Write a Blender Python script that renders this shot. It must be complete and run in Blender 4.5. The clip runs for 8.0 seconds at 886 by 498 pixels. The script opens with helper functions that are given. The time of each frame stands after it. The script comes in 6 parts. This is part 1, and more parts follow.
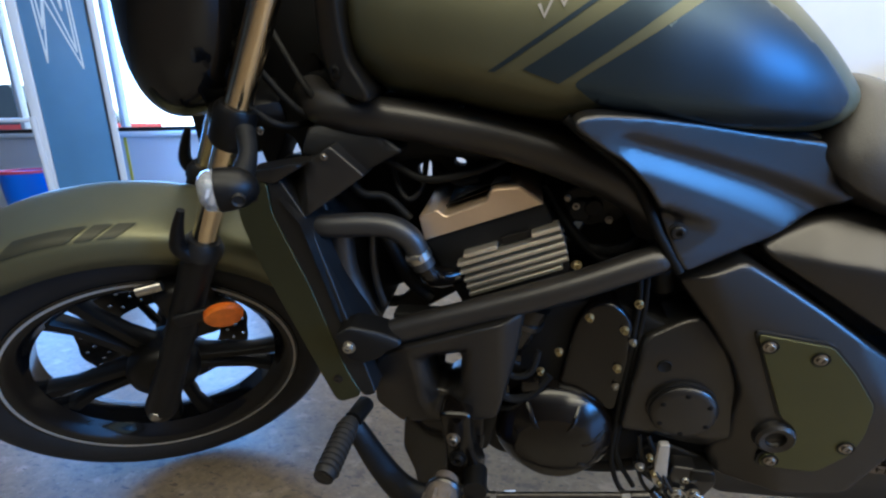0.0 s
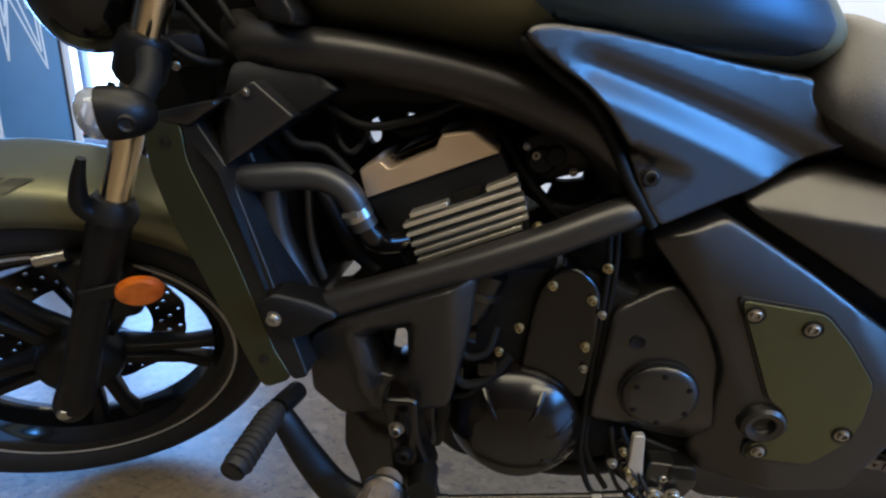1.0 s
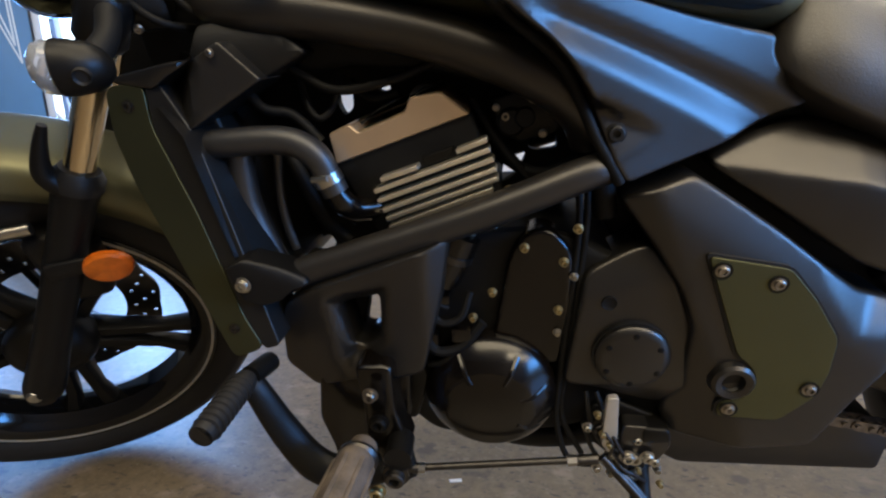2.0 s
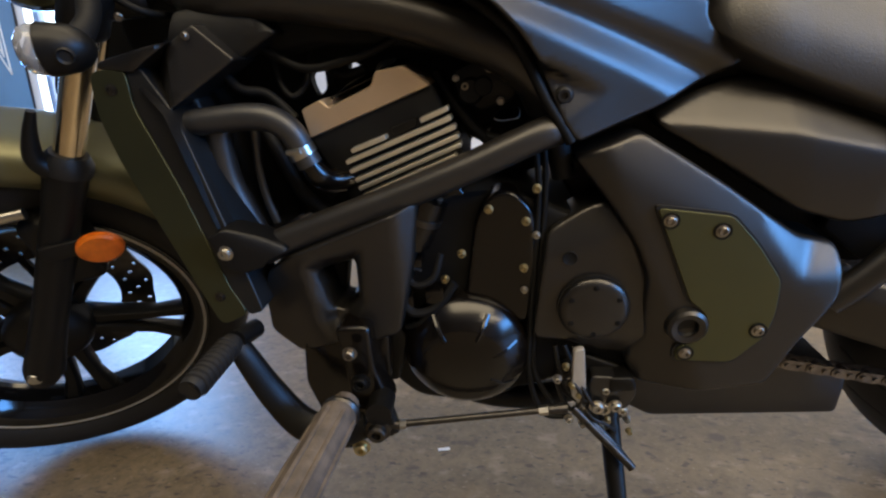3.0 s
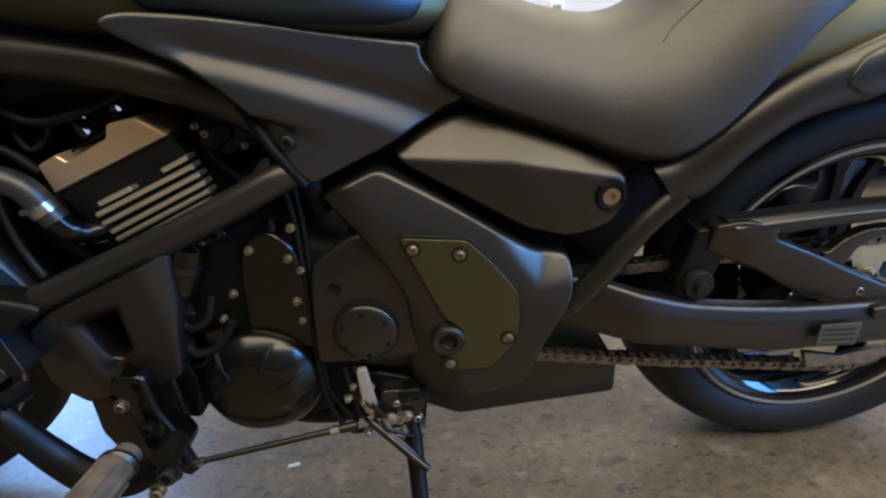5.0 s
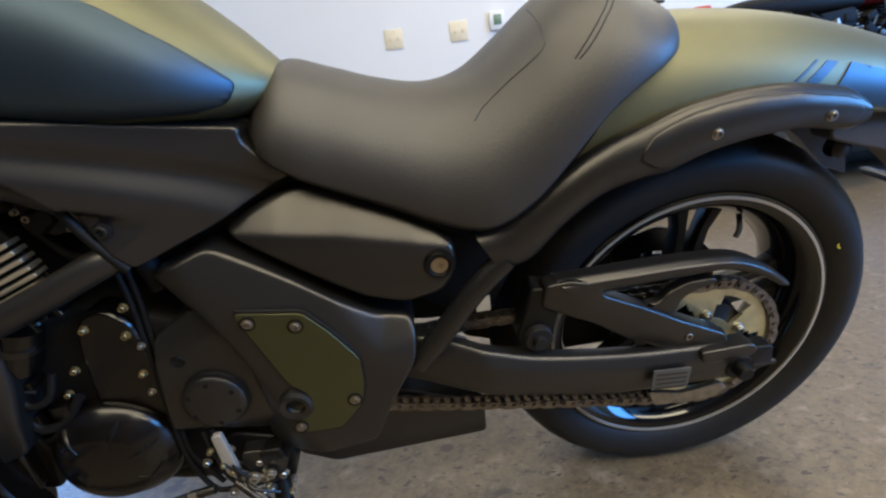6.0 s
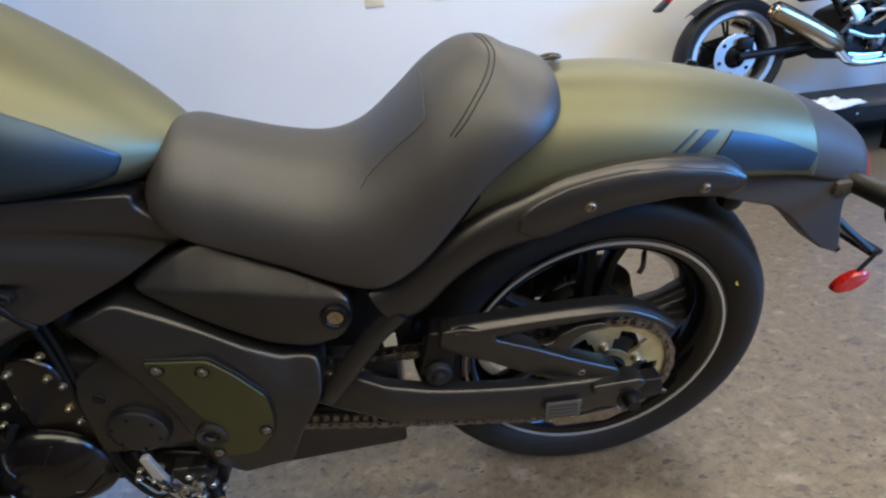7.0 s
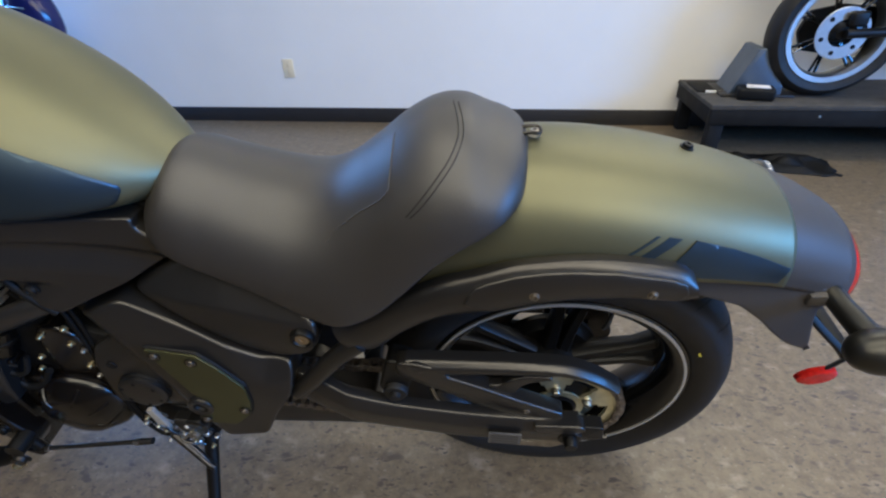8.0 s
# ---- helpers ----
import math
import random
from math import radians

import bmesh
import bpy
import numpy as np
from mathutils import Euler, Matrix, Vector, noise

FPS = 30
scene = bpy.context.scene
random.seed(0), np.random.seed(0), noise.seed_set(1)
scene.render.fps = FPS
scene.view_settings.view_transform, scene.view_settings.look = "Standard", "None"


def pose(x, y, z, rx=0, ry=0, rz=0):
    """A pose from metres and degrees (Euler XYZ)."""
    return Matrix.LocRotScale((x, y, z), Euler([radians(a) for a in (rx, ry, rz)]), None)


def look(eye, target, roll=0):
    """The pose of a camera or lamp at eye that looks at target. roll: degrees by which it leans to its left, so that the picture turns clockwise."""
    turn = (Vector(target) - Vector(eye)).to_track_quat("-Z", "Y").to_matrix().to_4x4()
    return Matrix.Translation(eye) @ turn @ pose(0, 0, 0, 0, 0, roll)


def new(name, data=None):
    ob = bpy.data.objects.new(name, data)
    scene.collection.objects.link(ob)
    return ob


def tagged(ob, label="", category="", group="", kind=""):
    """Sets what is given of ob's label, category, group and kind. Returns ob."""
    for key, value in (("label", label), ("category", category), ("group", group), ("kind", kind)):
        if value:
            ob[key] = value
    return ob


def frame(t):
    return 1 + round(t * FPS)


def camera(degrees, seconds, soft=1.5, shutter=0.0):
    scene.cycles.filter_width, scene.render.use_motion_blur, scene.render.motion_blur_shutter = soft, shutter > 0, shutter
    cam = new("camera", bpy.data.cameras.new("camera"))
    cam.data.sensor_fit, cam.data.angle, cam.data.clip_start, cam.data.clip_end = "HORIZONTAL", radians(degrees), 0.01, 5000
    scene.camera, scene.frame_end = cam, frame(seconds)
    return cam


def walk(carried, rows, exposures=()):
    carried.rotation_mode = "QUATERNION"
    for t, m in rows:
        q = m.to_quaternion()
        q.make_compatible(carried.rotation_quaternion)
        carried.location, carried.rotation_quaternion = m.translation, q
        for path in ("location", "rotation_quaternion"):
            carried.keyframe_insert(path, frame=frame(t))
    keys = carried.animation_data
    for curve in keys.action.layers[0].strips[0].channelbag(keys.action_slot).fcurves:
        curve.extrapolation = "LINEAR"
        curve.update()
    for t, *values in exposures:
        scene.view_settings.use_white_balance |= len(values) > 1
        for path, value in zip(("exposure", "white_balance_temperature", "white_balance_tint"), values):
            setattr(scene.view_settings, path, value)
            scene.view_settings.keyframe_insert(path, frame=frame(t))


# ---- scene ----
cam = camera(87.1, 8.0, soft=2.3, shutter=0.0)
METRES = 1.0461
BASE = pose(0.6828, -0.7863, 0.7117, -15.01, 1.04, 10.51)
ROWS = [
    (0.0, 0.0, 0.0, 0.0, 0.0, 0.0, -0.0),
    (0.5, 0.0236, 0.0446, -0.037, -0.69, 2.01, -0.29),
    (1.0, 0.0418, 0.072, -0.0667, -2.1, 2.74, -0.54),
    (1.5, 0.0536, 0.0785, -0.0834, -3.18, 2.64, -0.3),
    (3.0, 0.0881, 0.0427, -0.145, -3.52, 2.66, 2.56),
    (3.5, 0.1248, 0.0261, -0.1542, -4.21, 2.29, 4.3),
    (4.0, 0.171, 0.0242, -0.1473, -6.13, 1.25, 5.46),
    (5.5, 0.3642, -0.0341, -0.0816, -12.61, -0.45, 9.09),
    (6.0, 0.4521, -0.0631, -0.0499, -13.82, -1.04, 9.83),
    (6.5, 0.532, -0.093, -0.0023, -14.47, -2.83, 9.85),
    (7.0, 0.5917, -0.1174, 0.058, -13.65, -7.55, 9.25),
    (7.5, 0.6613, -0.1221, 0.1587, -9.54, -11.88, 5.95),
    (8.0, 0.7183, -0.14, 0.2171, -5.72, -16.47, 2.27),
]
walk(cam, [(t, BASE @ pose(METRES * x, METRES * y, METRES * z, 90 + pitch, roll, yaw)) for t, x, y, z, yaw, pitch, roll in ROWS],
     exposures=[(0.0, 0.06, 5350, 3), (1.5, 0.03, 5950, 6), (3.5, 0.02, 6350, 8), (4.2, 0.00, 6300, 8), (5.5, 0.04, 5950, 4), (6.5, 0.02, 5750, 5), (8.0, -0.13, 5400, 6)])

# ---- light ----
scene.view_settings.exposure = 0.0
world = bpy.data.worlds.new("sky")
scene.world = world
world.use_nodes = True
sky = world.node_tree.nodes.new("ShaderNodeTexSky")
sky.sky_type, sky.sun_disc = "NISHITA", False
sky.sun_elevation, sky.sun_rotation = radians(50), radians(200)
world.node_tree.links.new(sky.outputs[0], world.node_tree.nodes["Background"].inputs[0])
world.node_tree.nodes["Background"].inputs[1].default_value = 0.12


def area(name, eye, target, sx, sy, power, colour):
    data = bpy.data.lights.new(name, "AREA")
    data.shape, data.size, data.size_y, data.energy, data.color = "RECTANGLE", sx, sy, power, colour
    ob = new(name, data)
    ob.matrix_world = look(eye, target)
    return ob


BLUE, WARM = (0.13, 0.40, 1.0), (1.0, 0.80, 0.52)
area("window_light", (-2.5, 2.56, 1.45), (-0.7, -1.5, 0.7), 2.2, 1.4, 140, BLUE)
area("window_light", (7.2, -2.3, 2.0), (0.9, -0.3, 0.7), 3.2, 1.4, 390, BLUE)
# the next two are added fill lamps that brighten the far wall
area("unseen_ceiling_light", (0.3, 1.6, 2.93), (0.3, 1.6, 0), 2.4, 0.4, 20, WARM)
area("unseen_ceiling_light", (3.1, 1.5, 2.93), (3.1, 1.5, 0), 2.4, 0.4, 50, WARM)
# ceiling lamps out of view, placed by the warm highlights on the bike
area("unseen_ceiling_light", (1.9, -0.45, 2.93), (1.9, -0.45, 0), 4.0, 0.5, 62, WARM)
area("unseen_ceiling_light", (1.5, -2.1, 2.93), (1.5, -2.1, 0), 4.4, 1.2, 120, WARM)
area("unseen_ceiling_light", (4.7, -3.3, 2.93), (4.7, -3.3, 0), 4.4, 0.6, 150, WARM)

# ---- materials ----


def material(name, colour, rough=0.5, metal=0.0, vary=0.0, scale=20.0, bump=0.0, bump_scale=300.0, colour2=None, rough_vary=0.05, **extra):
    m = bpy.data.materials.new(name)
    m.use_nodes = True
    nt = m.node_tree
    b = nt.nodes["Principled BSDF"]
    b.inputs["Base Color"].default_value = (*colour, 1)
    b.inputs["Roughness"].default_value, b.inputs["Metallic"].default_value = rough, metal
    for key, value in extra.items():
        b.inputs[key.replace("_", " ")].default_value = value
    tc = nt.nodes.new("ShaderNodeTexCoord")
    if vary or rough_vary:
        n = nt.nodes.new("ShaderNodeTexNoise")
        n.inputs["Scale"].default_value, n.inputs["Detail"].default_value = scale, 6
        nt.links.new(tc.outputs["Object"], n.inputs["Vector"])
        if vary:
            mix = nt.nodes.new("ShaderNodeMix")
            mix.data_type = "RGBA"
            c2 = colour2 or tuple(c * (1 - vary) for c in colour)
            mix.inputs[6].default_value, mix.inputs[7].default_value = (*colour, 1), (*c2, 1)
            ramp = nt.nodes.new("ShaderNodeMapRange")
            ramp.inputs[1].default_value, ramp.inputs[2].default_value = 0.35, 0.65
            nt.links.new(n.outputs[0], ramp.inputs[0])
            nt.links.new(ramp.outputs[0], mix.inputs[0])
            nt.links.new(mix.outputs[2], b.inputs["Base Color"])
        rr = nt.nodes.new("ShaderNodeMapRange")
        rr.inputs[3].default_value, rr.inputs[4].default_value = max(rough - rough_vary, 0.02), min(rough + rough_vary, 1)
        nt.links.new(n.outputs[0], rr.inputs[0])
        nt.links.new(rr.outputs[0], b.inputs["Roughness"])
    if bump:
        n2 = nt.nodes.new("ShaderNodeTexNoise")
        n2.inputs["Scale"].default_value, n2.inputs["Detail"].default_value = bump_scale, 4
        nt.links.new(tc.outputs["Object"], n2.inputs["Vector"])
        bp = nt.nodes.new("ShaderNodeBump")
        bp.inputs["Strength"].default_value, bp.inputs["Distance"].default_value = bump, 0.002
        nt.links.new(n2.outputs[0], bp.inputs["Height"])
        nt.links.new(bp.outputs[0], b.inputs["Normal"])
    return m


GREEN = material("matt_green_paint", (0.152, 0.149, 0.086), 0.47, 0.82, vary=0.12, scale=6, bump=0.05, bump_scale=900, Specular_IOR_Level=0.85)
# one green paint twice: shade of the tilted shroud mixed into this darker copy
SHADED_TRIM_GREEN = material("shaded_green_trim", (0.066, 0.068, 0.035), 0.42, 0.8, vary=0.14, scale=7, bump=0.08, bump_scale=700, Specular_IOR_Level=0.6)
# lighter copy of that green, for the plate's better lit face
LIT_PLATE_GREEN = material("lit_green_plate_paint", (0.092, 0.092, 0.042), 0.40, 0.8, vary=0.12, scale=7, bump=0.06, bump_scale=700, Specular_IOR_Level=0.7)
NAVY = material("matt_dark_panel_paint", (0.044, 0.066, 0.088), 0.39, 0.85, vary=0.1, scale=6, bump=0.05, bump_scale=900, Specular_IOR_Level=0.85)
TAIL_GREY = material("dull_grey_moulded_plastic", (0.058, 0.053, 0.050), 0.52, 0.2, vary=0.12, scale=9, bump=0.10, bump_scale=800, Specular_IOR_Level=0.4)
DARK_FILM = material("dark_olive_film", (0.040, 0.040, 0.026), 0.45, 0.6, vary=0.1, scale=8, bump=0.04, bump_scale=800)
GREY = material("matt_graphite_paint", (0.053, 0.050, 0.047), 0.31, 0.8, vary=0.12, scale=8, bump=0.06, bump_scale=900, Specular_IOR_Level=0.85)
BLACK = material("dull_black_casting", (0.0046, 0.0043, 0.0040), 0.42, 0.1, vary=0.2, scale=12, bump=0.05, bump_scale=700, Specular_IOR_Level=0.28)
TUBE = material("satin_black_frame_paint", (0.032, 0.029, 0.026), 0.38, 0.5, vary=0.2, scale=12, bump=0.04, bump_scale=700, Specular_IOR_Level=1.0)
GLOSS = material("gloss_black_paint", (0.004, 0.004, 0.0042), 0.09, 0.1, vary=0.2, scale=12)
PLASTIC = material("black_plastic", (0.0045, 0.0043, 0.0042), 0.5, 0.0, vary=0.25, scale=25, bump=0.15, bump_scale=500)
DEEP = material("dull_black_plastic", (0.006, 0.006, 0.006), 0.6, 0.0, vary=0.3, scale=20, bump=0.1, bump_scale=400, Specular_IOR_Level=0.2)
ENGINE = material("satin_engine_black", (0.0048, 0.0036, 0.0028), 0.19, 0.15, vary=0.2, scale=14, bump=0.03, bump_scale=500)
RUBBER = material("black_rubber", (0.0115, 0.0106, 0.0098), 0.58, 0.0, vary=0.25, scale=18, bump=0.12, bump_scale=400, Specular_IOR_Level=0.35)
HOSE = material("black_rubber_hose", (0.016, 0.0155, 0.0155), 0.45, 0.0, vary=0.2, scale=30, bump=0.06, bump_scale=500, Specular_IOR_Level=0.85)
LEATHER = material("black_vinyl_seat", (0.020, 0.018, 0.017), 0.47, 0.0, vary=0.15, scale=9, bump=0.18, bump_scale=650, Specular_IOR_Level=0.8)
ALU = material("machined_aluminium", (0.90, 0.84, 0.72), 0.33, 0.9, vary=0.1, scale=40, bump=0.08, bump_scale=300)
COVER = material("painted_head_cover", (0.68, 0.52, 0.36), 0.36, 0.75, vary=0.08, scale=20, bump=0.05)
STEEL = material("zinc_plated_steel", (0.55, 0.53, 0.48), 0.3, 1.0, vary=0.25, scale=60)
NUT = material("dulled_bolt_steel", (0.33, 0.30, 0.26), 0.36, 1.0, vary=0.3, scale=80)
BRASSY = material("yellow_zinc_steel", (0.55, 0.47, 0.27), 0.35, 1.0, vary=0.25, scale=60)
CHROME = material("chrome", (0.85, 0.83, 0.8), 0.09, 1.0)
FORK = material("hard_chrome_fork_tube", (0.74, 0.61, 0.42), 0.17, 1.0, vary=0.08, scale=30)
STRIPE = material("silver_rim_tape", (0.38, 0.35, 0.30), 0.4, 0.2)
CHAIN = material("oiled_chain_steel", (0.25, 0.22, 0.19), 0.42, 1.0, vary=0.4, scale=90)
AMBER = material("amber_reflector", (0.60, 0.13, 0.006), 0.3, 0.0, vary=0.2, scale=120, Emission_Strength=0.0)
RED = material("red_lens", (0.50, 0.014, 0.010), 0.16, 0.0, vary=0.25, scale=150)
CLEAR = material("clear_lens", (0.9, 0.92, 0.94), 0.08, 0.0, Transmission_Weight=0.75)
WALL = material("white_wall_paint", (0.80, 0.79, 0.77), 0.7, 0.0, vary=0.05, scale=1.5, bump=0.12, bump_scale=120)
BASEB = material("dark_vinyl_baseboard", (0.02, 0.019, 0.02), 0.5, 0.0, vary=0.2, scale=8)
CEIL = material("ceiling_tile", (0.72, 0.70, 0.66), 0.85, 0.0, vary=0.08, scale=40, bump=0.3, bump_scale=80)
PLATE = material("ivory_switch_plate", (0.78, 0.68, 0.48), 0.4)
WOOD = material("black_painted_platform", (0.012, 0.0115, 0.011), 0.72, 0.0, vary=0.4, scale=12, bump=0.2, bump_scale=60, Specular_IOR_Level=0.2)


def floor_material():
    m = material("speckled_vinyl_tile", (0.43, 0.37, 0.30), 0.36, 0.0)
    nt = m.node_tree
    b = nt.nodes["Principled BSDF"]
    tc = nt.nodes.new("ShaderNodeTexCoord")

    def node(kind, **values):
        n = nt.nodes.new(kind)
        for key, value in values.items():
            n.inputs[key].default_value = value
        return n

    def mixed(fac, a, c):
        mx = nt.nodes.new("ShaderNodeMix")
        mx.data_type = "RGBA"
        nt.links.new(fac, mx.inputs[0])
        for sock, v in ((6, a), (7, c)):
            if isinstance(v, tuple):
                mx.inputs[sock].default_value = (*v, 1)
            else:
                nt.links.new(v, mx.inputs[sock])
        return mx.outputs[2]

    def ramp(out, lo, hi):
        mr = nt.nodes.new("ShaderNodeMapRange")
        mr.inputs[1].default_value, mr.inputs[2].default_value = lo, hi
        nt.links.new(out, mr.inputs[0])
        return mr.outputs[0]

    warp = node("ShaderNodeTexNoise", Scale=9.0, Detail=3.0)
    nt.links.new(tc.outputs["Object"], warp.inputs["Vector"])
    add = nt.nodes.new("ShaderNodeVectorMath")
    add.operation = "MULTIPLY_ADD"
    nt.links.new(warp.outputs["Color"], add.inputs[0])
    add.inputs[1].default_value = (0.035, 0.035, 0)
    nt.links.new(tc.outputs["Object"], add.inputs[2])
    base = node("ShaderNodeTexNoise", Scale=38.0, Detail=8.0, Roughness=0.7)
    nt.links.new(add.outputs[0], base.inputs["Vector"])
    c = mixed(ramp(base.outputs[0], 0.35, 0.65), (0.180, 0.138, 0.084), (0.110, 0.083, 0.050))
    for scale, lo, hi, col in ((30.0, 0.58, 0.74, (0.075, 0.060, 0.045)), (17.0, 0.58, 0.72, (0.235, 0.19, 0.135)), (75.0, 0.60, 0.72, (0.075, 0.060, 0.048)), (120.0, 0.62, 0.74, (0.25, 0.21, 0.16)), (26.0, 0.63, 0.68, (0.058, 0.046, 0.035)), (15.0, 0.63, 0.70, (0.070, 0.056, 0.042)), (43.0, 0.65, 0.70, (0.052, 0.042, 0.033))):
        n = node("ShaderNodeTexNoise", Scale=scale, Detail=3.0, Roughness=0.5)
        st = nt.nodes.new("ShaderNodeMapping")
        st.inputs["Rotation"].default_value = (0, 0, scale)
        st.inputs["Scale"].default_value = (1, 2.6 if col[0] < 0.07 else 1.5, 1)
        nt.links.new(add.outputs[0], st.inputs["Vector"])
        nt.links.new(st.outputs[0], n.inputs["Vector"])
        c = mixed(ramp(n.outputs[0], lo, hi), c, col)
    nt.links.new(c, b.inputs["Base Color"])
    bp = nt.nodes.new("ShaderNodeBump")
    bp.inputs["Strength"].default_value, bp.inputs["Distance"].default_value = 0.03, 0.001
    nt.links.new(base.outputs[0], bp.inputs["Height"])
    nt.links.new(bp.outputs[0], b.inputs["Normal"])
    return m


FLOOR = floor_material()

# ---- mesh helpers ----


def finish(name, bm, mat, parent=None, label="", sharp=38):
    me = bpy.data.meshes.new(name)
    bmesh.ops.recalc_face_normals(bm, faces=bm.faces)
    for f in bm.faces:
        f.smooth = True
    bm.to_mesh(me)
    bm.free()
    me.set_sharp_from_angle(angle=radians(sharp))
    for mt in (mat if isinstance(mat, (list, tuple)) else (mat,)):
        me.materials.append(mt)
    ob = new(name, me)
    if parent is not None:
        ob.parent = parent
    if label:
        tagged(ob, label)
    return ob


part = finish


def fillet(pts, r, seg=5):
    """A closed outline with its corners rounded."""
    out, n = [], len(pts)
    for i in range(n):
        p, a, b = Vector(pts[i]), Vector(pts[i - 1]), Vector(pts[(i + 1) % n])
        ra, rb = min(r, 0.45 * (a - p).length), min(r, 0.45 * (b - p).length)
        s, e = p + (a - p).normalized() * ra, p + (b - p).normalized() * rb
        for k in range(seg + 1):
            t = k / seg
            out.append((1 - t) ** 2 * s + 2 * t * (1 - t) * p + t * t * e)
    return out


def yq(y0, x0=0.0, z0=0.0, ax=0.0, az=0.0, cx=0.0, cz=0.0):
    """A gently curved side surface: the y of a panel at x, z."""
    return lambda x, z: y0 + ax * (x - x0) + az * (z - z0) + cx * (x - x0) ** 2 + cz * (z - z0) ** 2


def panel(outline, yf, thick=0.012, r=0.005, corner=0.012, step=0.025, holes=(), turn=None, sweep=False):
    """A moulded side panel: outline in x, z; outer face at yf(x, z) towards -y; rounded rim; solid back."""
    if not callable(yf):
        yf = yq(yf)
    if sweep:
        outline = [(p.x, p.y) for p in smooth_path([(p[0], p[1], 0) for p in outline], 4, True)]
    loop = fillet([(p[0], p[1]) for p in outline], corner) if corner else [Vector(p[:2]) for p in outline]
    fine = max(step * 1.2, 0.004)
    loop = [a.lerp(b, k / n) for a, b in zip(loop, loop[1:] + loop[:1]) for n in (max(1, int((b - a).length / fine)),) for k in range(n) if (b - a).length > 1e-6]
    bm = bmesh.new()
    bm.faces.new([bm.verts.new((p.x, 0, p.y)) for p in loop])
    fit = min(1.0, 0.32 * corner / r) if corner else 1.0
    for k in (0.25, 0.35, 0.45, 0.65) if r > 0.0003 else ():
        bmesh.ops.inset_region(bm, faces=[max(bm.faces, key=lambda f: f.calc_area())], thickness=r * k * fit, use_even_offset=True, use_boundary=True)
    inner = max(bm.faces, key=lambda f: f.calc_area())
    border = {f for f in bm.faces if f is not inner}
    xs, zs = [p.x for p in loop], [p.y for p in loop]
    for lo, hi, axis in ((min(xs), max(xs), 0), (min(zs), max(zs), 2)):
        v = lo + step
        while v < hi - step * 0.3:
            co, no = [0, 0, 0], [0, 0, 0]
            co[axis], no[axis] = v, 1
            field = [f for f in bm.faces if f not in border]
            bmesh.ops.bisect_plane(bm, geom=list({q for f in field for q in f.verts}) + list({e for f in field for e in f.edges}) + field, plane_co=co, plane_no=no)
            v += step
    cut = [fillet(h, 0.006, 4) for h in holes]
    for h in cut:
        for p, q in zip(h, h[1:] + h[:1]):
            if (q - p).length > 1e-5:
                near = [f for f in bm.faces if (Vector((f.calc_center_median().x, f.calc_center_median().z)) - (p + q) / 2).length < 0.08]
                geom = list({v for f in near for v in f.verts}) + list({e for f in near for e in f.edges}) + near
                bmesh.ops.bisect_plane(bm, geom=geom, plane_co=(p.x, 0, p.y), plane_no=(p.y - q.y, 0, q.x - p.x))
        dead = []
        for f in bm.faces:
            c = f.calc_center_median()
            if sum((p.y > c.z) != (q.y > c.z) and c.x < (q.x - p.x) * (c.z - p.y) / (q.y - p.y) + p.x for p, q in zip(h, h[1:] + h[:1])) % 2:
                dead.append(f)
        bmesh.ops.delete(bm, geom=dead, context="FACES")
    loops = [loop] + cut
    a = np.array([(p.x, p.y) for l in loops for p in l])
    d = np.concatenate([np.roll(np.array([(p.x, p.y) for p in l]), -1, 0) for l in loops]) - a
    l2 = (d ** 2).sum(1) + 1e-12
    for v in bm.verts:
        q = np.array((v.co.x, v.co.z))
        t = np.clip(((q - a) * d).sum(1) / l2, 0, 1)
        dist = math.sqrt((((a + t[:, None] * d) - q) ** 2).sum(1).min())
        e = max(0.0, r - dist)
        v.co.y = yf(v.co.x, v.co.z) + r - math.sqrt(max(r * r - e * e, 0))
    rim = [e for e in bm.edges if len(e.link_faces) == 1]
    got = bmesh.ops.extrude_edge_only(bm, edges=rim)
    back = [v for v in got["geom"] if isinstance(v, bmesh.types.BMVert)]
    for v in back:
        v.co.y += thick
    edges = [e for e in got["geom"] if isinstance(e, bmesh.types.BMEdge)]
    if not holes:
        bmesh.ops.contextual_create(bm, geom=edges)
    if turn:
        bm.transform(turn)
    return bm


def band(upper, lower, yf, profile, sub=6, turn=None):
    """A moulded bar between two edges given in x, z; profile rows are (share from upper to lower edge, depth behind yf)."""
    if not callable(yf):
        yf = yq(yf)
    up = smooth_path([(p[0], p[1], 0) for p in upper], sub)
    lo = smooth_path([(p[0], p[1], 0) for p in lower], sub)
    secs = []
    for a, b in zip(up, lo):
        s = []
        for t, d in profile:
            q = a.lerp(b, t)
            s.append((q.x, yf(q.x, q.y) + d, q.y))
        secs.append(s)
    return loft(secs, turn=turn)


BAR = [(0.02, 0.030), (0.0, 0.014), (0.02, 0.0105), (0.10, 0.0075), (0.22, 0.0030), (0.29, 0.0006), (0.36, 0.0), (0.60, 0.0004), (0.80, 0.0018), (0.92, 0.0042), (0.98, 0.0080), (1.0, 0.012), (0.98, 0.030)]


ROUNDED = [(0.02, 0.030), (0.0, 0.0185), (0.012, 0.0155), (0.04, 0.0128), (0.10, 0.0092), (0.20, 0.0050), (0.30, 0.0022), (0.42, 0.0005), (0.52, 0.0), (0.64, 0.0005), (0.80, 0.0022), (0.92, 0.0052), (0.98, 0.0090), (1.0, 0.013), (0.98, 0.030)]


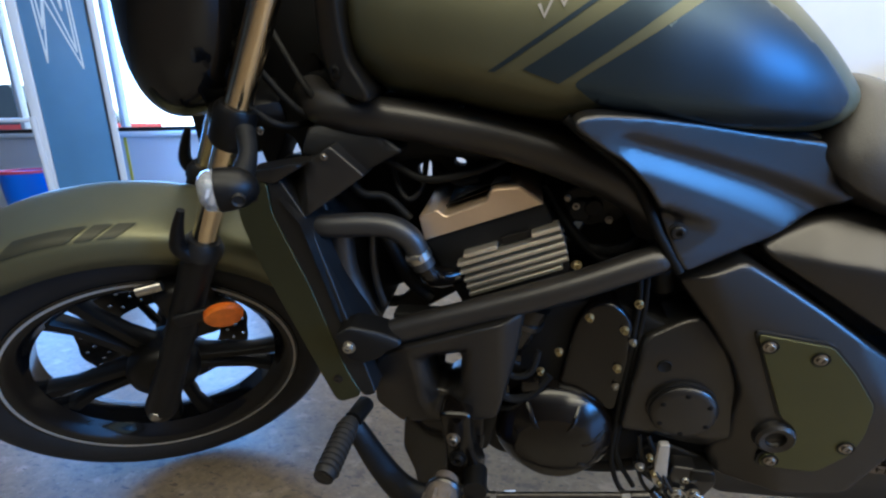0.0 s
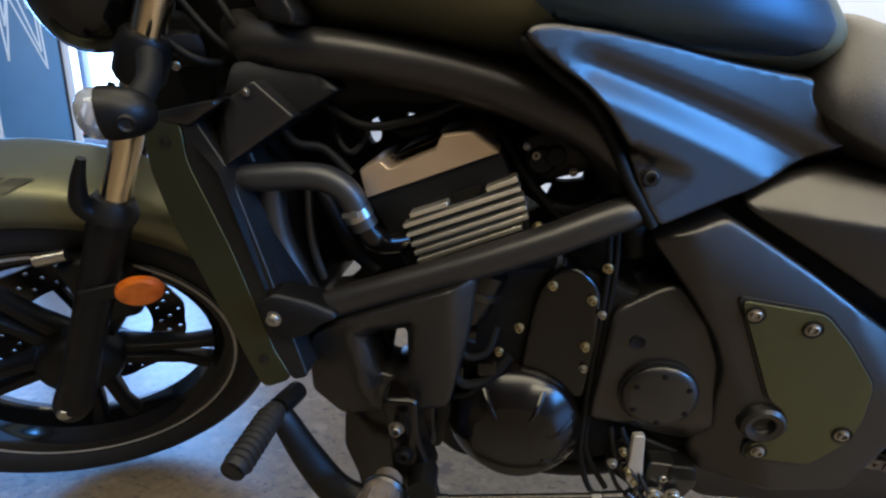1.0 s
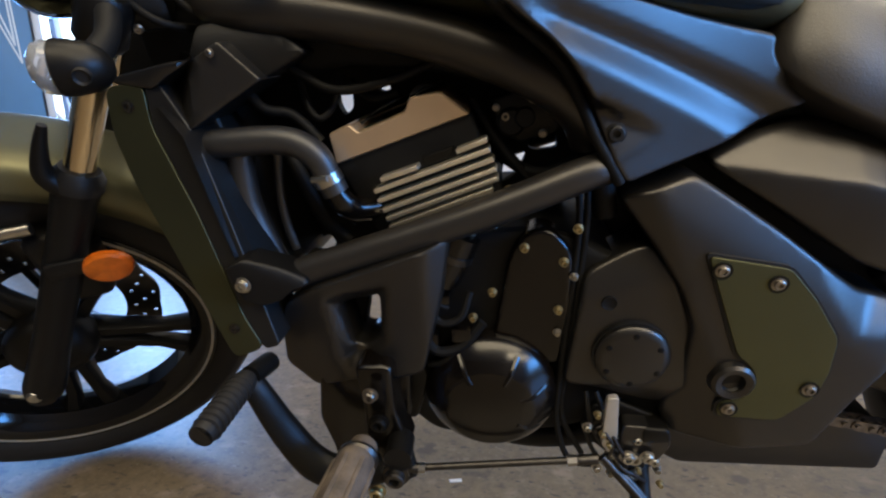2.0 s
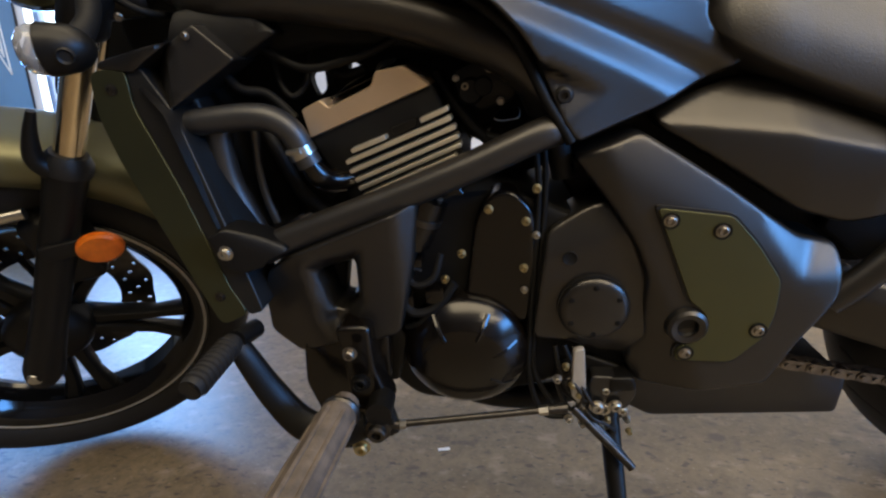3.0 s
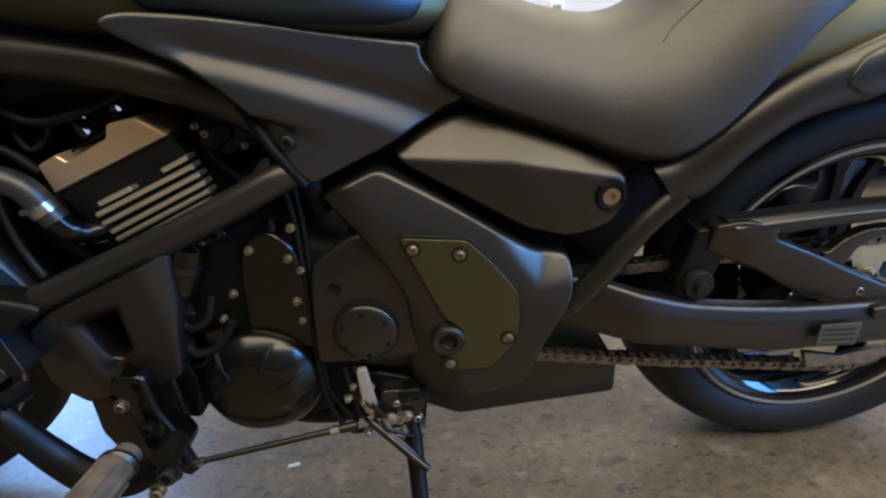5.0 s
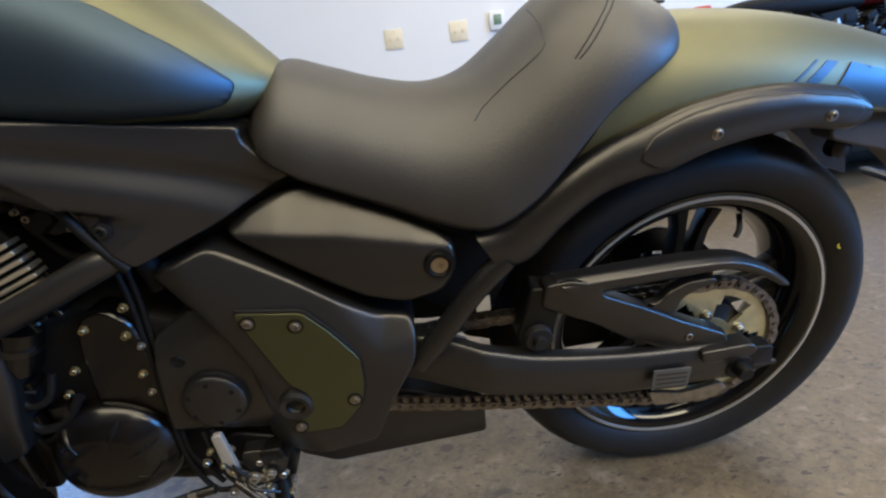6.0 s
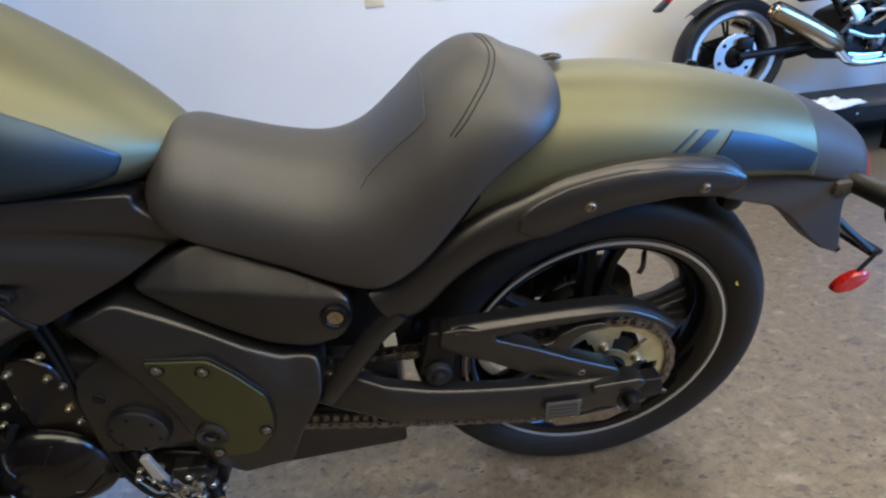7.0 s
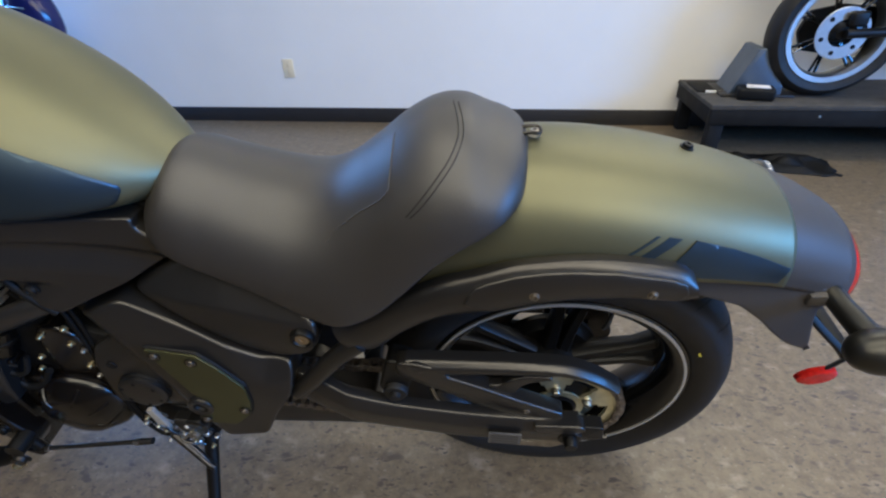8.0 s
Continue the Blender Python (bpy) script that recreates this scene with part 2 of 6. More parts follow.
def smooth_path(pts, sub=6, closed=False):
    P = [Vector(p) for p in pts]
    n, out = len(P), []
    for i in range(n if closed else n - 1):
        a = P[i - 1] if closed or i else P[0] * 2 - P[1]
        b, c = P[i], P[(i + 1) % n]
        d = P[(i + 2) % n] if closed or i + 2 < n else P[-1] * 2 - P[-2]
        for k in range(sub):
            t = k / sub
            out.append(0.5 * (2 * b + (c - a) * t + (2 * a - 5 * b + 4 * c - d) * t * t + (3 * b - a - 3 * c + d) * t ** 3))
    if not closed:
        out.append(P[-1])
    return out


def tube(pts, radius, seg=14, sub=6, bm=None, flat=1.0, turn=None):
    """A round pipe along a smooth path; radius may be a list, one for each given point."""
    bm = bm or bmesh.new()
    path = smooth_path(pts, sub) if sub > 1 else [Vector(p) for p in pts]
    m = len(path)
    if isinstance(radius, (list, tuple)):
        rad = np.interp(np.linspace(0, len(radius) - 1, m), range(len(radius)), radius)
    else:
        rad = [radius] * m
    rings, up = [], None
    for i, p in enumerate(path):
        d = (path[min(i + 1, m - 1)] - path[max(i - 1, 0)]).normalized()
        if up is None:
            up = d.orthogonal().normalized()
        up = (up - d * up.dot(d)).normalized()
        side = d.cross(up)
        rings.append([bm.verts.new(p + (up * math.cos(k * math.tau / seg) + side * math.sin(k * math.tau / seg) * flat) * rad[i]) for k in range(seg)])
    for a, b in zip(rings, rings[1:]):
        for k in range(seg):
            bm.faces.new((a[k], a[(k + 1) % seg], b[(k + 1) % seg], b[k]))
    bm.faces.new(rings[0][::-1])
    bm.faces.new(rings[-1])
    if turn:
        bm.transform(turn)
    return bm


def lathe(profile, centre, axis=(0, 1, 0), seg=48, bm=None, closed=True, turn=None, start=0.0, sweep=math.tau):
    """Turns a profile of (radius, along) about an axis through the centre."""
    bm = bm or bmesh.new()
    ax = Vector(axis).normalized()
    q = Vector((0, 0, 1)).rotation_difference(ax) if abs(ax.z) < 0.999 else Matrix.Identity(3).to_quaternion()
    full = abs(sweep - math.tau) < 1e-6
    n = seg if full else seg + 1
    rings = []
    for k in range(n):
        w = start + sweep * k / seg
        rings.append([bm.verts.new(Vector(centre) + q @ Vector((r * math.cos(w), r * math.sin(w), h))) for r, h in profile])
    m = len(profile)
    for k in range(seg):
        a, b = rings[k], rings[(k + 1) % n]
        for i in range(m if closed else m - 1):
            j = (i + 1) % m
            bm.faces.new((a[i], a[j], b[j], b[i]))
    bmesh.ops.remove_doubles(bm, verts=bm.verts, dist=1e-6)
    if turn:
        bm.transform(turn)
    return bm


def loft(sections, cap=True, closed=True, turn=None):
    bm = bmesh.new()
    rings = [[bm.verts.new(p) for p in s] for s in sections]
    n = len(rings[0])
    for a, b in zip(rings, rings[1:]):
        for k in range(n if closed else n - 1):
            bm.faces.new((a[k], a[(k + 1) % n], b[(k + 1) % n], b[k]))
    if cap:
        bm.faces.new(rings[0][::-1])
        bm.faces.new(rings[-1])
    if turn:
        bm.transform(turn)
    return bm


def box(x0, x1, y0, y1, z0, z1, bevel=0.0, turn=None, bm=None, seg=2):
    b2 = bmesh.new()
    bmesh.ops.create_cube(b2, size=1, matrix=Matrix.Translation(((x0 + x1) / 2, (y0 + y1) / 2, (z0 + z1) / 2)) @ Matrix.Diagonal((x1 - x0, y1 - y0, z1 - z0, 1)))
    if bevel:
        bmesh.ops.bevel(b2, geom=b2.edges[:], offset=bevel, segments=seg, affect="EDGES", profile=0.5)
    if turn:
        b2.transform(turn)
    if bm is None:
        return b2
    me = bpy.data.meshes.new("t")
    b2.to_mesh(me)
    b2.free()
    bm.from_mesh(me)
    bpy.data.meshes.remove(me)
    return bm


def curve_at(table, x):
    """Smooth values from a table of (x, value, ...) rows."""
    xs = [r[0] for r in table]
    i = min(max(int(np.searchsorted(xs, x)) - 1, 0), len(xs) - 2)
    a, b, c, d = table[max(i - 1, 0)], table[i], table[i + 1], table[min(i + 2, len(xs) - 1)]
    h = c[0] - b[0]
    t = min(max((x - b[0]) / h, 0), 1)
    out = []
    for k in range(1, len(b)):
        m0 = (c[k] - a[k]) / max(c[0] - a[0], 1e-9) * h
        m1 = (d[k] - b[k]) / max(d[0] - b[0], 1e-9) * h
        out.append((2 * t ** 3 - 3 * t * t + 1) * b[k] + (t ** 3 - 2 * t * t + t) * m0 + (-2 * t ** 3 + 3 * t * t) * c[k] + (t ** 3 - t * t) * m1)
    return out


# ---- the room ----
W0, W1 = Vector((-0.854, 2.650, 0)), Vector((2.669, 2.418, 0))
WDIR = (W1 - W0).normalized()
WANG = math.degrees(math.atan2(WDIR.y, WDIR.x))
ROOM = pose(W0.x, W0.y, 0, 0, 0, WANG)


def room_part(name, bm, mat, label="", parent=None):
    bm.transform(ROOM)
    ob = finish(name, bm, mat, parent, label)
    return ob


def struct(name, bm, mat, label, category):
    return tagged(room_part(name, bm, mat), label, category, kind="structure")


# invented dark colour, so that the bike's near side reflects little
TAN = material("unseen_dark_wall", (0.07, 0.050, 0.032), 0.7, 0.0, vary=0.08, scale=2)
DIM = material("grey_wall_paint", (0.10, 0.10, 0.10), 0.75, 0.0, vary=0.08, scale=2)
struct("floor", box(-4.6, 8.3, -7.2, 0.2, -0.05, 0, 0), FLOOR, "beige speckled vinyl floor with dark flecks", "floor")
# the far wall, with a window at its low end
bmw = box(-0.75, 8.3, 0, 0.15, 0, 3.0)
box(-4.6, -0.75, 0, 0.15, 0, 0.70, bm=bmw)
box(-4.6, -0.75, 0, 0.15, 2.35, 3.0, bm=bmw)
struct("wall_north", bmw, WALL, "plain white painted showroom wall", "wall")
struct("baseboard", box(-0.75, 8.3, -0.012, 0, 0, 0.10, 0.003), BASEB, "dark vinyl baseboard along the white wall", "baseboard")
struct("ceiling", box(-4.6, 8.3, -7.2, 0.2, 3.0, 3.1, 0), CEIL, "pale ceiling over the showroom", "ceiling")
bmw = box(7.9, 8.05, -7.2, -6.5, 0, 3.0)
box(7.9, 8.05, -6.5, -0.5, 0, 0.15, bm=bmw)
box(7.9, 8.05, -6.5, -0.5, 2.85, 3.0, bm=bmw)
box(7.9, 8.05, -0.5, 0.2, 0, 3.0, bm=bmw)
struct("wall_east", bmw, DIM, "end wall of the showroom with a wide shop window", "wall")
# unseen wall, added to close the room and darken reflections
struct("wall_south", box(-4.6, 8.3, -7.2, -7.05, 0, 3.0), TAN, "unseen dark brown side wall that keeps the bike's reflections low", "wall")
struct("wall_west", box(-4.6, -4.45, -7.05, 0, 0, 3.0), DIM, "plain grey end wall of the showroom", "wall")
win = struct("window_1", box(-4.45, -0.75, 0.03, 0.09, 0.70, 0.735, 0.004), PLASTIC, "white window with a black sill rail", "window")
FRAME = material("white_window_frame", (0.78, 0.78, 0.76), 0.4, 0.0, vary=0.05, scale=5)
for x in (-4.40, -3.10, -1.95, -0.80):
    room_part("mullion", box(x - 0.025, x + 0.025, 0.03, 0.09, 0.736, 2.34, 0.004), FRAME, parent=win)
room_part("window_sill", box(-4.45, -0.75, -0.03, 0.03, 0.655, 0.69, 0.006), FRAME, parent=win)
room_part("yellow_tape", box(-1.935, -1.905, -0.006, -0.001, 0.05, 0.65), material("yellow_tape", (0.75, 0.60, 0.06), 0.45), parent=win)
OUT = bpy.data.materials.new("bright_daylight")
OUT.use_nodes = True
OUT.node_tree.nodes["Principled BSDF"].inputs["Emission Color"].default_value = (0.80, 0.92, 1.0, 1)
OUT.node_tree.nodes["Principled BSDF"].inputs["Emission Strength"].default_value = 4.0
struct("backdrop", box(-9, 1.5, 3.0, 3.05, -0.5, 4.5), OUT, "bright daylight outside the window", "backdrop")

# ---- the motorcycle: built upright along x (front at low x), then leaned on its side stand ----
bike = new("motorcycle")
bike.matrix_world = pose(0, 0, 0.0015, 11, 0, 0)
tagged(bike, "matt green cruiser motorcycle leaning on its side stand", "motorcycle")
AXIS = Vector((math.sin(radians(31)), 0, math.cos(radians(31))))
STEER = Matrix.Translation((-0.12, 0, 0)) @ Matrix.Rotation(radians(33.9), 4, AXIS) @ Matrix.Translation((0.12, 0, 0))


def bolt(x, y, z, r=0.006, h=0.006, parent=None, mat=None, axis=(0, -1, 0), turn=None, name="bolt"):
    """A socket-head bolt whose head stands h proud of y."""
    bm = lathe([(0, 0), (r * 1.35, 0), (r * 1.35, h * 0.2), (r, h * 0.3), (r, h * 0.85), (r * 0.85, h), (r * 0.5, h), (r * 0.46, h * 0.5), (0, h * 0.5)], (x, y, z), axis, seg=12, closed=False, turn=turn)
    return part(name, bm, mat or STEEL, parent or bike)


def soft(d, slope, w):
    """A ramp that starts at d = 0 with a rounded knee."""
    return slope * 0.5 * (d + math.sqrt(d * d + w * w))


def ring_sections(table, n=40, e=2.4, xs=None, under=1.0):
    """Cross sections from rows of x, half width, bottom, middle, top."""
    out = []
    for x in xs:
        w, zb, zm, zt = curve_at(table, x)
        s = []
        for k in range(n):
            a = math.tau * k / n
            c, sn = math.cos(a), math.sin(a)
            y = w * math.copysign(abs(c) ** (2 / e), c)
            h = (zt - zm) if sn >= 0 else (zm - zb)
            s.append((x, y, zm + h * math.copysign(abs(sn) ** (2 / (e if sn >= 0 else e * under)), sn)))
        out.append(s)
    return out


def wheel(name, c, tyre_r, half, rim_r, stripe_y, phase, turn, disc_side):
    """A cast wheel with five twin spokes, its tyre, disc and rim tape."""
    rim = part(name, lathe([(rim_r + 0.010, -half * 0.78), (rim_r + 0.008, -half * 0.84), (rim_r - 0.006, -half * 0.84), (rim_r - 0.016, -half * 0.74), (rim_r - 0.026, -half * 0.5),
                            (rim_r - 0.034, -0.02), (rim_r - 0.034, 0.02), (rim_r - 0.026, half * 0.5), (rim_r - 0.016, half * 0.74), (rim_r - 0.006, half * 0.84),
                            (rim_r + 0.008, half * 0.84), (rim_r + 0.010, half * 0.78), (rim_r - 0.012, half * 0.45), (rim_r - 0.022, 0)], c, seg=96, turn=turn), GLOSS, bike, "gloss black cast wheel rim")
    part("tyre", lathe([(rim_r + 0.004, -half * 0.72), (rim_r + 0.012, -half * 0.86), (rim_r + (tyre_r - rim_r) * 0.35, -half * 0.98), (rim_r + (tyre_r - rim_r) * 0.55, -half),
                        (tyre_r - 0.030, -half * 0.94), (tyre_r - 0.016, -half * 0.74), (tyre_r - 0.006, -half * 0.44), (tyre_r - 0.001, -half * 0.18), (tyre_r, 0), (tyre_r - 0.001, half * 0.18),
                        (tyre_r - 0.006, half * 0.44), (tyre_r - 0.016, half * 0.74), (tyre_r - 0.030, half * 0.94), (rim_r + (tyre_r - rim_r) * 0.55, half), (rim_r + 0.012, half * 0.86),
                        (rim_r + 0.004, half * 0.72)], c, seg=96, turn=turn), RUBBER, rim, "black road tyre")
    part("rim_tape", lathe([(rim_r - 0.0015, stripe_y - 0.0012), (rim_r + 0.0028, stripe_y - 0.0012), (rim_r + 0.0028, stripe_y + 0.004), (rim_r - 0.0015, stripe_y + 0.004)], c, seg=96, turn=turn), STRIPE, rim, "thin silver rim tape")
    part("hub", lathe([(0.012, -half * 0.8), (0.03, -half * 0.8), (0.034, -half * 0.5), (0.046, -half * 0.4), (0.05, 0), (0.046, half * 0.4), (0.034, half * 0.5), (0.03, half * 0.8), (0.012, half * 0.8)], c, seg=32, turn=turn), BLACK, rim)
    for k in range(5):
        a = radians(phase + 72 * k)
        for sgn in (-1, 1):
            secs = []
            for r, off, w, d in ((0.036, 0.012, 0.014, 0.022), (0.09, 0.014, 0.0115, 0.017), (0.15, 0.019, 0.0105, 0.014), (rim_r - 0.030, 0.030, 0.0145, 0.017)):
                o = off * sgn
                s = []
                for u, v in ((-1, -0.6), (-0.6, -1), (0.6, -1), (1, -0.6), (1, 0.6), (0.6, 1), (-0.6, 1), (-1, 0.6)):
                    t = o + w * u
                    s.append((c[0] + r * math.cos(a) - t * math.sin(a), c[1] + d * v, c[2] + r * math.sin(a) + t * math.cos(a)))
                secs.append(s)
            part("spoke", loft(secs, turn=turn), BLACK, rim)
    return rim


def brake_disc(c, y, r, turn, parent, drilled=True):
    """A drilled disc with a toothed outer edge, and its carrier."""
    bm = bmesh.new()
    n = 120
    radii = [r * 0.62, r * 0.69, r * 0.735, r * 0.79, r * 0.835, r * 0.9, r * 0.94, r]
    rings = []
    for side in (-0.0025, 0.0025):
        rings.append([[bm.verts.new((c[0] + (q if i < 7 else q * (0.985 + 0.015 * math.cos(k * math.tau / 10))) * math.cos(k * math.tau / n), y + side, c[2] + (q if i < 7 else q * (0.985 + 0.015 * math.cos(k * math.tau / 10))) * math.sin(k * math.tau / n))) for k in range(n)] for i, q in enumerate(radii)])
    for i in range(7):
        for k in range(n):
            j = (k + 1) % n
            if drilled and (i, k % 6) in ((1, 0), (3, 2), (5, 4)):
                for (i1, k1), (i2, k2) in (((i, k), (i, j)), ((i, j), (i + 1, j)), ((i + 1, j), (i + 1, k)), ((i + 1, k), (i, k))):
                    bm.faces.new((rings[0][i1][k1], rings[0][i2][k2], rings[1][i2][k2], rings[1][i1][k1]))
                continue
            for s in (0, 1):
                q = rings[s]
                bm.faces.new((q[i][k], q[i][j], q[i + 1][j], q[i + 1][k]))
    for k in range(n):
        j = (k + 1) % n
        for i in (0, 7):
            bm.faces.new((rings[0][i][k], rings[0][i][j], rings[1][i][j], rings[1][i][k]))
    bm.transform(turn)
    ob = part("brake_disc", bm, STEEL_DARK, parent, "drilled steel brake disc")
    for k in range(5):
        a = math.tau * k / 5 + 0.4
        bm = tube([(c[0] + 0.04 * math.cos(a), y + 0.004, c[2] + 0.04 * math.sin(a)), (c[0] + r * 0.66 * math.cos(a), y + 0.002, c[2] + r * 0.66 * math.sin(a))], 0.008, seg=8, sub=1, turn=turn)
        part("disc_carrier", bm, BLACK, ob)
    return ob


STEEL_DARK = material("ground_disc_steel", (0.085, 0.08, 0.075), 0.4, 1.0, vary=0.3, scale=70)

# front wheel, fork and fender, turned to the left
FC = (0.0, 0.0, 0.3125)
front = wheel("front_wheel", FC, 0.3125, 0.058, 0.229, -0.0485, 190, STEER, -1)
brake_disc(FC, 0.050, 0.150, STEER, front)
part("hub_cover", lathe([(0, -0.064), (0.030, -0.064), (0.052, -0.054), (0.060, -0.040), (0.060, -0.01), (0, -0.01)], FC, seg=40, closed=False, turn=STEER), BLACK, front)
part("axle_cap", lathe([(0, -0.126), (0.009, -0.126), (0.011, -0.123), (0.011, -0.11), (0, -0.11)], (-0.012, 0, 0.300), seg=16, closed=False, turn=STEER), STEEL, front)


def on_fork(z):
    return -0.012 + (z - 0.285) * 0.566


for side in (-1, 1):
    y = 0.10 * side
    leg = part("fork_leg", tube([(on_fork(0.275), y, 0.275), (on_fork(0.30), y, 0.30), (on_fork(0.40), y, 0.40), (on_fork(0.55), y, 0.55), (on_fork(0.615), y, 0.615)], [0.020, 0.027, 0.0225, 0.0225, 0.025], seg=24, sub=4, turn=STEER), BLACK, bike, "black cast lower fork leg")
    part("dust_seal", tube([(on_fork(0.610), y, 0.610), (on_fork(0.622), y, 0.622), (on_fork(0.632), y, 0.632)], [0.028, 0.028, 0.021], seg=24, sub=1, turn=STEER), PLASTIC, leg)
    part("fork_tube", tube([(on_fork(0.60), y, 0.60), (on_fork(1.0), y, 1.0)], 0.0163, seg=24, sub=1, turn=STEER), FORK, bike, "bronze-toned polished fork tube")
    part("fork_clamp", tube([(on_fork(0.762), y, 0.762), (on_fork(0.768), y, 0.768), (on_fork(0.802), y, 0.802), (on_fork(0.808), y, 0.808)], [0.021, 0.025, 0.025, 0.021], seg=24, sub=1, turn=STEER), BLACK, bike)
    if side < 0:
        bolt(on_fork(0.782) + 0.03, y - 0.004, 0.775, 0.0036, 0.007, leg, NUT, turn=STEER)
part("triple_clamp", box(0.245, 0.335, -0.10, 0.10, 0.768, 0.806, 0.012, turn=STEER), BLACK, bike)
part("steering_head", tube([(0.385, 0, 0.80), (0.43, 0, 0.90)], 0.030, seg=20, sub=1), BLACK, bike)


def front_fender():
    secs = []
    for k in range(29):
        a = radians(118 - 108 * k / 28)
        end = min(k, 28 - k) / 3
        w = 0.083 * min(1.0, 0.55 + 0.45 * min(end, 1) ** 0.6)
        s = []
        skirt = 0.052 * min(1.0, 0.25 + 0.75 * min(end, 1))
        for i in range(17):
            u = -1 + 2 * i / 16
            y = w * math.copysign(1 - (1 - abs(u)) ** 2.2, u)
            r = 0.352 - skirt * abs(u) ** 3.2
            s.append((r * math.cos(a), y, FC[2] + r * math.sin(a)))
        secs.append(s)
    bm = loft(secs, cap=False, closed=False, turn=STEER)
    ob = part("front_fender", bm, GREEN, bike, "matt green front fender with dark stripes")
    so = ob.modifiers.new("thickness", "SOLIDIFY")
    so.thickness, so.offset = 0.004, -1
    return ob


fender = front_fender()
# fender bracket and reflector
part("fender_stay", tube([(0.172, -0.108, 0.612), (0.160, -0.112, 0.622), (0.154, -0.114, 0.640), (0.164, -0.115, 0.668), (0.178, -0.115, 0.694)], [0.014, 0.013, 0.011, 0.008, 0.005], seg=10, turn=STEER), BLACK, fender)
part("fender_stay", tube([(0.172, 0.108, 0.612), (0.160, 0.112, 0.622), (0.154, 0.114, 0.640), (0.164, 0.115, 0.668), (0.178, 0.115, 0.694)], [0.014, 0.013, 0.011, 0.008, 0.005], seg=10, turn=STEER), BLACK, fender)
refl = part("side_reflector", lathe([(0, -0.006), (0.026, -0.006), (0.0305, -0.003), (0.0315, 0.004), (0, 0.004)], (0, 0, 0), seg=40, closed=False, turn=STEER @ Matrix.Translation((0.168, -0.132, 0.508)) @ Matrix.Rotation(radians(4), 4, "Y") @ Matrix.Diagonal((0.90, 1, 0.74, 1))), AMBER, bike, "oval amber side reflector")
part("reflector_stay", box(0.10, 0.17, -0.128, -0.118, 0.500, 0.524, 0.004, turn=STEER), BLACK, refl)
caliper = part("brake_caliper", box(0.075, 0.145, -0.096, -0.034, 0.43, 0.545, 0.014, turn=STEER, seg=3), BLACK, bike, "black front brake caliper")
part("caliper_bolt", tube([(0.066, -0.092, 0.560), (0.100, -0.092, 0.560)], 0.008, seg=10, sub=1, turn=STEER), STEEL, caliper)


def headlight():
    bm = bmesh.new()
    bmesh.ops.create_uvsphere(bm, u_segments=40, v_segments=28, radius=1)
    for v in bm.verts:
        p = v.co.copy()
        e = 0.82
        q = Vector([math.copysign(abs(t) ** e, t) for t in p])
        v.co = (0.258 + q.x * 0.078 + q.z * 0.03, q.y * 0.090, 0.898 + q.z * 0.128)
    bm.transform(STEER)
    ob = part("headlight", bm, GLOSS, bike, "gloss black headlight housing with bright rim")
    part("bezel", lathe([(0.060, -0.006), (0.066, -0.005), (0.068, 0.0), (0.066, 0.005), (0.060, 0.006)], (0.205, 0, 0.935), (1, 0, 0.25), seg=48, turn=STEER), CHROME, ob)
    part("lens", lathe([(0, -0.015), (0.04, -0.012), (0.061, -0.004), (0.061, 0.0), (0, 0.0)], (0.203, 0, 0.935), (1, 0, 0.25), seg=48, closed=False, turn=STEER), CLEAR, ob)
    return ob


headlight()


def signal(tip, aim, lens_mat, stem, size=0.030):
    """A turn signal: dark body, lens at its face, rubber stem."""
    a = Vector(aim).normalized()
    s = size / 0.03
    body = part("turn_signal", lathe([(0, 0.040 * s), (0.010 * s, 0.038 * s), (0.020 * s, 0.030 * s), (0.027 * s, 0.018 * s), (0.030 * s, 0.0), (0.0305 * s, -0.014 * s), (0.028 * s, -0.016 * s), (0, -0.016 * s)], tip, -a, seg=32, closed=False), BLACK, bike, "small black turn signal")
    part("lens", lathe([(0.0285 * s, 0.014 * s), (0.029 * s, 0.022 * s), (0.026 * s, 0.031 * s), (0.018 * s, 0.037 * s), (0, 0.039 * s)], tip, a, seg=32, closed=False), lens_mat, body)
    part("stem", tube(stem, [0.012, 0.010, 0.011], seg=12), DEEP, body)
    side = a.cross(Vector((0, 0, 1))).normalized()
    side = side if side.y < 0 else -side
    part("plug", lathe([(0, 0.002), (0.006 * s, 0.002), (0.0085 * s, 0.004), (0.0095 * s, 0.0), (0.0095 * s, -0.006), (0, -0.006)], Vector(tip) - a * 0.012 * s + side * 0.0262 * s + Vector((0, 0, -0.008 * s)), side + Vector((0, 0, -0.3)), seg=20, closed=False), RUBBER, body)
    return body


signal((0.383, -0.232, 0.708), (-0.88, -0.47, 0.02), CLEAR, [(0.388, -0.215, 0.714), (0.385, -0.19, 0.732), (0.372, -0.165, 0.752)], 0.0222)

# tank
TANK = [(0.462, 0.070, 0.800, 0.850, 0.900), (0.50, 0.118, 0.772, 0.845, 0.938), (0.58, 0.148, 0.758, 0.825, 0.965), (0.68, 0.164, 0.738, 0.802, 0.972), (0.78, 0.168, 0.728, 0.786, 0.958),
        (0.84, 0.161, 0.722, 0.776, 0.930), (0.88, 0.153, 0.718, 0.770, 0.902), (0.92, 0.138, 0.716, 0.763, 0.871), (0.95, 0.121, 0.714, 0.757, 0.846), (0.98, 0.099, 0.713, 0.751, 0.819), (1.00, 0.081, 0.714, 0.748, 0.799), (1.02, 0.060, 0.718, 0.746, 0.778), (1.038, 0.034, 0.726, 0.744, 0.760)]
TE = 2.15


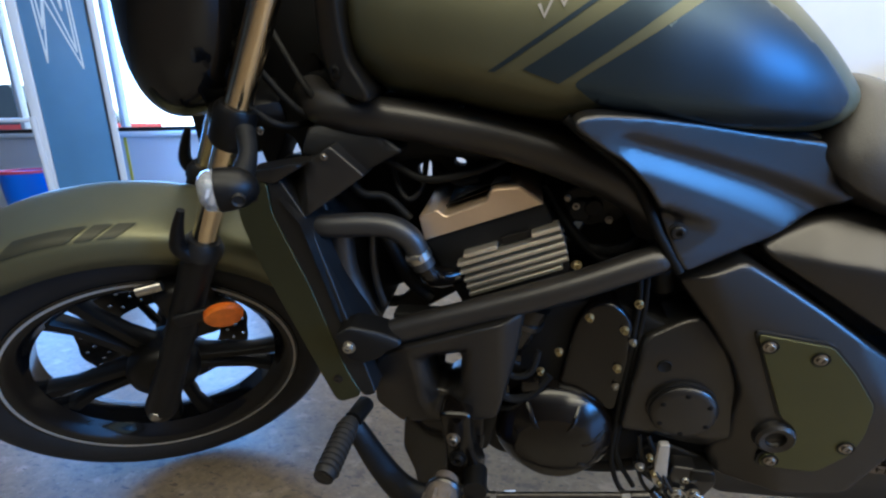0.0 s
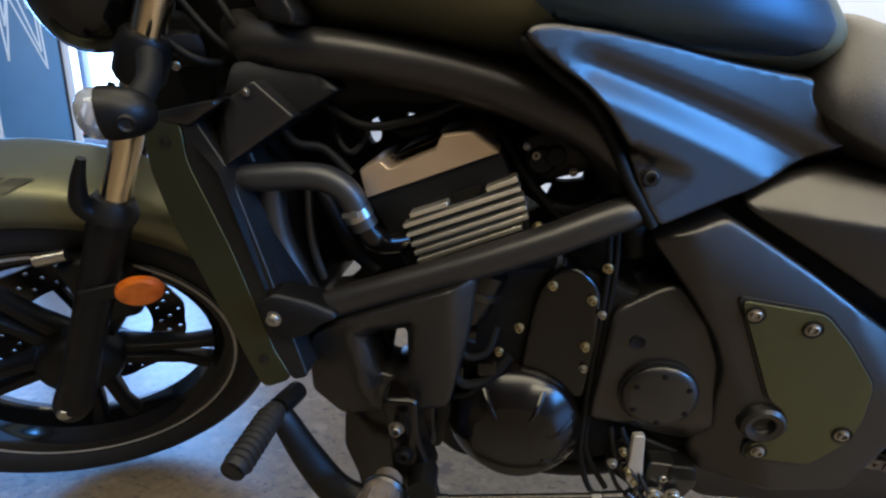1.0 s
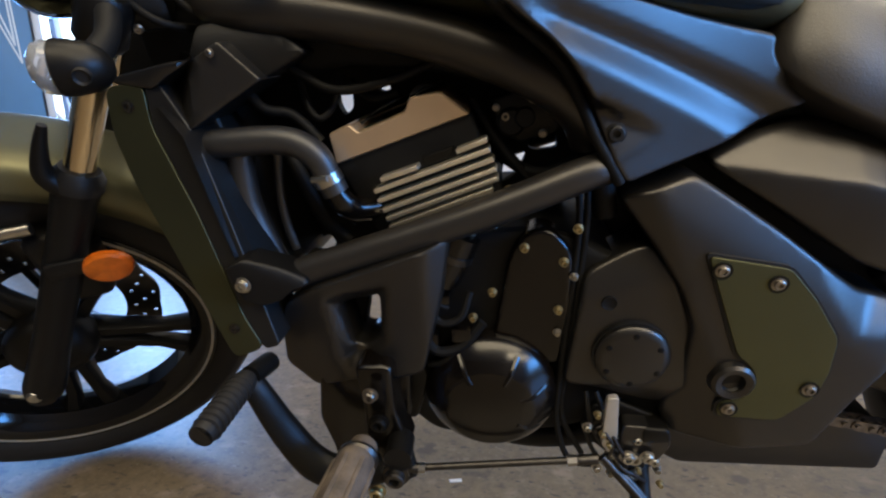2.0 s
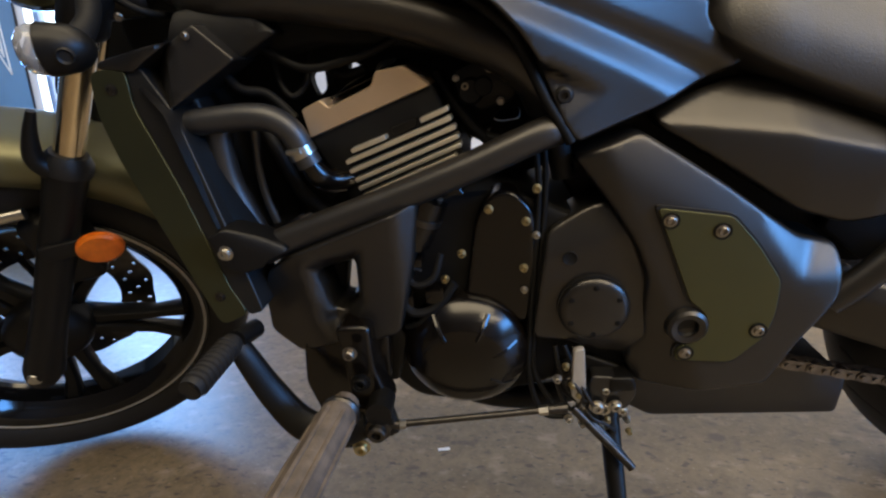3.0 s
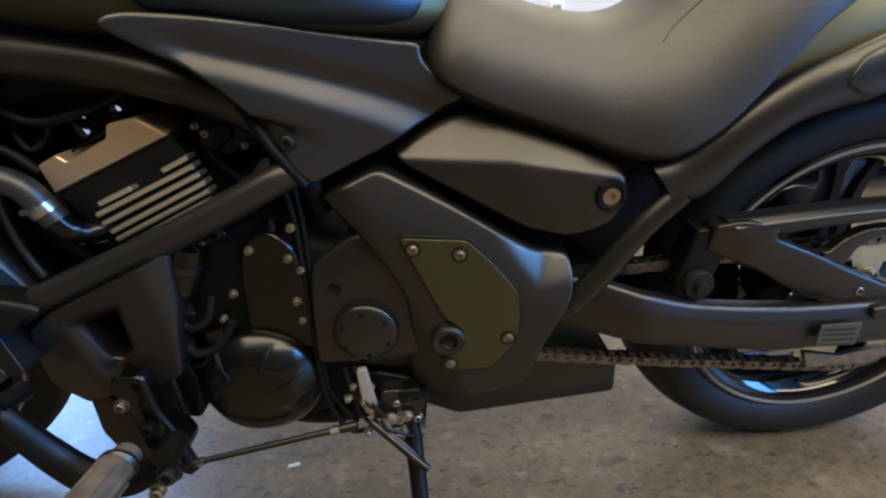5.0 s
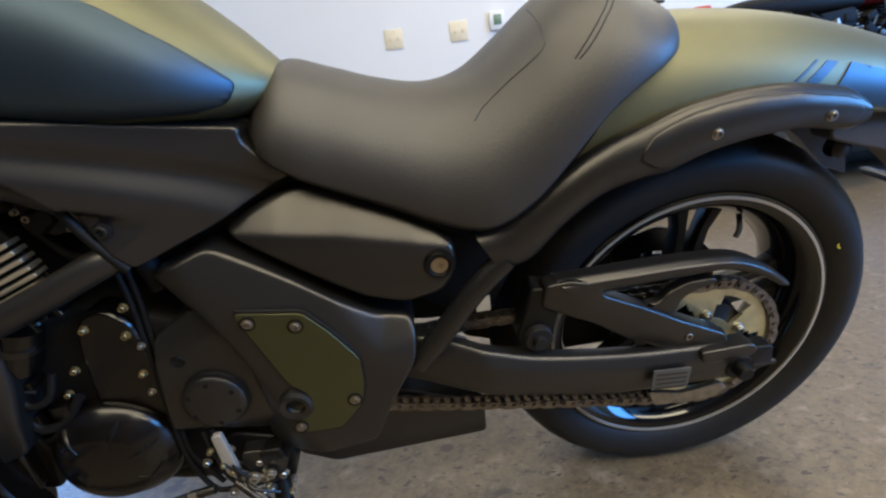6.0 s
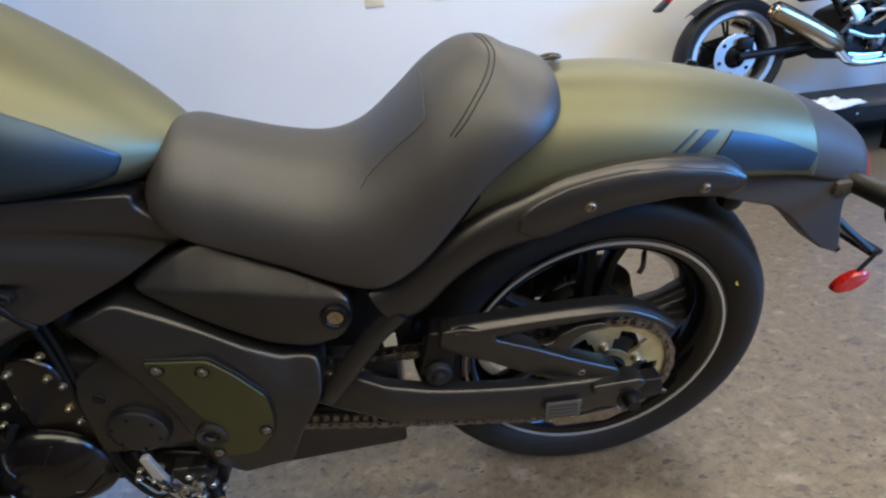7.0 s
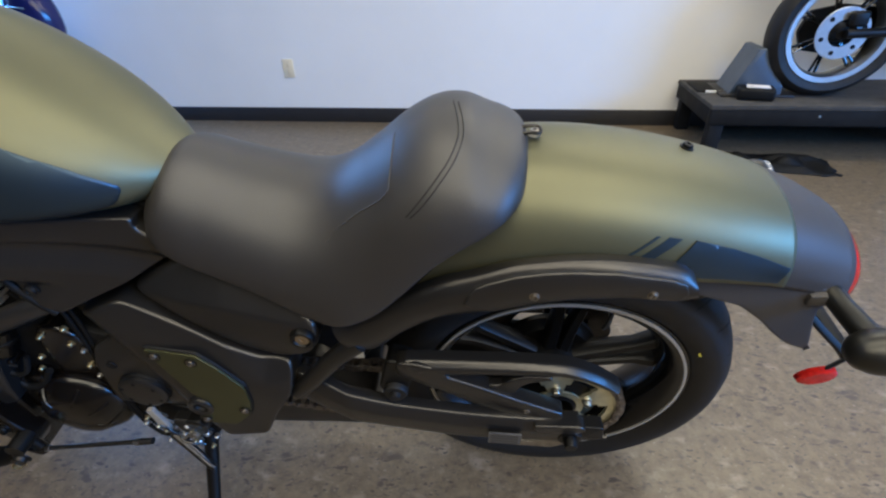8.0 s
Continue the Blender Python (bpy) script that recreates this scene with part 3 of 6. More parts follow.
def tank_y(x, z):
    """The tank's left side at x, z."""
    w, zb, zm, zt = curve_at(TANK, x)
    h = (zt - zm) if z >= zm else (zm - zb)
    return -w * max(0.0, 1 - min(1.0, abs(z - zm) / h) ** TE) ** (1 / TE)


xs = [0.462 + (1.038 - 0.462) * (0.5 - 0.5 * math.cos(math.pi * k / 130)) for k in range(131)]
tank = part("fuel_tank", loft(ring_sections(TANK, 160, TE, xs)), GREEN, bike, "matt green fuel tank with dark striped side panel", sharp=60)


def decal(name, outline, yf, mat, parent, label="", lift=0.0009, step=0.006, corner=0.0):
    """A thin film laid on a curved surface."""
    def face(x, z):
        y, h = yf(x, z), 0.002
        gx, gz = (yf(x + h, z) - y) / h, (yf(x, z + h) - y) / h
        return y - lift * min(math.sqrt(1 + gx * gx + gz * gz), 3.0)

    return part(name, panel(outline, face, 0.0012, 0.00002, corner, step), mat, parent, label, sharp=60)


decal("side_panel_film", [(0.7177, 0.7902), (0.848, 0.866), (0.868, 0.8620), (0.9059, 0.8375), (0.9514, 0.8025), (0.980, 0.776), (0.996, 0.7585), (0.984, 0.740), (0.95, 0.735), (0.83, 0.748), (0.745, 0.768)], tank_y, NAVY, tank, "dark matt side panel film", corner=0.008)
for film in ([(0.6383, 0.8031), (0.7349, 0.862), (0.7422, 0.862), (0.646, 0.803)], [(0.6722, 0.8044), (0.7779, 0.866), (0.8244, 0.866), (0.7054, 0.7905)]):
    decal("stripe_film", film, tank_y, NAVY, tank)
for i, (dx, dz) in enumerate(((0, 0), (0.012, 0.006))):
    ox, oz = 0.684 + dx * 1.4, 0.858 + dz * 1.4
    decal("letter_film", [(ox, oz), (ox + 0.003, oz + 0.001), (ox + 0.006, oz - 0.008), (ox + 0.013, oz + 0.006), (ox + 0.016, oz + 0.0075), (ox + 0.0065, oz - 0.012)], tank_y, STRIPE, tank, step=0.006)
part("front_cover", panel([(0.452, 0.90), (0.448, 0.83), (0.462, 0.785), (0.505, 0.772), (0.512, 0.782), (0.486, 0.818), (0.482, 0.86), (0.484, 0.90)], yq(-0.128, 0.48, 0.8, ax=-0.5), 0.10, 0.006), GREY, tank, "dark grey tank front trim")
bolt(0.470, -0.124, 0.806, 0.006, 0.004, tank, BLACK)

# seat
SEAT = [(0.988, 0.070, 0.690, 0.706, 0.724), (1.002, 0.100, 0.668, 0.694, 0.746), (1.032, 0.114, 0.642, 0.684, 0.772), (1.085, 0.121, 0.614, 0.664, 0.758), (1.14, 0.130, 0.588, 0.646, 0.739), (1.20, 0.144, 0.561, 0.624, 0.727),
        (1.25, 0.156, 0.552, 0.618, 0.737), (1.30, 0.156, 0.575, 0.642, 0.771), (1.345, 0.153, 0.620, 0.680, 0.806), (1.385, 0.148, 0.668, 0.714, 0.824), (1.42, 0.142, 0.696, 0.735, 0.823), (1.448, 0.134, 0.714, 0.745, 0.808), (1.470, 0.120, 0.728, 0.752, 0.799), (1.485, 0.098, 0.738, 0.757, 0.792), (1.494, 0.070, 0.744, 0.760, 0.786), (1.499, 0.030, 0.752, 0.762, 0.776)]
SEAT = [(x, w, zb, zb + 0.5 * (zm - zb), zt) for x, w, zb, zm, zt in SEAT]
SEAT_E = 1.95
xs = [0.988 + 0.511 * (0.5 - 0.5 * math.cos(math.pi * (0.15 + 0.85 * k / 80))) for k in range(81)]
xs = [0.988 + (x - xs[0]) * 0.511 / (xs[-1] - xs[0]) for x in xs]
seat = part("seat", loft(ring_sections(SEAT, 96, SEAT_E, xs, 1.1)), LEATHER, bike, "black vinyl solo seat with stitched rear bolster", sharp=70)

# rear fender
def fender_sections(x):
    zt = curve_at([(1.30, 0.66), (1.36, 0.735), (1.42, 0.765), (1.49, 0.777), (1.555, 0.776), (1.635, 0.766), (1.716, 0.748), (1.80, 0.722), (1.86, 0.698), (1.92, 0.664), (1.98, 0.612)], x)[0]
    zb = curve_at([(1.30, 0.60), (1.40, 0.62), (1.50, 0.645), (1.60, 0.655), (1.70, 0.648), (1.80, 0.632), (1.86, 0.612), (1.92, 0.590), (1.98, 0.565)], x)[0]
    w = curve_at([(1.30, 0.120), (1.50, 0.128), (1.65, 0.126), (1.80, 0.112), (1.92, 0.090), (1.98, 0.070)], x)[0]
    s = []
    for i in range(81):
        u = math.pi * i / 80
        c, sn = math.cos(u), math.sin(u)
        s.append((x, -w * math.copysign(abs(c) ** (2 / 2.3), c), zb + (zt - zb) * sn ** (2 / 2.3)))
    return s


def fender_y(x, z):
    s = fender_sections(x)
    zb, zt, w = s[0][2], s[40][2], -s[0][1]
    return -w * max(0.0, 1 - max(0.0, (z - zb) / (zt - zb)) ** 2.3) ** (1 / 2.3)


rear_fender = part("rear_fender", loft([fender_sections(1.30 + 0.52 * k / 90) for k in range(91)], cap=False, closed=False), GREEN, bike, "matt green rear fender with dark stripes", sharp=60)
so = rear_fender.modifiers.new("thickness", "SOLIDIFY")
so.thickness, so.offset = 0.005, -1
decal("side_film", [(1.6907, 0.7050), (1.739, 0.6912), (1.777, 0.6765), (1.816, 0.6580), (1.806, 0.638), (1.735, 0.652), (1.652, 0.662)], fender_y, NAVY, rear_fender, "dark film with slanted stripes", lift=0.0018)
for film in ([(1.6065, 0.6885), (1.6434, 0.7124), (1.6475, 0.7120), (1.612, 0.6885)], [(1.6231, 0.6868), (1.6586, 0.7105), (1.674, 0.7075), (1.641, 0.6850)]):
    decal("stripe_film", film, fender_y, NAVY, rear_fender, lift=0.0009)
tail = part("tail_piece", loft([[(p[0], p[1] * 0.988, p[2] - 0.0012) for p in fender_sections(1.812 + 0.108 * k / 10)] for k in range(11)], cap=False, closed=False), TAIL_GREY, bike, "dark grey tail end piece", sharp=60)
so = tail.modifiers.new("thickness", "SOLIDIFY")
so.thickness, so.offset = 0.006, -1

# rear wheel
RC = (1.575, 0.0, 0.312)
rear = wheel("rear_wheel", RC, 0.312, 0.078, 0.222, -0.067, 82, Matrix.Identity(4), 1)
brake_disc(RC, 0.06, 0.125, Matrix.Identity(4), rear, False)
part("hub_plate", lathe([(0.03, 0.0), (0.075, 0.004), (0.088, 0.02), (0.088, 0.03), (0.03, 0.03)], RC, seg=40), BLACK, rear)

# frame
part("top_frame_tube", tube([(0.40, -0.045, 0.775), (0.44, -0.085, 0.760), (0.55, -0.10, 0.746), (0.65, -0.105, 0.727), (0.72, -0.11, 0.705), (0.78, -0.113, 0.678), (0.812, -0.108, 0.650), (0.826, -0.098, 0.622)], 0.0238, seg=24), TUBE, bike, "thick satin black upper frame tube")
part("top_frame_tube", tube([(0.40, 0.045, 0.775), (0.44, 0.085, 0.760), (0.55, 0.10, 0.746), (0.65, 0.105, 0.727), (0.72, 0.11, 0.705), (0.78, 0.113, 0.678), (0.812, 0.108, 0.650), (0.826, 0.098, 0.622)], 0.0238, seg=24), BLACK, bike)
part("down_frame_tube", tube([(0.488, -0.155, 0.475), (0.515, -0.155, 0.487), (0.56, -0.154, 0.503), (0.65, -0.152, 0.533), (0.74, -0.150, 0.566), (0.81, -0.144, 0.594), (0.835, -0.135, 0.60)], 0.0172, seg=18), TUBE, bike, "satin black lower frame tube")
part("down_frame_tube", tube([(0.488, 0.155, 0.475), (0.56, 0.154, 0.503), (0.65, 0.152, 0.533), (0.74, 0.150, 0.566), (0.835, 0.135, 0.60)], 0.0172, seg=18), BLACK, bike)


part("rear_frame_tube", tube([(0.816, -0.100, 0.655), (0.830, -0.104, 0.620), (0.838, -0.104, 0.580), (0.846, -0.104, 0.540)], 0.0135, seg=14), DEEP, bike, "dull black frame tube behind the engine")
part("edge_rubber", tube([(0.7150, -0.146, 0.7560), (0.7420, -0.146, 0.7330), (0.7680, -0.146, 0.7130), (0.7890, -0.146, 0.6920), (0.8040, -0.147, 0.6640), (0.8180, -0.149, 0.6350), (0.8340, -0.151, 0.6080), (0.8460, -0.150, 0.5880)], 0.0055, seg=10), DEEP, bike, "black rubber edge along the fairing")
# side fairing below the tank
SLOT = smooth_path([(x, z, 0) for x, z in [(0.7525, 0.7451), (0.7932, 0.729), (0.8544, 0.7051), (0.9215, 0.6769), (0.9707, 0.6534), (1.0069, 0.6326)]], 5)
POCKET = [(0.809, 0.6711), (0.8874, 0.6367), (0.8452, 0.6107)]


def fairing_y(x, z):
    p, best, at, zs = Vector((x, z, 0)), 1.0, 0.0, z
    for i, (a, b) in enumerate(zip(SLOT, SLOT[1:])):
        t = min(max((p - a).dot(b - a) / (b - a).length_squared, 0), 1)
        dist = (p - a - (b - a) * t).length
        if dist < best:
            best, at, zs = dist, (i + t) / (len(SLOT) - 1), a.y + (b.y - a.y) * t
    base = -0.1365 + 0.4527 * (x - 0.88) + 0.1147 * (z - 0.68) + -0.8255 * max(0, x - 0.88) ** 2
    wide = 0.013 + 0.016 * at
    if z > zs:
        dip = max(0.0, 1 - best / (0.8 * wide))
    else:
        dip = max(0.0, 1 - best / (1.45 * wide))
        base += 0.10 * max(0.0, best - 1.45 * wide)
    y = base + 0.42 * wide * (dip * dip * (3 - 2 * dip) * 0.5 + dip * 0.5) * min(1, at / 0.12)
    # pocket round the bolt
    (ax, az), (bx, bz), (cx, cz) = POCKET
    over = (bx - ax) * (z - az) - (bz - az) * (x - ax)
    d2 = ((x - bx) * (cz - bz) - (z - bz) * (cx - bx)) / math.hypot(cx - bx, cz - bz)
    if d2 > 0 and over < 0:
        edge = min(1, -over / math.hypot(bx - ax, bz - az) / 0.009)
        y += min(0.34 * d2, 0.020) * edge
    return y


for s in (-1, 1):
    fairing = part("side_fairing", panel([(0.7181, 0.7569), (0.7236, 0.7651), (0.7414, 0.7662), (0.7896, 0.7593), (0.8474, 0.7471), (0.8974, 0.7343), (0.942, 0.7244), (0.9864, 0.7151), (0.9853, 0.7002), (1.0013, 0.6794), (1.0344, 0.6559), (1.0103, 0.6438), (0.9759, 0.6309), (0.9348, 0.613), (0.8526, 0.5873), (0.837, 0.6101), (0.8089, 0.672), (0.7918, 0.696), (0.7701, 0.7187), (0.7471, 0.7341)], fairing_y, 0.03, 0.004, 0.008, 0.005, turn=Matrix.Diagonal((1, -s, 1, 1))), GREY, bike, "graphite side fairing with a long scooped groove", sharp=65)
    if s < 0:
        left_fairing = fairing

bolt(0.8374, fairing_y(0.8374, 0.6353), 0.6353, 0.0075, 0.006, left_fairing, PLASTIC)

# side cover with the lock
def cover_face(x, z):
    """A sharp ridge along the cover: bright slope above it, a full belly below that tucks in at the bottom."""
    ridge = float(np.interp(x, [0.949, 1.075, 1.212], [0.5955, 0.583, 0.551]))
    proud = float(np.interp(x, [0.949, 1.00, 1.045, 1.09, 1.16, 1.212], [-0.115, -0.1265, -0.1335, -0.1385, -0.1425, -0.141]))
    low = max(0.0, ridge - z)
    return proud + 0.004 + soft(z - ridge, 0.86, 0.0015) - 0.24 * low + 2.6 * low ** 2 + 3.0 * max(0, x - 1.185) ** 2



for s in (-1, 1):
    part("side_cover", panel([(0.9408, 0.6030), (0.9549, 0.6110), (0.9856, 0.6250), (1.0210, 0.6370), (1.0440, 0.6385), (1.0820, 0.6280), (1.1270, 0.6050), (1.193, 0.5730), (1.2073, 0.5556), (1.2076, 0.5238), (1.1875, 0.4969), (1.1388, 0.4856), (1.0904, 0.5006), (1.0091, 0.5537), (0.9478, 0.5913)], cover_face, 0.05, 0.006, 0.012, 0.004, turn=Matrix.Diagonal((1, -s, 1, 1))), GREY, bike, "graphite side cover with a key lock", sharp=50)
LOCK_BRASS = material("dull_brass", (0.30, 0.23, 0.14), 0.45, 0.8, vary=0.15, scale=90, bump=0.05)
lock = part("lock_bezel", lathe([(0.011, 0.002), (0.013, 0.005), (0.017, 0.005), (0.019, 0.0), (0.019, -0.01), (0.011, -0.01)], (1.186, -0.1425, 0.535), (0, -1, 0), seg=28), BLACK, bike)
part("lock_barrel", lathe([(0, 0.001), (0.004, 0.001), (0.004, 0.003), (0.0105, 0.003), (0.0105, -0.01), (0, -0.01)], (1.186, -0.1425, 0.535), (0, -1, 0), seg=24, closed=False), LOCK_BRASS, lock, "dull brass lock barrel")

# frame cover with the green plate
cover_y = yq(-0.155, 1.0, 0.50, az=0.105)


def frame_cover_face(x, z):
    """Field that leans in towards the top, a bevel along the engine, and a rear facet that meets a small shelf."""
    engine_side = (0.957 - 0.42 * (z - 0.40)) - x
    top_edge = (z - 0.594 + 0.65 * (x - 0.905)) / 1.193 + 0.040
    facet = 0.34 * (0.86 * (x - 1.050) + 0.51 * (z - 0.505))
    shelf = 0.31 * (z - 0.426 - 0.09 * (x - 1.097))
    return cover_y(x, z) + soft(engine_side, 0.50, 0.004) + soft(top_edge, 0.36, 0.016) + max(0.0, min(facet, shelf))


FRAME_COVER = [(0.8515, 0.5687), (0.917, 0.5905), (0.929, 0.588), (0.970, 0.562), (1.013, 0.5335), (1.051, 0.5055), (1.100, 0.471), (1.141, 0.461), (1.146, 0.443), (1.142, 0.411), (1.1045, 0.356), (1.075, 0.300), (0.940, 0.278), (0.925, 0.305), (0.927, 0.330), (0.9407, 0.352), (0.936, 0.397), (0.936, 0.434), (0.921, 0.472), (0.895, 0.513)]
for s in (-1, 1):
    fc = part("frame_cover", panel(FRAME_COVER, frame_cover_face, 0.05, 0.0045, 0.010, 0.007, turn=Matrix.Diagonal((1, -s, 1, 1))), GREY, bike, "graphite frame cover", sharp=45)
    if s < 0:
        frame_cover = fc
part("plate_groove", panel([(0.935, 0.519), (1.017, 0.507), (1.045, 0.4755), (1.0745, 0.433), (1.0743, 0.392), (1.066, 0.3625), (1.033, 0.330), (0.967, 0.332), (0.968, 0.352), (0.993, 0.365), (1.0015, 0.3803), (0.993, 0.395), (0.978, 0.407)], lambda x, z: cover_y(x, z) - 0.0016, 0.004, 0.0003, 0.008, 0.03), PLASTIC, frame_cover, "thin dark gap round the plate")
plate = part("cover_plate", panel([(0.938, 0.516), (1.0157, 0.5044), (1.0428, 0.4744), (1.0718, 0.4323), (1.0715, 0.3932), (1.0637, 0.3643), (1.0321, 0.3328), (0.9701, 0.3347), (0.9707, 0.3498), (0.996, 0.3631), (1.0046, 0.3803), (0.996, 0.3971), (0.9809, 0.4083)], lambda x, z: cover_y(x, z) - 0.004, 0.006, 0.0007, 0.008, 0.03), LIT_PLATE_GREEN, frame_cover, "matt green inset plate with four bolts")
for x, z in ((0.952, 0.5016), (1.0055, 0.4892), (1.056, 0.373), (0.981, 0.3443)):
    part("bolt_well", lathe([(0.0078, 0.0), (0.0095, 0.0), (0.0095, 0.0012), (0.0078, 0.0012)], (x, cover_y(x, z) - 0.004, z), (0, -1, 0), seg=20), BLACK, plate)
    bolt(x, cover_y(x, z) - 0.004, z, 0.0052, 0.004, plate, NUT)
boss = part("pivot_boss", lathe([(0.012, 0.004), (0.0185, 0.006), (0.022, 0.003), (0.0235, -0.01), (0.012, -0.01)], (0.981, cover_y(0.981, 0.3767) - 0.002, 0.3767), (0, -1, 0), seg=32), GREY, frame_cover)
part("pivot_cap", lathe([(0, -0.002), (0.010, -0.002), (0.0118, 0.001), (0.0118, -0.01), (0, -0.01)], (0.981, cover_y(0.981, 0.3767) - 0.002, 0.3767), (0, -1, 0), seg=28, closed=False), BLACK, boss)

# belly box under the engine
part("belly_box", panel([(0.93, 0.27), (0.96, 0.300), (1.11, 0.300), (1.235, 0.242), (1.235, 0.180), (0.985, 0.168), (0.93, 0.20)], -0.088, 0.17, 0.006, 0.01, 0.05), GREY, bike, "dark exhaust box under the frame")

# engine
def slab(name, outline, y0, depth, mat, r=0.006, corner=0.012, parent=None, step=0.04, label=""):
    return part(name, panel(outline, y0, depth, r, corner, step), mat, parent or bike, label)


crank = slab("crankcase", [(0.635, 0.48), (0.66, 0.52), (0.74, 0.53), (0.80, 0.53), (0.85, 0.50), (0.90, 0.50), (0.95, 0.40), (0.95, 0.29), (0.86, 0.27), (0.80, 0.245), (0.68, 0.245), (0.64, 0.28), (0.63, 0.36)], -0.125, 0.25, DEEP, 0.01, 0.03, label="black engine crankcase")
cyl = slab("cylinder_block", [(0.548, 0.602), (0.700, 0.652), (0.735, 0.565), (0.72, 0.53), (0.66, 0.50), (0.60, 0.50)], -0.108, 0.20, DEEP, 0.004, 0.006, label="black finned cylinder block")
slab("head_cover", [(0.546, 0.632), (0.571, 0.642), (0.580, 0.633), (0.631, 0.653), (0.637, 0.668), (0.670, 0.672), (0.700, 0.650), (0.551, 0.598)], -0.112, 0.20, COVER, 0.005, 0.004, label="bronze-silver cylinder head cover")
for a, b in (((0.603, 0.584), (0.645, 0.598)), ((0.686, 0.614), (0.718, 0.626)), ((0.595, 0.571), (0.721, 0.616)), ((0.598, 0.560), (0.725, 0.606)), ((0.603, 0.549), (0.728, 0.596)), ((0.606, 0.539), (0.730, 0.586)), ((0.609, 0.529), (0.724, 0.574))):
    a, b = Vector(a), Vector(b)
    d = (b - a).normalized()
    n = Vector((-d.y, d.x)) * 0.0026
    part("cooling_fin", panel([tuple(a - n), tuple(b - n), tuple(b + n), tuple(a + n)], -0.124, 0.02, 0.0008, 0.0015, 0.2), ALU, cyl, "fin with a machined bright edge")
cam_cover = slab("cam_chain_cover", [(0.722, 0.37), (0.733, 0.44), (0.742, 0.50), (0.757, 0.530), (0.785, 0.537), (0.812, 0.508), (0.814, 0.43), (0.808, 0.36)], -0.136, 0.03, ENGINE, 0.006, 0.016, step=0.02, label="gloss black cam chain cover")
for x, z in [(0.7251, 0.4584), (0.7032, 0.4246), (0.7589, 0.5133), (0.8014, 0.4975), (0.799, 0.4381), (0.8134, 0.5359), (0.7841, 0.3357)]:
    bolt(x, -0.136, z, 0.0040, 0.007, cam_cover, BRASSY)
for x, z in [(0.7996, 0.4091), (0.7393, 0.3897), (0.8131, 0.4806)]:
    bolt(x, -0.137, z, 0.0035, 0.006, cam_cover, STEEL)
alt = part("alternator_cover", lathe([(0, 0.036), (0.03, 0.035), (0.05, 0.031), (0.054, 0.0295), (0.076, 0.0075), (0.080, 0.002), (0.082, -0.004), (0.082, -0.03), (0, -0.03)], (0.724, -0.142, 0.321), (0, -1, 0), seg=56, closed=False), ENGINE, bike, "gloss black domed alternator cover")
for ang in (120, 62, 20, -30):
    a = radians(ang)
    part("cover_rib", tube([(0.722 + 0.040 * math.cos(a), -0.1735, 0.322 + 0.040 * math.sin(a)), (0.722 + 0.055 * math.cos(a), -0.169, 0.322 + 0.055 * math.sin(a)), (0.722 + 0.070 * math.cos(a), -0.154, 0.322 + 0.070 * math.sin(a))], 0.0035, seg=8, sub=3), ENGINE, alt)
spc = slab("sprocket_cover", [(0.8255, 0.484), (0.850, 0.499), (0.875, 0.513), (0.894, 0.517), (0.920, 0.478), (0.9404, 0.428), (0.951, 0.372), (0.9505, 0.322), (0.926, 0.314), (0.887, 0.324), (0.851, 0.341), (0.809, 0.346), (0.8177, 0.425)],
           lambda x, z: -0.149 + 0.05 * (z - 0.42) + soft(z - 0.466 - 0.35 * (x - 0.86), 0.38, 0.004) + soft(0.352 - z, 0.5, 0.004), 0.05, GREY, 0.004, 0.014, step=0.012, label="satin brown-black sprocket cover")
rc = part("round_cap", lathe([(0, 0.0125), (0.030, 0.012), (0.037, 0.0105), (0.040, 0.007), (0.0405, -0.01), (0, -0.01)], (0.8795, -0.151, 0.392), (0, -1, 0), seg=48, closed=False), GREY, spc, "round graphite inspection cap")
part("cap_groove", lathe([(0.0405, -0.004), (0.0425, -0.004), (0.0425, 0.0035), (0.0405, 0.0035)], (0.8795, -0.151, 0.392), (0, -1, 0), seg=48), PLASTIC, rc)
for k in range(6):
    a = radians(90 + 60 * k)
    bolt(0.8795 + 0.031 * math.cos(a), -0.1628, 0.392 + 0.031 * math.sin(a), 0.0026, 0.0012, rc, DEEP)
part("screw_hole", lathe([(0, 0.0006), (0.0072, 0.0006), (0.0080, 0.0012), (0.0086, 0.0), (0.0086, -0.004), (0, -0.004)], (0.851, -0.1475, 0.4545), (0, -1, 0), seg=20, closed=False), DEEP, spc)

# lower cowl
COWL_HOLE = [(0.5544, 0.4513), (0.6021, 0.4656), (0.5996, 0.4146), (0.5781, 0.3927), (0.5644, 0.3964)]
RECESS = [(0.5414, 0.4604), (0.5632, 0.4729), (0.6148, 0.4833), (0.6081, 0.4105), (0.5918, 0.3761), (0.5624, 0.3638), (0.5500, 0.3816)]


def cowl_face(x, z):
    """Faceted cowl, sunk round its opening."""
    y = -0.176 + soft((0.545 - 0.1 * (z - 0.4)) - x, 0.22, 0.006) + soft(x - 0.655, 0.8, 0.004) + 0.05 * (0.44 - z)
    out = max(((z - az) * (bx - ax) - (x - ax) * (bz - az)) / math.hypot(bx - ax, bz - az) for (ax, az), (bx, bz) in zip(RECESS, RECESS[1:] + RECESS[:1]))
    return y + min(soft(-out, 0.95, 0.002), 0.016)


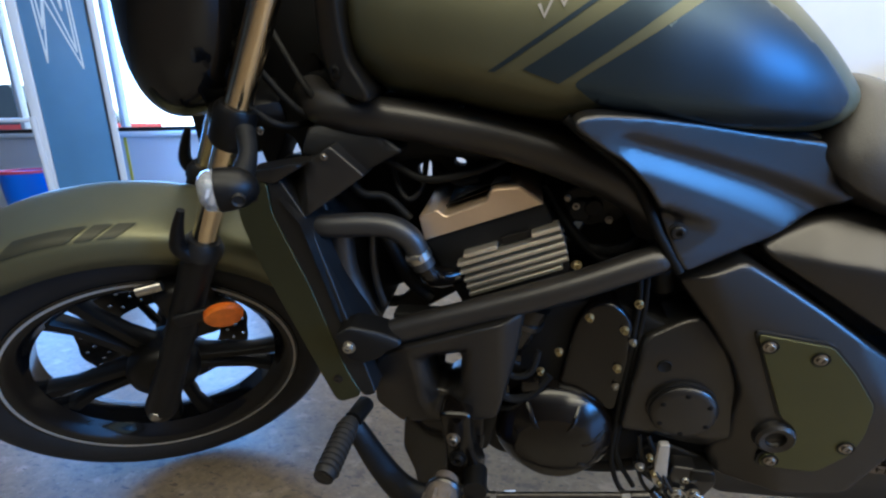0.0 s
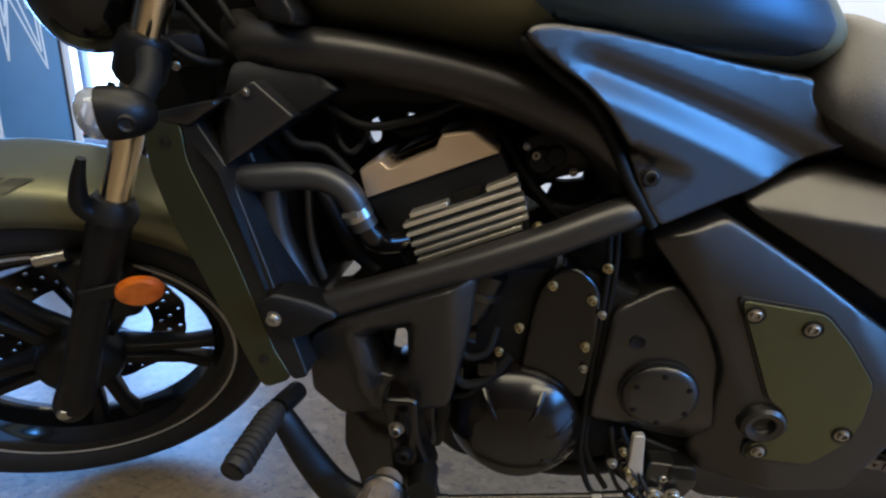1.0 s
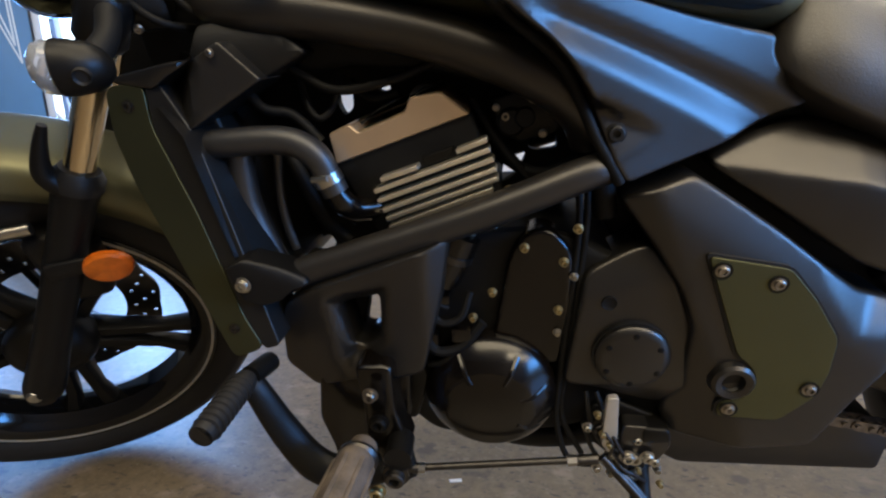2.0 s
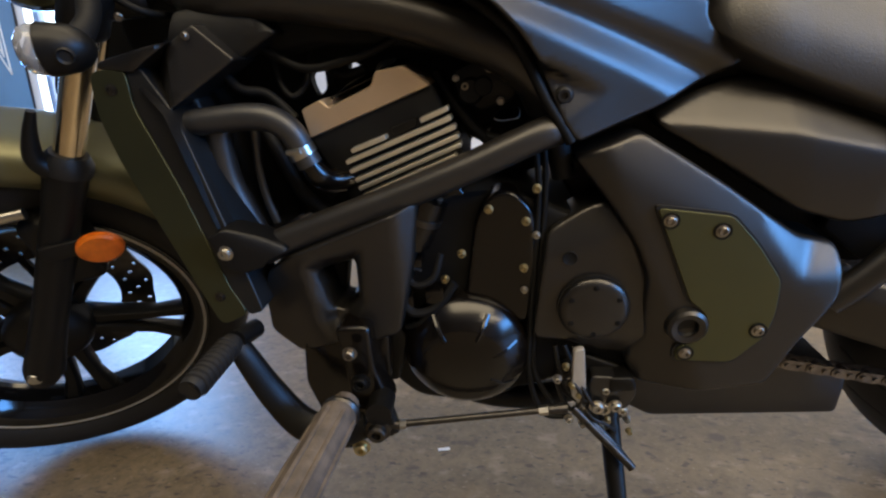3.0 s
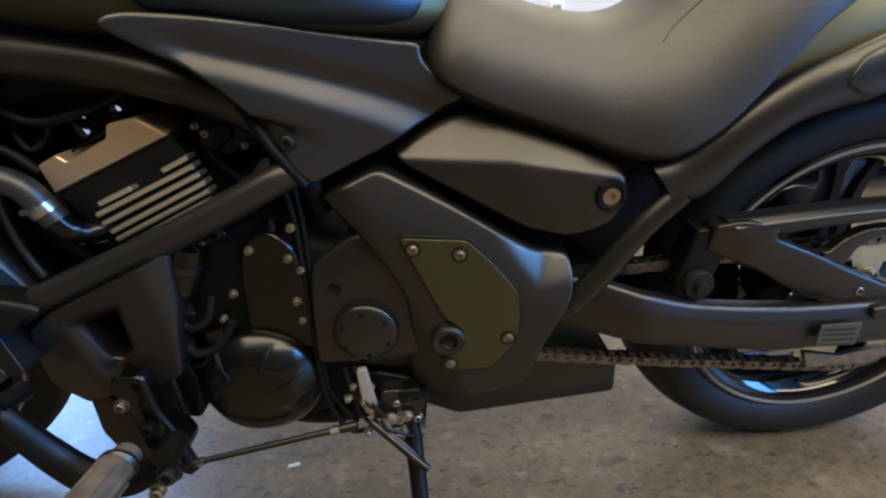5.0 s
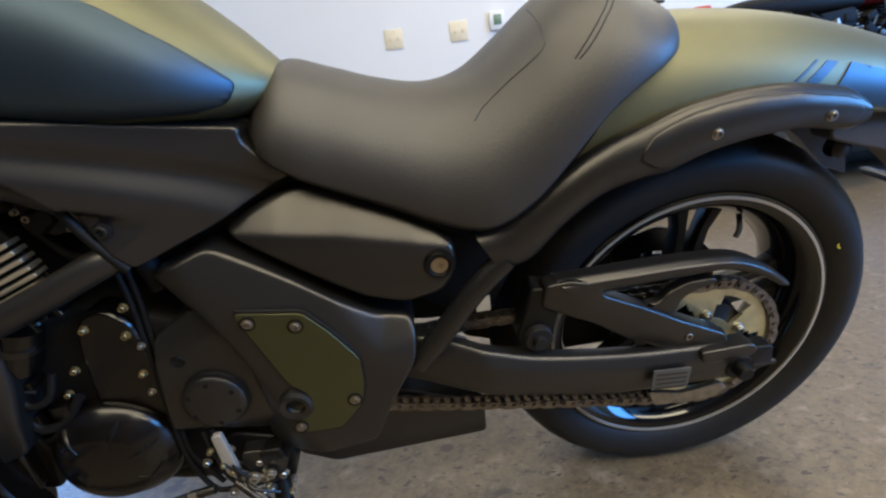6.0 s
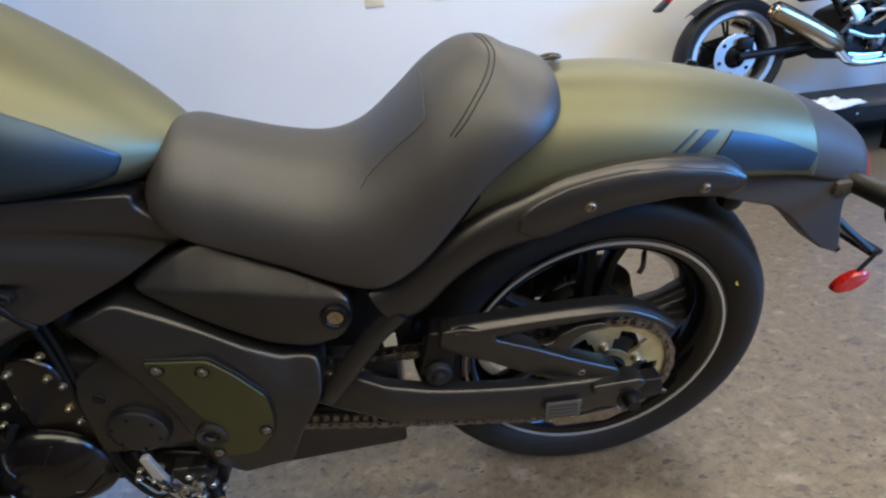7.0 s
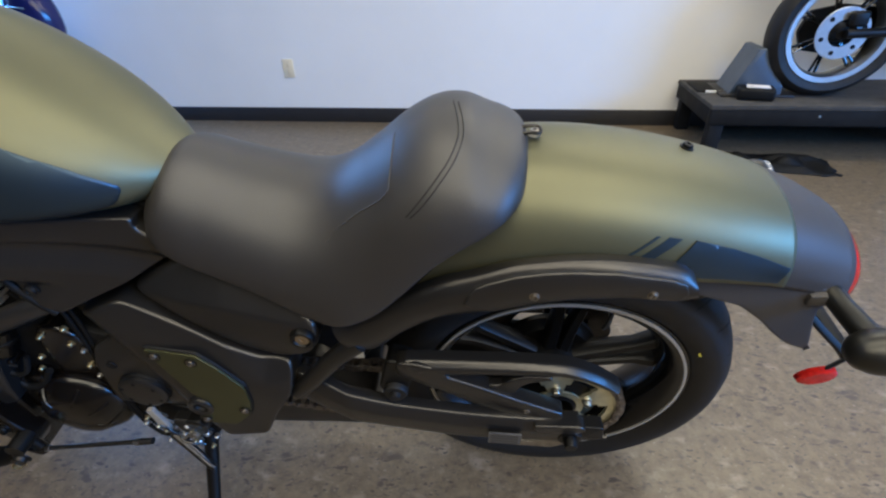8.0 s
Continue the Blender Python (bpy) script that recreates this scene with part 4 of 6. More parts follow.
part("lower_cowl", panel([(0.478, 0.420), (0.490, 0.452), (0.523, 0.474), (0.682, 0.534), (0.672, 0.465), (0.648, 0.368), (0.600, 0.352), (0.560, 0.352), (0.511, 0.332), (0.472, 0.362)], cowl_face, 0.055, 0.004, 0.010, 0.006, holes=[COWL_HOLE]), GREY, bike, "graphite lower engine cowl with a triangular opening")

# radiator shroud
shroud_y = yq(-0.190, 0.44, 0.45, az=0.20)
shroud = part("radiator_shroud", panel([(0.325, 0.688), (0.368, 0.690), (0.372, 0.648), (0.412, 0.560), (0.454, 0.445), (0.474, 0.412), (0.438, 0.398), (0.410, 0.455), (0.345, 0.590), (0.328, 0.640)], shroud_y, 0.02, 0.0008, 0.012, 0.03), SHADED_TRIM_GREEN, bike, "matt green radiator shroud")
part("shroud_strut", panel([(0.369, 0.690), (0.385, 0.690), (0.418, 0.640), (0.450, 0.545), (0.468, 0.490), (0.492, 0.415), (0.474, 0.410), (0.454, 0.445), (0.412, 0.560), (0.373, 0.648)], lambda x, z: shroud_y(x, z) + 0.001, 0.06, 0.0015, 0.006, 0.03), PLASTIC, shroud, "dark inner strut of the shroud")
inner_face = loft([[(0.386, -0.152, 0.668), (0.402, -0.105, 0.668)], [(0.414, -0.163, 0.640), (0.434, -0.112, 0.640)], [(0.429, -0.170, 0.590), (0.450, -0.114, 0.590)], [(0.442, -0.176, 0.545), (0.463, -0.116, 0.545)], [(0.460, -0.185, 0.490), (0.482, -0.122, 0.490)]], cap=False, closed=False)
bmesh.ops.solidify(inner_face, geom=inner_face.faces[:], thickness=0.004)
part("shroud_inner_face", inner_face, GREY, shroud)
def scoop_face(x, z):
    """A front facet, a sharp crease and a side facet."""
    crease = 0.4150 + 0.17 * (z - 0.645)
    return -0.146 + soft(crease - x, 0.95, 0.002) + soft(x - crease, 0.22, 0.002) + 0.15 * (z - 0.68)


part("air_scoop", panel([(0.372, 0.683), (0.392, 0.699), (0.4280, 0.7115), (0.4530, 0.7270), (0.4900, 0.6900), (0.4160, 0.6440), (0.3960, 0.6400)], scoop_face, 0.05, 0.0025, 0.004, 0.008), GREY, shroud, "graphite two-faced air scoop", sharp=30)
part("scoop_wing", panel([(0.405, 0.712), (0.415, 0.743), (0.450, 0.748), (0.504, 0.737), (0.534, 0.714), (0.474, 0.684), (0.436, 0.700)], lambda x, z: -0.112 + soft(z - 0.725, 0.5, 0.004), 0.03, 0.004, 0.006, 0.015), PLASTIC, shroud, "dark upper wing of the scoop")
part("shroud_cap", panel([(0.334, 0.690), (0.337, 0.697), (0.400, 0.708), (0.4326, 0.712), (0.400, 0.695), (0.380, 0.684)], lambda x, z: -0.148 + soft(0.40 - x, 0.10, 0.003), 0.04, 0.003, 0.004, 0.02), GREY, shroud, "dark cap over the shroud")
bracket = part("shroud_bracket", panel([(0.452, 0.512), (0.470, 0.520), (0.500, 0.506), (0.5256, 0.490), (0.5284, 0.4837), (0.5116, 0.4787), (0.500, 0.4684), (0.4794, 0.4637), (0.4633, 0.4733)], lambda x, z: -0.196 + 0.3 * (x - 0.48) + soft(z - 0.5035 + 0.62 * (x - 0.49), 0.7, 0.002), 0.03, 0.002, 0.005, 0.008), BLACK, shroud)
bolt(0.467, -0.200, 0.4925, 0.0066, 0.006, bracket)
bolt(0.441, shroud_y(0.441, 0.433), 0.433, 0.005, 0.003, shroud, STEEL_DARK)
bolt(0.350, shroud_y(0.35, 0.665), 0.668, 0.005, 0.003, shroud, STEEL_DARK)
bolt(0.447, -0.139, 0.716, 0.0034, 0.004, shroud, NUT)
slab("radiator", [(0.38, 0.68), (0.42, 0.68), (0.478, 0.47), (0.455, 0.43)], -0.12, 0.24, PLASTIC, 0.004, 0.006, label="black radiator core")
hose = part("coolant_hose", tube([(0.400, -0.125, 0.624), (0.435, -0.135, 0.627), (0.490, -0.135, 0.630), (0.520, -0.134, 0.626), (0.540, -0.132, 0.610), (0.549, -0.130, 0.585), (0.554, -0.129, 0.572)], 0.0150, seg=18), HOSE, bike, "black rubber coolant hose")
clamp = part("hose_clamp", tube([(0.5455, -0.131, 0.593), (0.5495, -0.130, 0.583)], 0.0163, seg=20, sub=1), STEEL, hose)
part("clamp_screw", tube([(0.536, -0.146, 0.590), (0.553, -0.147, 0.592)], 0.0035, seg=8, sub=1), STEEL, clamp)
part("coolant_pipe", tube([(0.451, -0.122, 0.633), (0.446, -0.122, 0.598), (0.447, -0.122, 0.55), (0.463, -0.122, 0.497), (0.479, -0.122, 0.462)], 0.0150, seg=16), HOSE, bike, "black radiator side pipe")
part("coolant_pipe", tube([(0.484, -0.105, 0.623), (0.478, -0.105, 0.572), (0.479, -0.105, 0.529), (0.486, -0.105, 0.494)], 0.0055, seg=12), HOSE, bike)
part("water_outlet", tube([(0.552, -0.129, 0.576), (0.560, -0.124, 0.558), (0.572, -0.112, 0.548), (0.60, -0.09, 0.545)], [0.012, 0.0145, 0.014, 0.014], seg=16), ENGINE, bike)

# rear swing arm, guard, chain, struts
swing = part("swing_arm", band([(1.10, 0.426), (1.17, 0.421), (1.24, 0.399), (1.31, 0.377), (1.43, 0.358), (1.53, 0.352), (1.605, 0.350)], [(1.10, 0.360), (1.18, 0.340), (1.25, 0.323), (1.31, 0.311), (1.415, 0.291), (1.50, 0.289), (1.605, 0.286)], lambda x, z: -0.165 + 0.30 * max(0, 1.23 - x), BAR), GREY, bike, "graphite swing arm", sharp=60)
part("swing_arm", panel([(1.10, 0.425), (1.31, 0.376), (1.43, 0.358), (1.640, 0.345), (1.640, 0.290), (1.475, 0.292), (1.30, 0.312), (1.10, 0.360)], -0.165, 0.035, 0.010, 0.015, 0.05, turn=Matrix.Diagonal((1, -1, 1, 1))), GREY, bike)
guard = part("chain_guard", band([(1.330, 0.487), (1.400, 0.4885), (1.442, 0.4890), (1.5106, 0.4890), (1.5716, 0.4840), (1.6184, 0.4625), (1.6549, 0.4330)], [(1.360, 0.458), (1.400, 0.4605), (1.445, 0.463), (1.4917, 0.4650), (1.5563, 0.4665), (1.604, 0.452), (1.640, 0.430)], -0.151, BAR), GREY, bike, "graphite forked chain guard", sharp=60)
part("guard_arm", panel([(1.316, 0.482), (1.350, 0.4870), (1.396, 0.4750), (1.390, 0.4597), (1.447, 0.431), (1.5035, 0.3990), (1.577, 0.3620), (1.580, 0.344), (1.512, 0.334), (1.433, 0.377), (1.376, 0.416), (1.312, 0.446)], lambda x, z: -0.151 + soft(0.437 - 0.56 * (x - 1.39) - z, 0.16, 0.003) + 0.12 * max(0.0, 1.36 - x), 0.022, 0.0045, 0.008, 0.010), GREY, guard, sharp=50)
part("guard_web", panel([(1.4528, 0.427), (1.474, 0.4272), (1.4877, 0.442), (1.5116, 0.4533), (1.549, 0.4544), (1.5535, 0.4456), (1.5226, 0.4385), (1.506, 0.4275), (1.499, 0.4061), (1.4798, 0.4056)], -0.142, 0.012, 0.003, 0.008, 0.03), GREY, guard)
bolt(1.518, -0.1475, 0.369, 0.0058, 0.005, guard, NUT)
part("guard_mount", panel([(1.300, 0.478), (1.336, 0.470), (1.340, 0.440), (1.327, 0.400), (1.300, 0.380), (1.278, 0.400), (1.290, 0.440)], -0.138, 0.03, 0.004, 0.01, 0.03), BLACK, guard)
part("mount_bush", lathe([(0, 0.008), (0.008, 0.008), (0.009, 0.0), (0.018, 0.0), (0.020, -0.004), (0.020, -0.02), (0, -0.02)], (1.307, -0.148, 0.4005), (0, -1, 0), seg=24, closed=False), RUBBER, guard)
part("frame_strut", tube([(1.268, -0.142, 0.530), (1.225, -0.143, 0.490), (1.172, -0.144, 0.425), (1.14, -0.142, 0.39)], 0.0155, seg=16, flat=0.7), GREY, bike, "graphite rear frame strut")
SU = [(1.232, 0.565), (1.269, 0.577), (1.339, 0.626), (1.392, 0.656), (1.4306, 0.6695), (1.4751, 0.6848), (1.513, 0.6917), (1.5509, 0.6958), (1.6025, 0.6946), (1.6705, 0.6824), (1.6926, 0.6695)]
SL = [(1.258, 0.519), (1.295, 0.523), (1.34, 0.566), (1.385, 0.597), (1.4308, 0.6099), (1.4582, 0.6135), (1.4984, 0.6284), (1.545, 0.638), (1.6121, 0.6436), (1.6761, 0.634), (1.7004, 0.6416)]
strut_y = yq(-0.157, 1.45, 0.64, cx=0.12)
strut_arm = part("fender_strut", band(SU, SL, strut_y, ROUNDED), GREY, bike, "graphite fender support strut", sharp=60)

# ---- inner parts that fill the gaps ----
part("seat_tray", panel([(0.76, 0.735), (0.98, 0.722), (1.06, 0.69), (1.20, 0.60), (1.28, 0.575), (1.42, 0.66), (1.36, 0.56), (1.26, 0.47), (1.14, 0.42), (0.90, 0.42), (0.84, 0.55), (0.81, 0.66)], -0.066, 0.13, 0.006, 0.01, 0.06), DEEP, bike, "black plastic tray under the seat")
part("seat_base", loft([[(x, y, z + dz) for y, dz in ((-w, 0), (-w * 0.9, 0.02), (w * 0.9, 0.02), (w, 0), (w * 0.9, -0.012), (-w * 0.9, -0.012))] for x, w, z in ((1.0, 0.07, 0.70), (1.05, 0.100, 0.665), (1.14, 0.118, 0.607), (1.20, 0.127, 0.572), (1.25, 0.130, 0.555), (1.30, 0.130, 0.575), (1.345, 0.126, 0.62), (1.385, 0.12, 0.665))]), DEEP, bike, "black seat base edge")
# added flat black sheet standing in for the dark inside, pierced where light shows
inner = part("inner_gap_sheet", panel([(0.40, 0.775), (0.52, 0.765), (0.66, 0.735), (0.80, 0.68), (0.845, 0.63), (0.84, 0.53), (0.73, 0.50), (0.62, 0.49), (0.52, 0.425), (0.43, 0.42), (0.41, 0.60)], 0.0, 0.015, 0.002, 0.01, 0.03,
                              holes=[[(0.5218, 0.665), (0.5427, 0.674), (0.5424, 0.6454), (0.5295, 0.6364), (0.5235, 0.6477)], [(0.5778, 0.679), (0.5934, 0.6735), (0.5905, 0.6633), (0.5758, 0.6672)], [(0.7326, 0.5471), (0.7347, 0.5731), (0.7555, 0.5895), (0.7642, 0.5867), (0.7526, 0.5604)], [(0.7638, 0.594), (0.7716, 0.6048), (0.8004, 0.6098), (0.8018, 0.5928), (0.7761, 0.5897)], [(0.4523, 0.4336), (0.459, 0.4579), (0.4882, 0.4714), (0.4969, 0.4573), (0.4754, 0.4364)]]), DEEP, bike, "black filler sheet for the dark gaps inside the frame")
part("air_box_side", panel([(0.44, 0.765), (0.56, 0.752), (0.70, 0.735), (0.80, 0.715), (0.80, 0.66), (0.66, 0.69), (0.56, 0.70), (0.50, 0.69), (0.46, 0.71)], -0.082, 0.08, 0.008, 0.012, 0.04), DEEP, inner)
part("throttle_body", lathe([(0, 0.02), (0.012, 0.02), (0.015, 0.016), (0.016, 0.0), (0.016, -0.05), (0, -0.05)], (0.742, -0.085, 0.640), (0, -1, 0), seg=24, closed=False), DEEP, inner, "throttle body with sensor")
part("sensor", panel([(0.722, 0.662), (0.755, 0.676), (0.80, 0.655), (0.79, 0.628), (0.75, 0.618), (0.728, 0.636)], -0.098, 0.03, 0.004, 0.006, 0.05), BLACK, inner)
for x, z, r, m in ((0.736, 0.646, 0.0045, NUT), (0.764, 0.664, 0.0045, NUT), (0.782, 0.654, 0.0045, BRASSY), (0.742, 0.566, 0.005, BRASSY), (0.775, 0.628, 0.0035, NUT), (0.726, 0.655, 0.003, NUT)):
    bolt(x, -0.100, z, r, 0.006, inner, m)
part("sensor_cap", lathe([(0, 0.008), (0.009, 0.008), (0.0105, 0.005), (0.0105, -0.01), (0, -0.01)], (0.756, -0.100, 0.645), (0, -1, 0), seg=20, closed=False), DEEP, inner)
for pts, r in (([(0.47, -0.07, 0.72), (0.52, -0.09, 0.69), (0.56, -0.095, 0.675), (0.62, -0.09, 0.685), (0.66, -0.08, 0.70)], 0.005),
               ([(0.50, -0.06, 0.70), (0.515, -0.08, 0.66), (0.53, -0.085, 0.645), (0.545, -0.075, 0.66), (0.55, -0.06, 0.69)], 0.004),
               ([(0.44, -0.09, 0.70), (0.47, -0.10, 0.66), (0.50, -0.09, 0.65), (0.53, -0.09, 0.62)], 0.006),
               ([(0.70, -0.07, 0.66), (0.73, -0.085, 0.615), (0.77, -0.09, 0.575), (0.81, -0.08, 0.57)], 0.006),
               ([(0.73, -0.07, 0.60), (0.765, -0.09, 0.585), (0.80, -0.09, 0.59), (0.83, -0.08, 0.62)], 0.007),
               ([(0.56, -0.05, 0.68), (0.59, -0.07, 0.665), (0.62, -0.075, 0.67)], 0.006),
               ([(0.48, -0.08, 0.62), (0.50, -0.09, 0.58), (0.52, -0.09, 0.53), (0.55, -0.09, 0.50)], 0.009),
               ([(0.52, -0.07, 0.60), (0.535, -0.08, 0.55), (0.56, -0.08, 0.52)], 0.007)):
    part("engine_hose", tube(pts, r, seg=10), DEEP, inner)
for pts in ([(0.812, -0.120, 0.585), (0.816, -0.126, 0.530), (0.812, -0.133, 0.445), (0.807, -0.140, 0.357), (0.806, -0.143, 0.285), (0.825, -0.147, 0.225), (0.86, -0.150, 0.222)],
            [(0.822, -0.116, 0.585), (0.824, -0.122, 0.530), (0.819, -0.130, 0.445), (0.813, -0.137, 0.357), (0.812, -0.140, 0.290), (0.84, -0.146, 0.235)]):
    part("cable", tube(pts, 0.0037, seg=10), DEEP, bike, "black routed cable")
for a, b in (((0.31, -0.10, 0.80), (0.40, -0.06, 0.74)), ((0.33, -0.08, 0.84), (0.43, -0.05, 0.73)), ((0.35, -0.05, 0.88), (0.44, -0.08, 0.745))):
    m = (Vector(a) + Vector(b)) / 2 + Vector((0.02, -0.03, -0.02))
    part("cable", tube([a, m, b], 0.0045, seg=10), DEEP, bike)
# added black sheet for the darkness between parts; its holes leave the bright gaps
part("steering_head_filler", panel([(0.345, 0.911), (0.461, 0.904), (0.439, 0.763), (0.394, 0.67), (0.307, 0.662), (0.292, 0.74)], -0.03, 0.05, 0.004, 0.01, 0.02, holes=[[(0.389, 0.799), (0.398, 0.817), (0.405, 0.819), (0.416, 0.805), (0.413, 0.801)], [(0.318, 0.678), (0.335, 0.702), (0.344, 0.721), (0.355, 0.714), (0.363, 0.687)]]), DEEP, bike, "black filler sheet for the dark gaps round the steering head")
part("cowl_backing", panel([(0.10, 0.80), (0.25, 0.80), (0.262, 0.712), (0.225, 0.66), (0.10, 0.66)], 0.10, 0.02, 0.004, 0.02, 0.1), DEEP, bike)
part("tank_rail", panel([(0.60, 0.765), (0.90, 0.735), (0.90, 0.70), (0.78, 0.70), (0.60, 0.735)], -0.06, 0.12, 0.006, 0.01, 0.1), DEEP, bike)
# cylinder slot marks, base and lower engine
part("cylinder_base", panel([(0.60, 0.50), (0.72, 0.545), (0.735, 0.52), (0.70, 0.47), (0.62, 0.46)], -0.118, 0.05, 0.004, 0.008, 0.05), GLOSS, cyl)
part("head_slot", panel([(0.578, 0.640), (0.632, 0.660), (0.642, 0.676), (0.66, 0.678), (0.60, 0.656)], -0.095, 0.12, 0.003, 0.004, 0.05), DEEP, cyl)
part("block_notch", panel([(0.648, 0.606), (0.683, 0.618), (0.679, 0.606), (0.652, 0.597)], -0.112, 0.02, 0.002, 0.002, 0.05), BLACK, cyl)
part("bright_edge", tube([(0.655, -0.125, 0.505), (0.705, -0.125, 0.524)], 0.0022, seg=8, sub=1), ALU, cyl)
for x, z in [(0.6527, 0.4241), (0.6501, 0.3867), (0.6329, 0.3692), (0.6212, 0.3279)]:
    bolt(x, -0.141, z, 0.0036, 0.007, crank, BRASSY)
starter = part("starter_motor", tube([(0.668, -0.135, 0.470), (0.672, -0.135, 0.488), (0.690, -0.132, 0.528)], [0.020, 0.024, 0.024], seg=20, sub=2), ENGINE, crank)
part("starter_band", tube([(0.679, -0.135, 0.503), (0.682, -0.135, 0.510)], 0.0252, seg=20, sub=1), STEEL_DARK, starter)
for pts, r in (([(0.655, -0.15, 0.44), (0.668, -0.153, 0.425), (0.69, -0.15, 0.432), (0.70, -0.14, 0.46)], 0.0045), ([(0.645, -0.145, 0.41), (0.66, -0.15, 0.385), (0.69, -0.147, 0.39), (0.715, -0.14, 0.42)], 0.006), ([(0.64, -0.14, 0.46), (0.655, -0.15, 0.452), (0.675, -0.145, 0.44)], 0.003), ([(0.65, -0.145, 0.36), (0.672, -0.15, 0.372), (0.70, -0.145, 0.405)], 0.004)):
    part("engine_wire", tube(pts, r, seg=8), DEEP, crank)
for x, z, w, h in ((0.668, 0.452, 0.010, 0.006), (0.690, 0.405, 0.012, 0.010), (0.655, 0.395, 0.008, 0.012)):
    part("case_rib", box(x - w, x + w, -0.150, -0.12, z - h, z + h, 0.003), ENGINE, crank)
part("oil_pan", panel([(0.60, 0.31), (0.66, 0.28), (0.80, 0.27), (0.80, 0.20), (0.74, 0.17), (0.64, 0.18), (0.60, 0.22)], -0.07, 0.14, 0.01, 0.02, 0.05), BLACK, crank, "black oil pan")
part("engine_mount", panel([(0.60, 0.39), (0.63, 0.39), (0.65, 0.34), (0.63, 0.27), (0.60, 0.28), (0.59, 0.32)], -0.145, 0.05, 0.006, 0.01, 0.05), BLACK, crank)
part("front_header_pipe", tube([(0.62, -0.05, 0.50), (0.62, -0.055, 0.42), (0.635, -0.06, 0.30), (0.69, -0.06, 0.21), (0.80, -0.05, 0.17), (0.95, -0.04, 0.20)], 0.02, seg=16), BLACK, bike, "black exhaust header pipe")
part("front_header_pipe", tube([(0.62, 0.05, 0.50), (0.62, 0.055, 0.42), (0.635, 0.06, 0.30), (0.69, 0.06, 0.21), (0.80, 0.05, 0.17), (0.95, 0.04, 0.20)], 0.02, seg=16), BLACK, bike)

part("cowl_inner_wall", panel([(0.50, 0.49), (0.586, 0.49), (0.566, 0.40), (0.560, 0.36), (0.50, 0.36)], -0.118, 0.02, 0.004, 0.006, 0.1), DEEP, bike)
part("peg_bracket", panel([(0.5163, 0.3544), (0.6313, 0.3642), (0.6267, 0.2919), (0.6027, 0.2837), (0.5937, 0.2427), (0.5648, 0.167), (0.5263, 0.1616), (0.5208, 0.234), (0.5071, 0.2833)], -0.165, 0.04, 0.006, 0.010, 0.04), ENGINE, bike, "black cast footpeg bracket")
# foot peg and gear change
DUSTY = material("dusty_black_rubber", (0.11, 0.086, 0.066), 0.75, 0.0, vary=0.5, scale=45, bump=0.3, bump_scale=350)
hanger = part("peg_hanger", panel([(0.572, 0.390), (0.616, 0.392), (0.616, 0.330), (0.632, 0.268), (0.598, 0.222), (0.576, 0.250), (0.578, 0.330)], -0.195, 0.03, 0.006, 0.012, 0.04), ENGINE, bike, "black footpeg hanger")
bolt(0.595, -0.212, 0.3676, 0.0066, 0.008, hanger, NUT)
bolt(0.596, -0.195, 0.312, 0.009, 0.008, hanger, BLACK)
peg = part("foot_peg", tube([(0.585, -0.225, 0.305), (0.584, -0.245, 0.307), (0.583, -0.252, 0.308), (0.580, -0.33, 0.314), (0.577, -0.408, 0.320), (0.577, -0.414, 0.320)], [0.016, 0.018, 0.0215, 0.0215, 0.0225, 0.018], seg=24, sub=4), DUSTY, bike, "ribbed black rubber foot peg")
for k in range(7):
    w = math.tau * k / 7
    part("peg_rib", tube([(0.583 + 0.0205 * math.cos(w), -0.258, 0.308 + 0.0205 * math.sin(w)), (0.577 + 0.0215 * math.cos(w), -0.404, 0.320 + 0.0215 * math.sin(w))], 0.0035, seg=6, sub=1), DUSTY, peg)
part("peg_collar", lathe([(0.012, 0), (0.022, 0), (0.023, 0.004), (0.020, 0.010), (0.012, 0.010)], (0.584, -0.240, 0.307), (0, -1, 0), seg=20), STEEL_DARK, peg)
bolt(0.618, -0.222, 0.262, 0.012, 0.012, hanger, STEEL_DARK)
bolt(0.5937, -0.222, 0.2339, 0.0085, 0.010, hanger, BRASSY)
bolt(0.6035, -0.200, 0.2568, 0.006, 0.008, hanger, STEEL)
part("pivot_bush", tube([(0.62, -0.19, 0.285), (0.622, -0.225, 0.287)], 0.016, seg=16, sub=1), BLACK, hanger)
lever = part("gear_lever", tube([(0.600, -0.215, 0.262), (0.565, -0.222, 0.256), (0.525, -0.225, 0.272), (0.495, -0.225, 0.320), (0.474, -0.225, 0.372), (0.462, -0.222, 0.392)], [0.016, 0.019, 0.019, 0.017, 0.014, 0.012], seg=14, flat=0.55), BLACK, bike, "black gear change lever with ribbed toe peg")
part("toe_peg", tube([(0.463, -0.222, 0.391), (0.463, -0.232, 0.391), (0.461, -0.300, 0.390), (0.461, -0.306, 0.390)], [0.009, 0.013, 0.013, 0.010], seg=20, sub=3), RUBBER, lever)
for k in range(9):
    part("toe_ring", lathe([(0.0125, -0.0022), (0.0145, -0.001), (0.0145, 0.001), (0.0125, 0.0022)], (0.4625, -0.237 - 0.0075 * k, 0.3907), seg=20), RUBBER, lever)
part("lever_pivot", tube([(0.470, -0.185, 0.385), (0.466, -0.222, 0.392)], 0.012, seg=12, sub=1), BLACK, lever)
rod = part("gear_rod", tube([(0.630, -0.200, 0.248), (0.835, -0.185, 0.266)], 0.0042, seg=10, sub=1), STEEL_DARK, lever, "thin steel gear linkage rod")
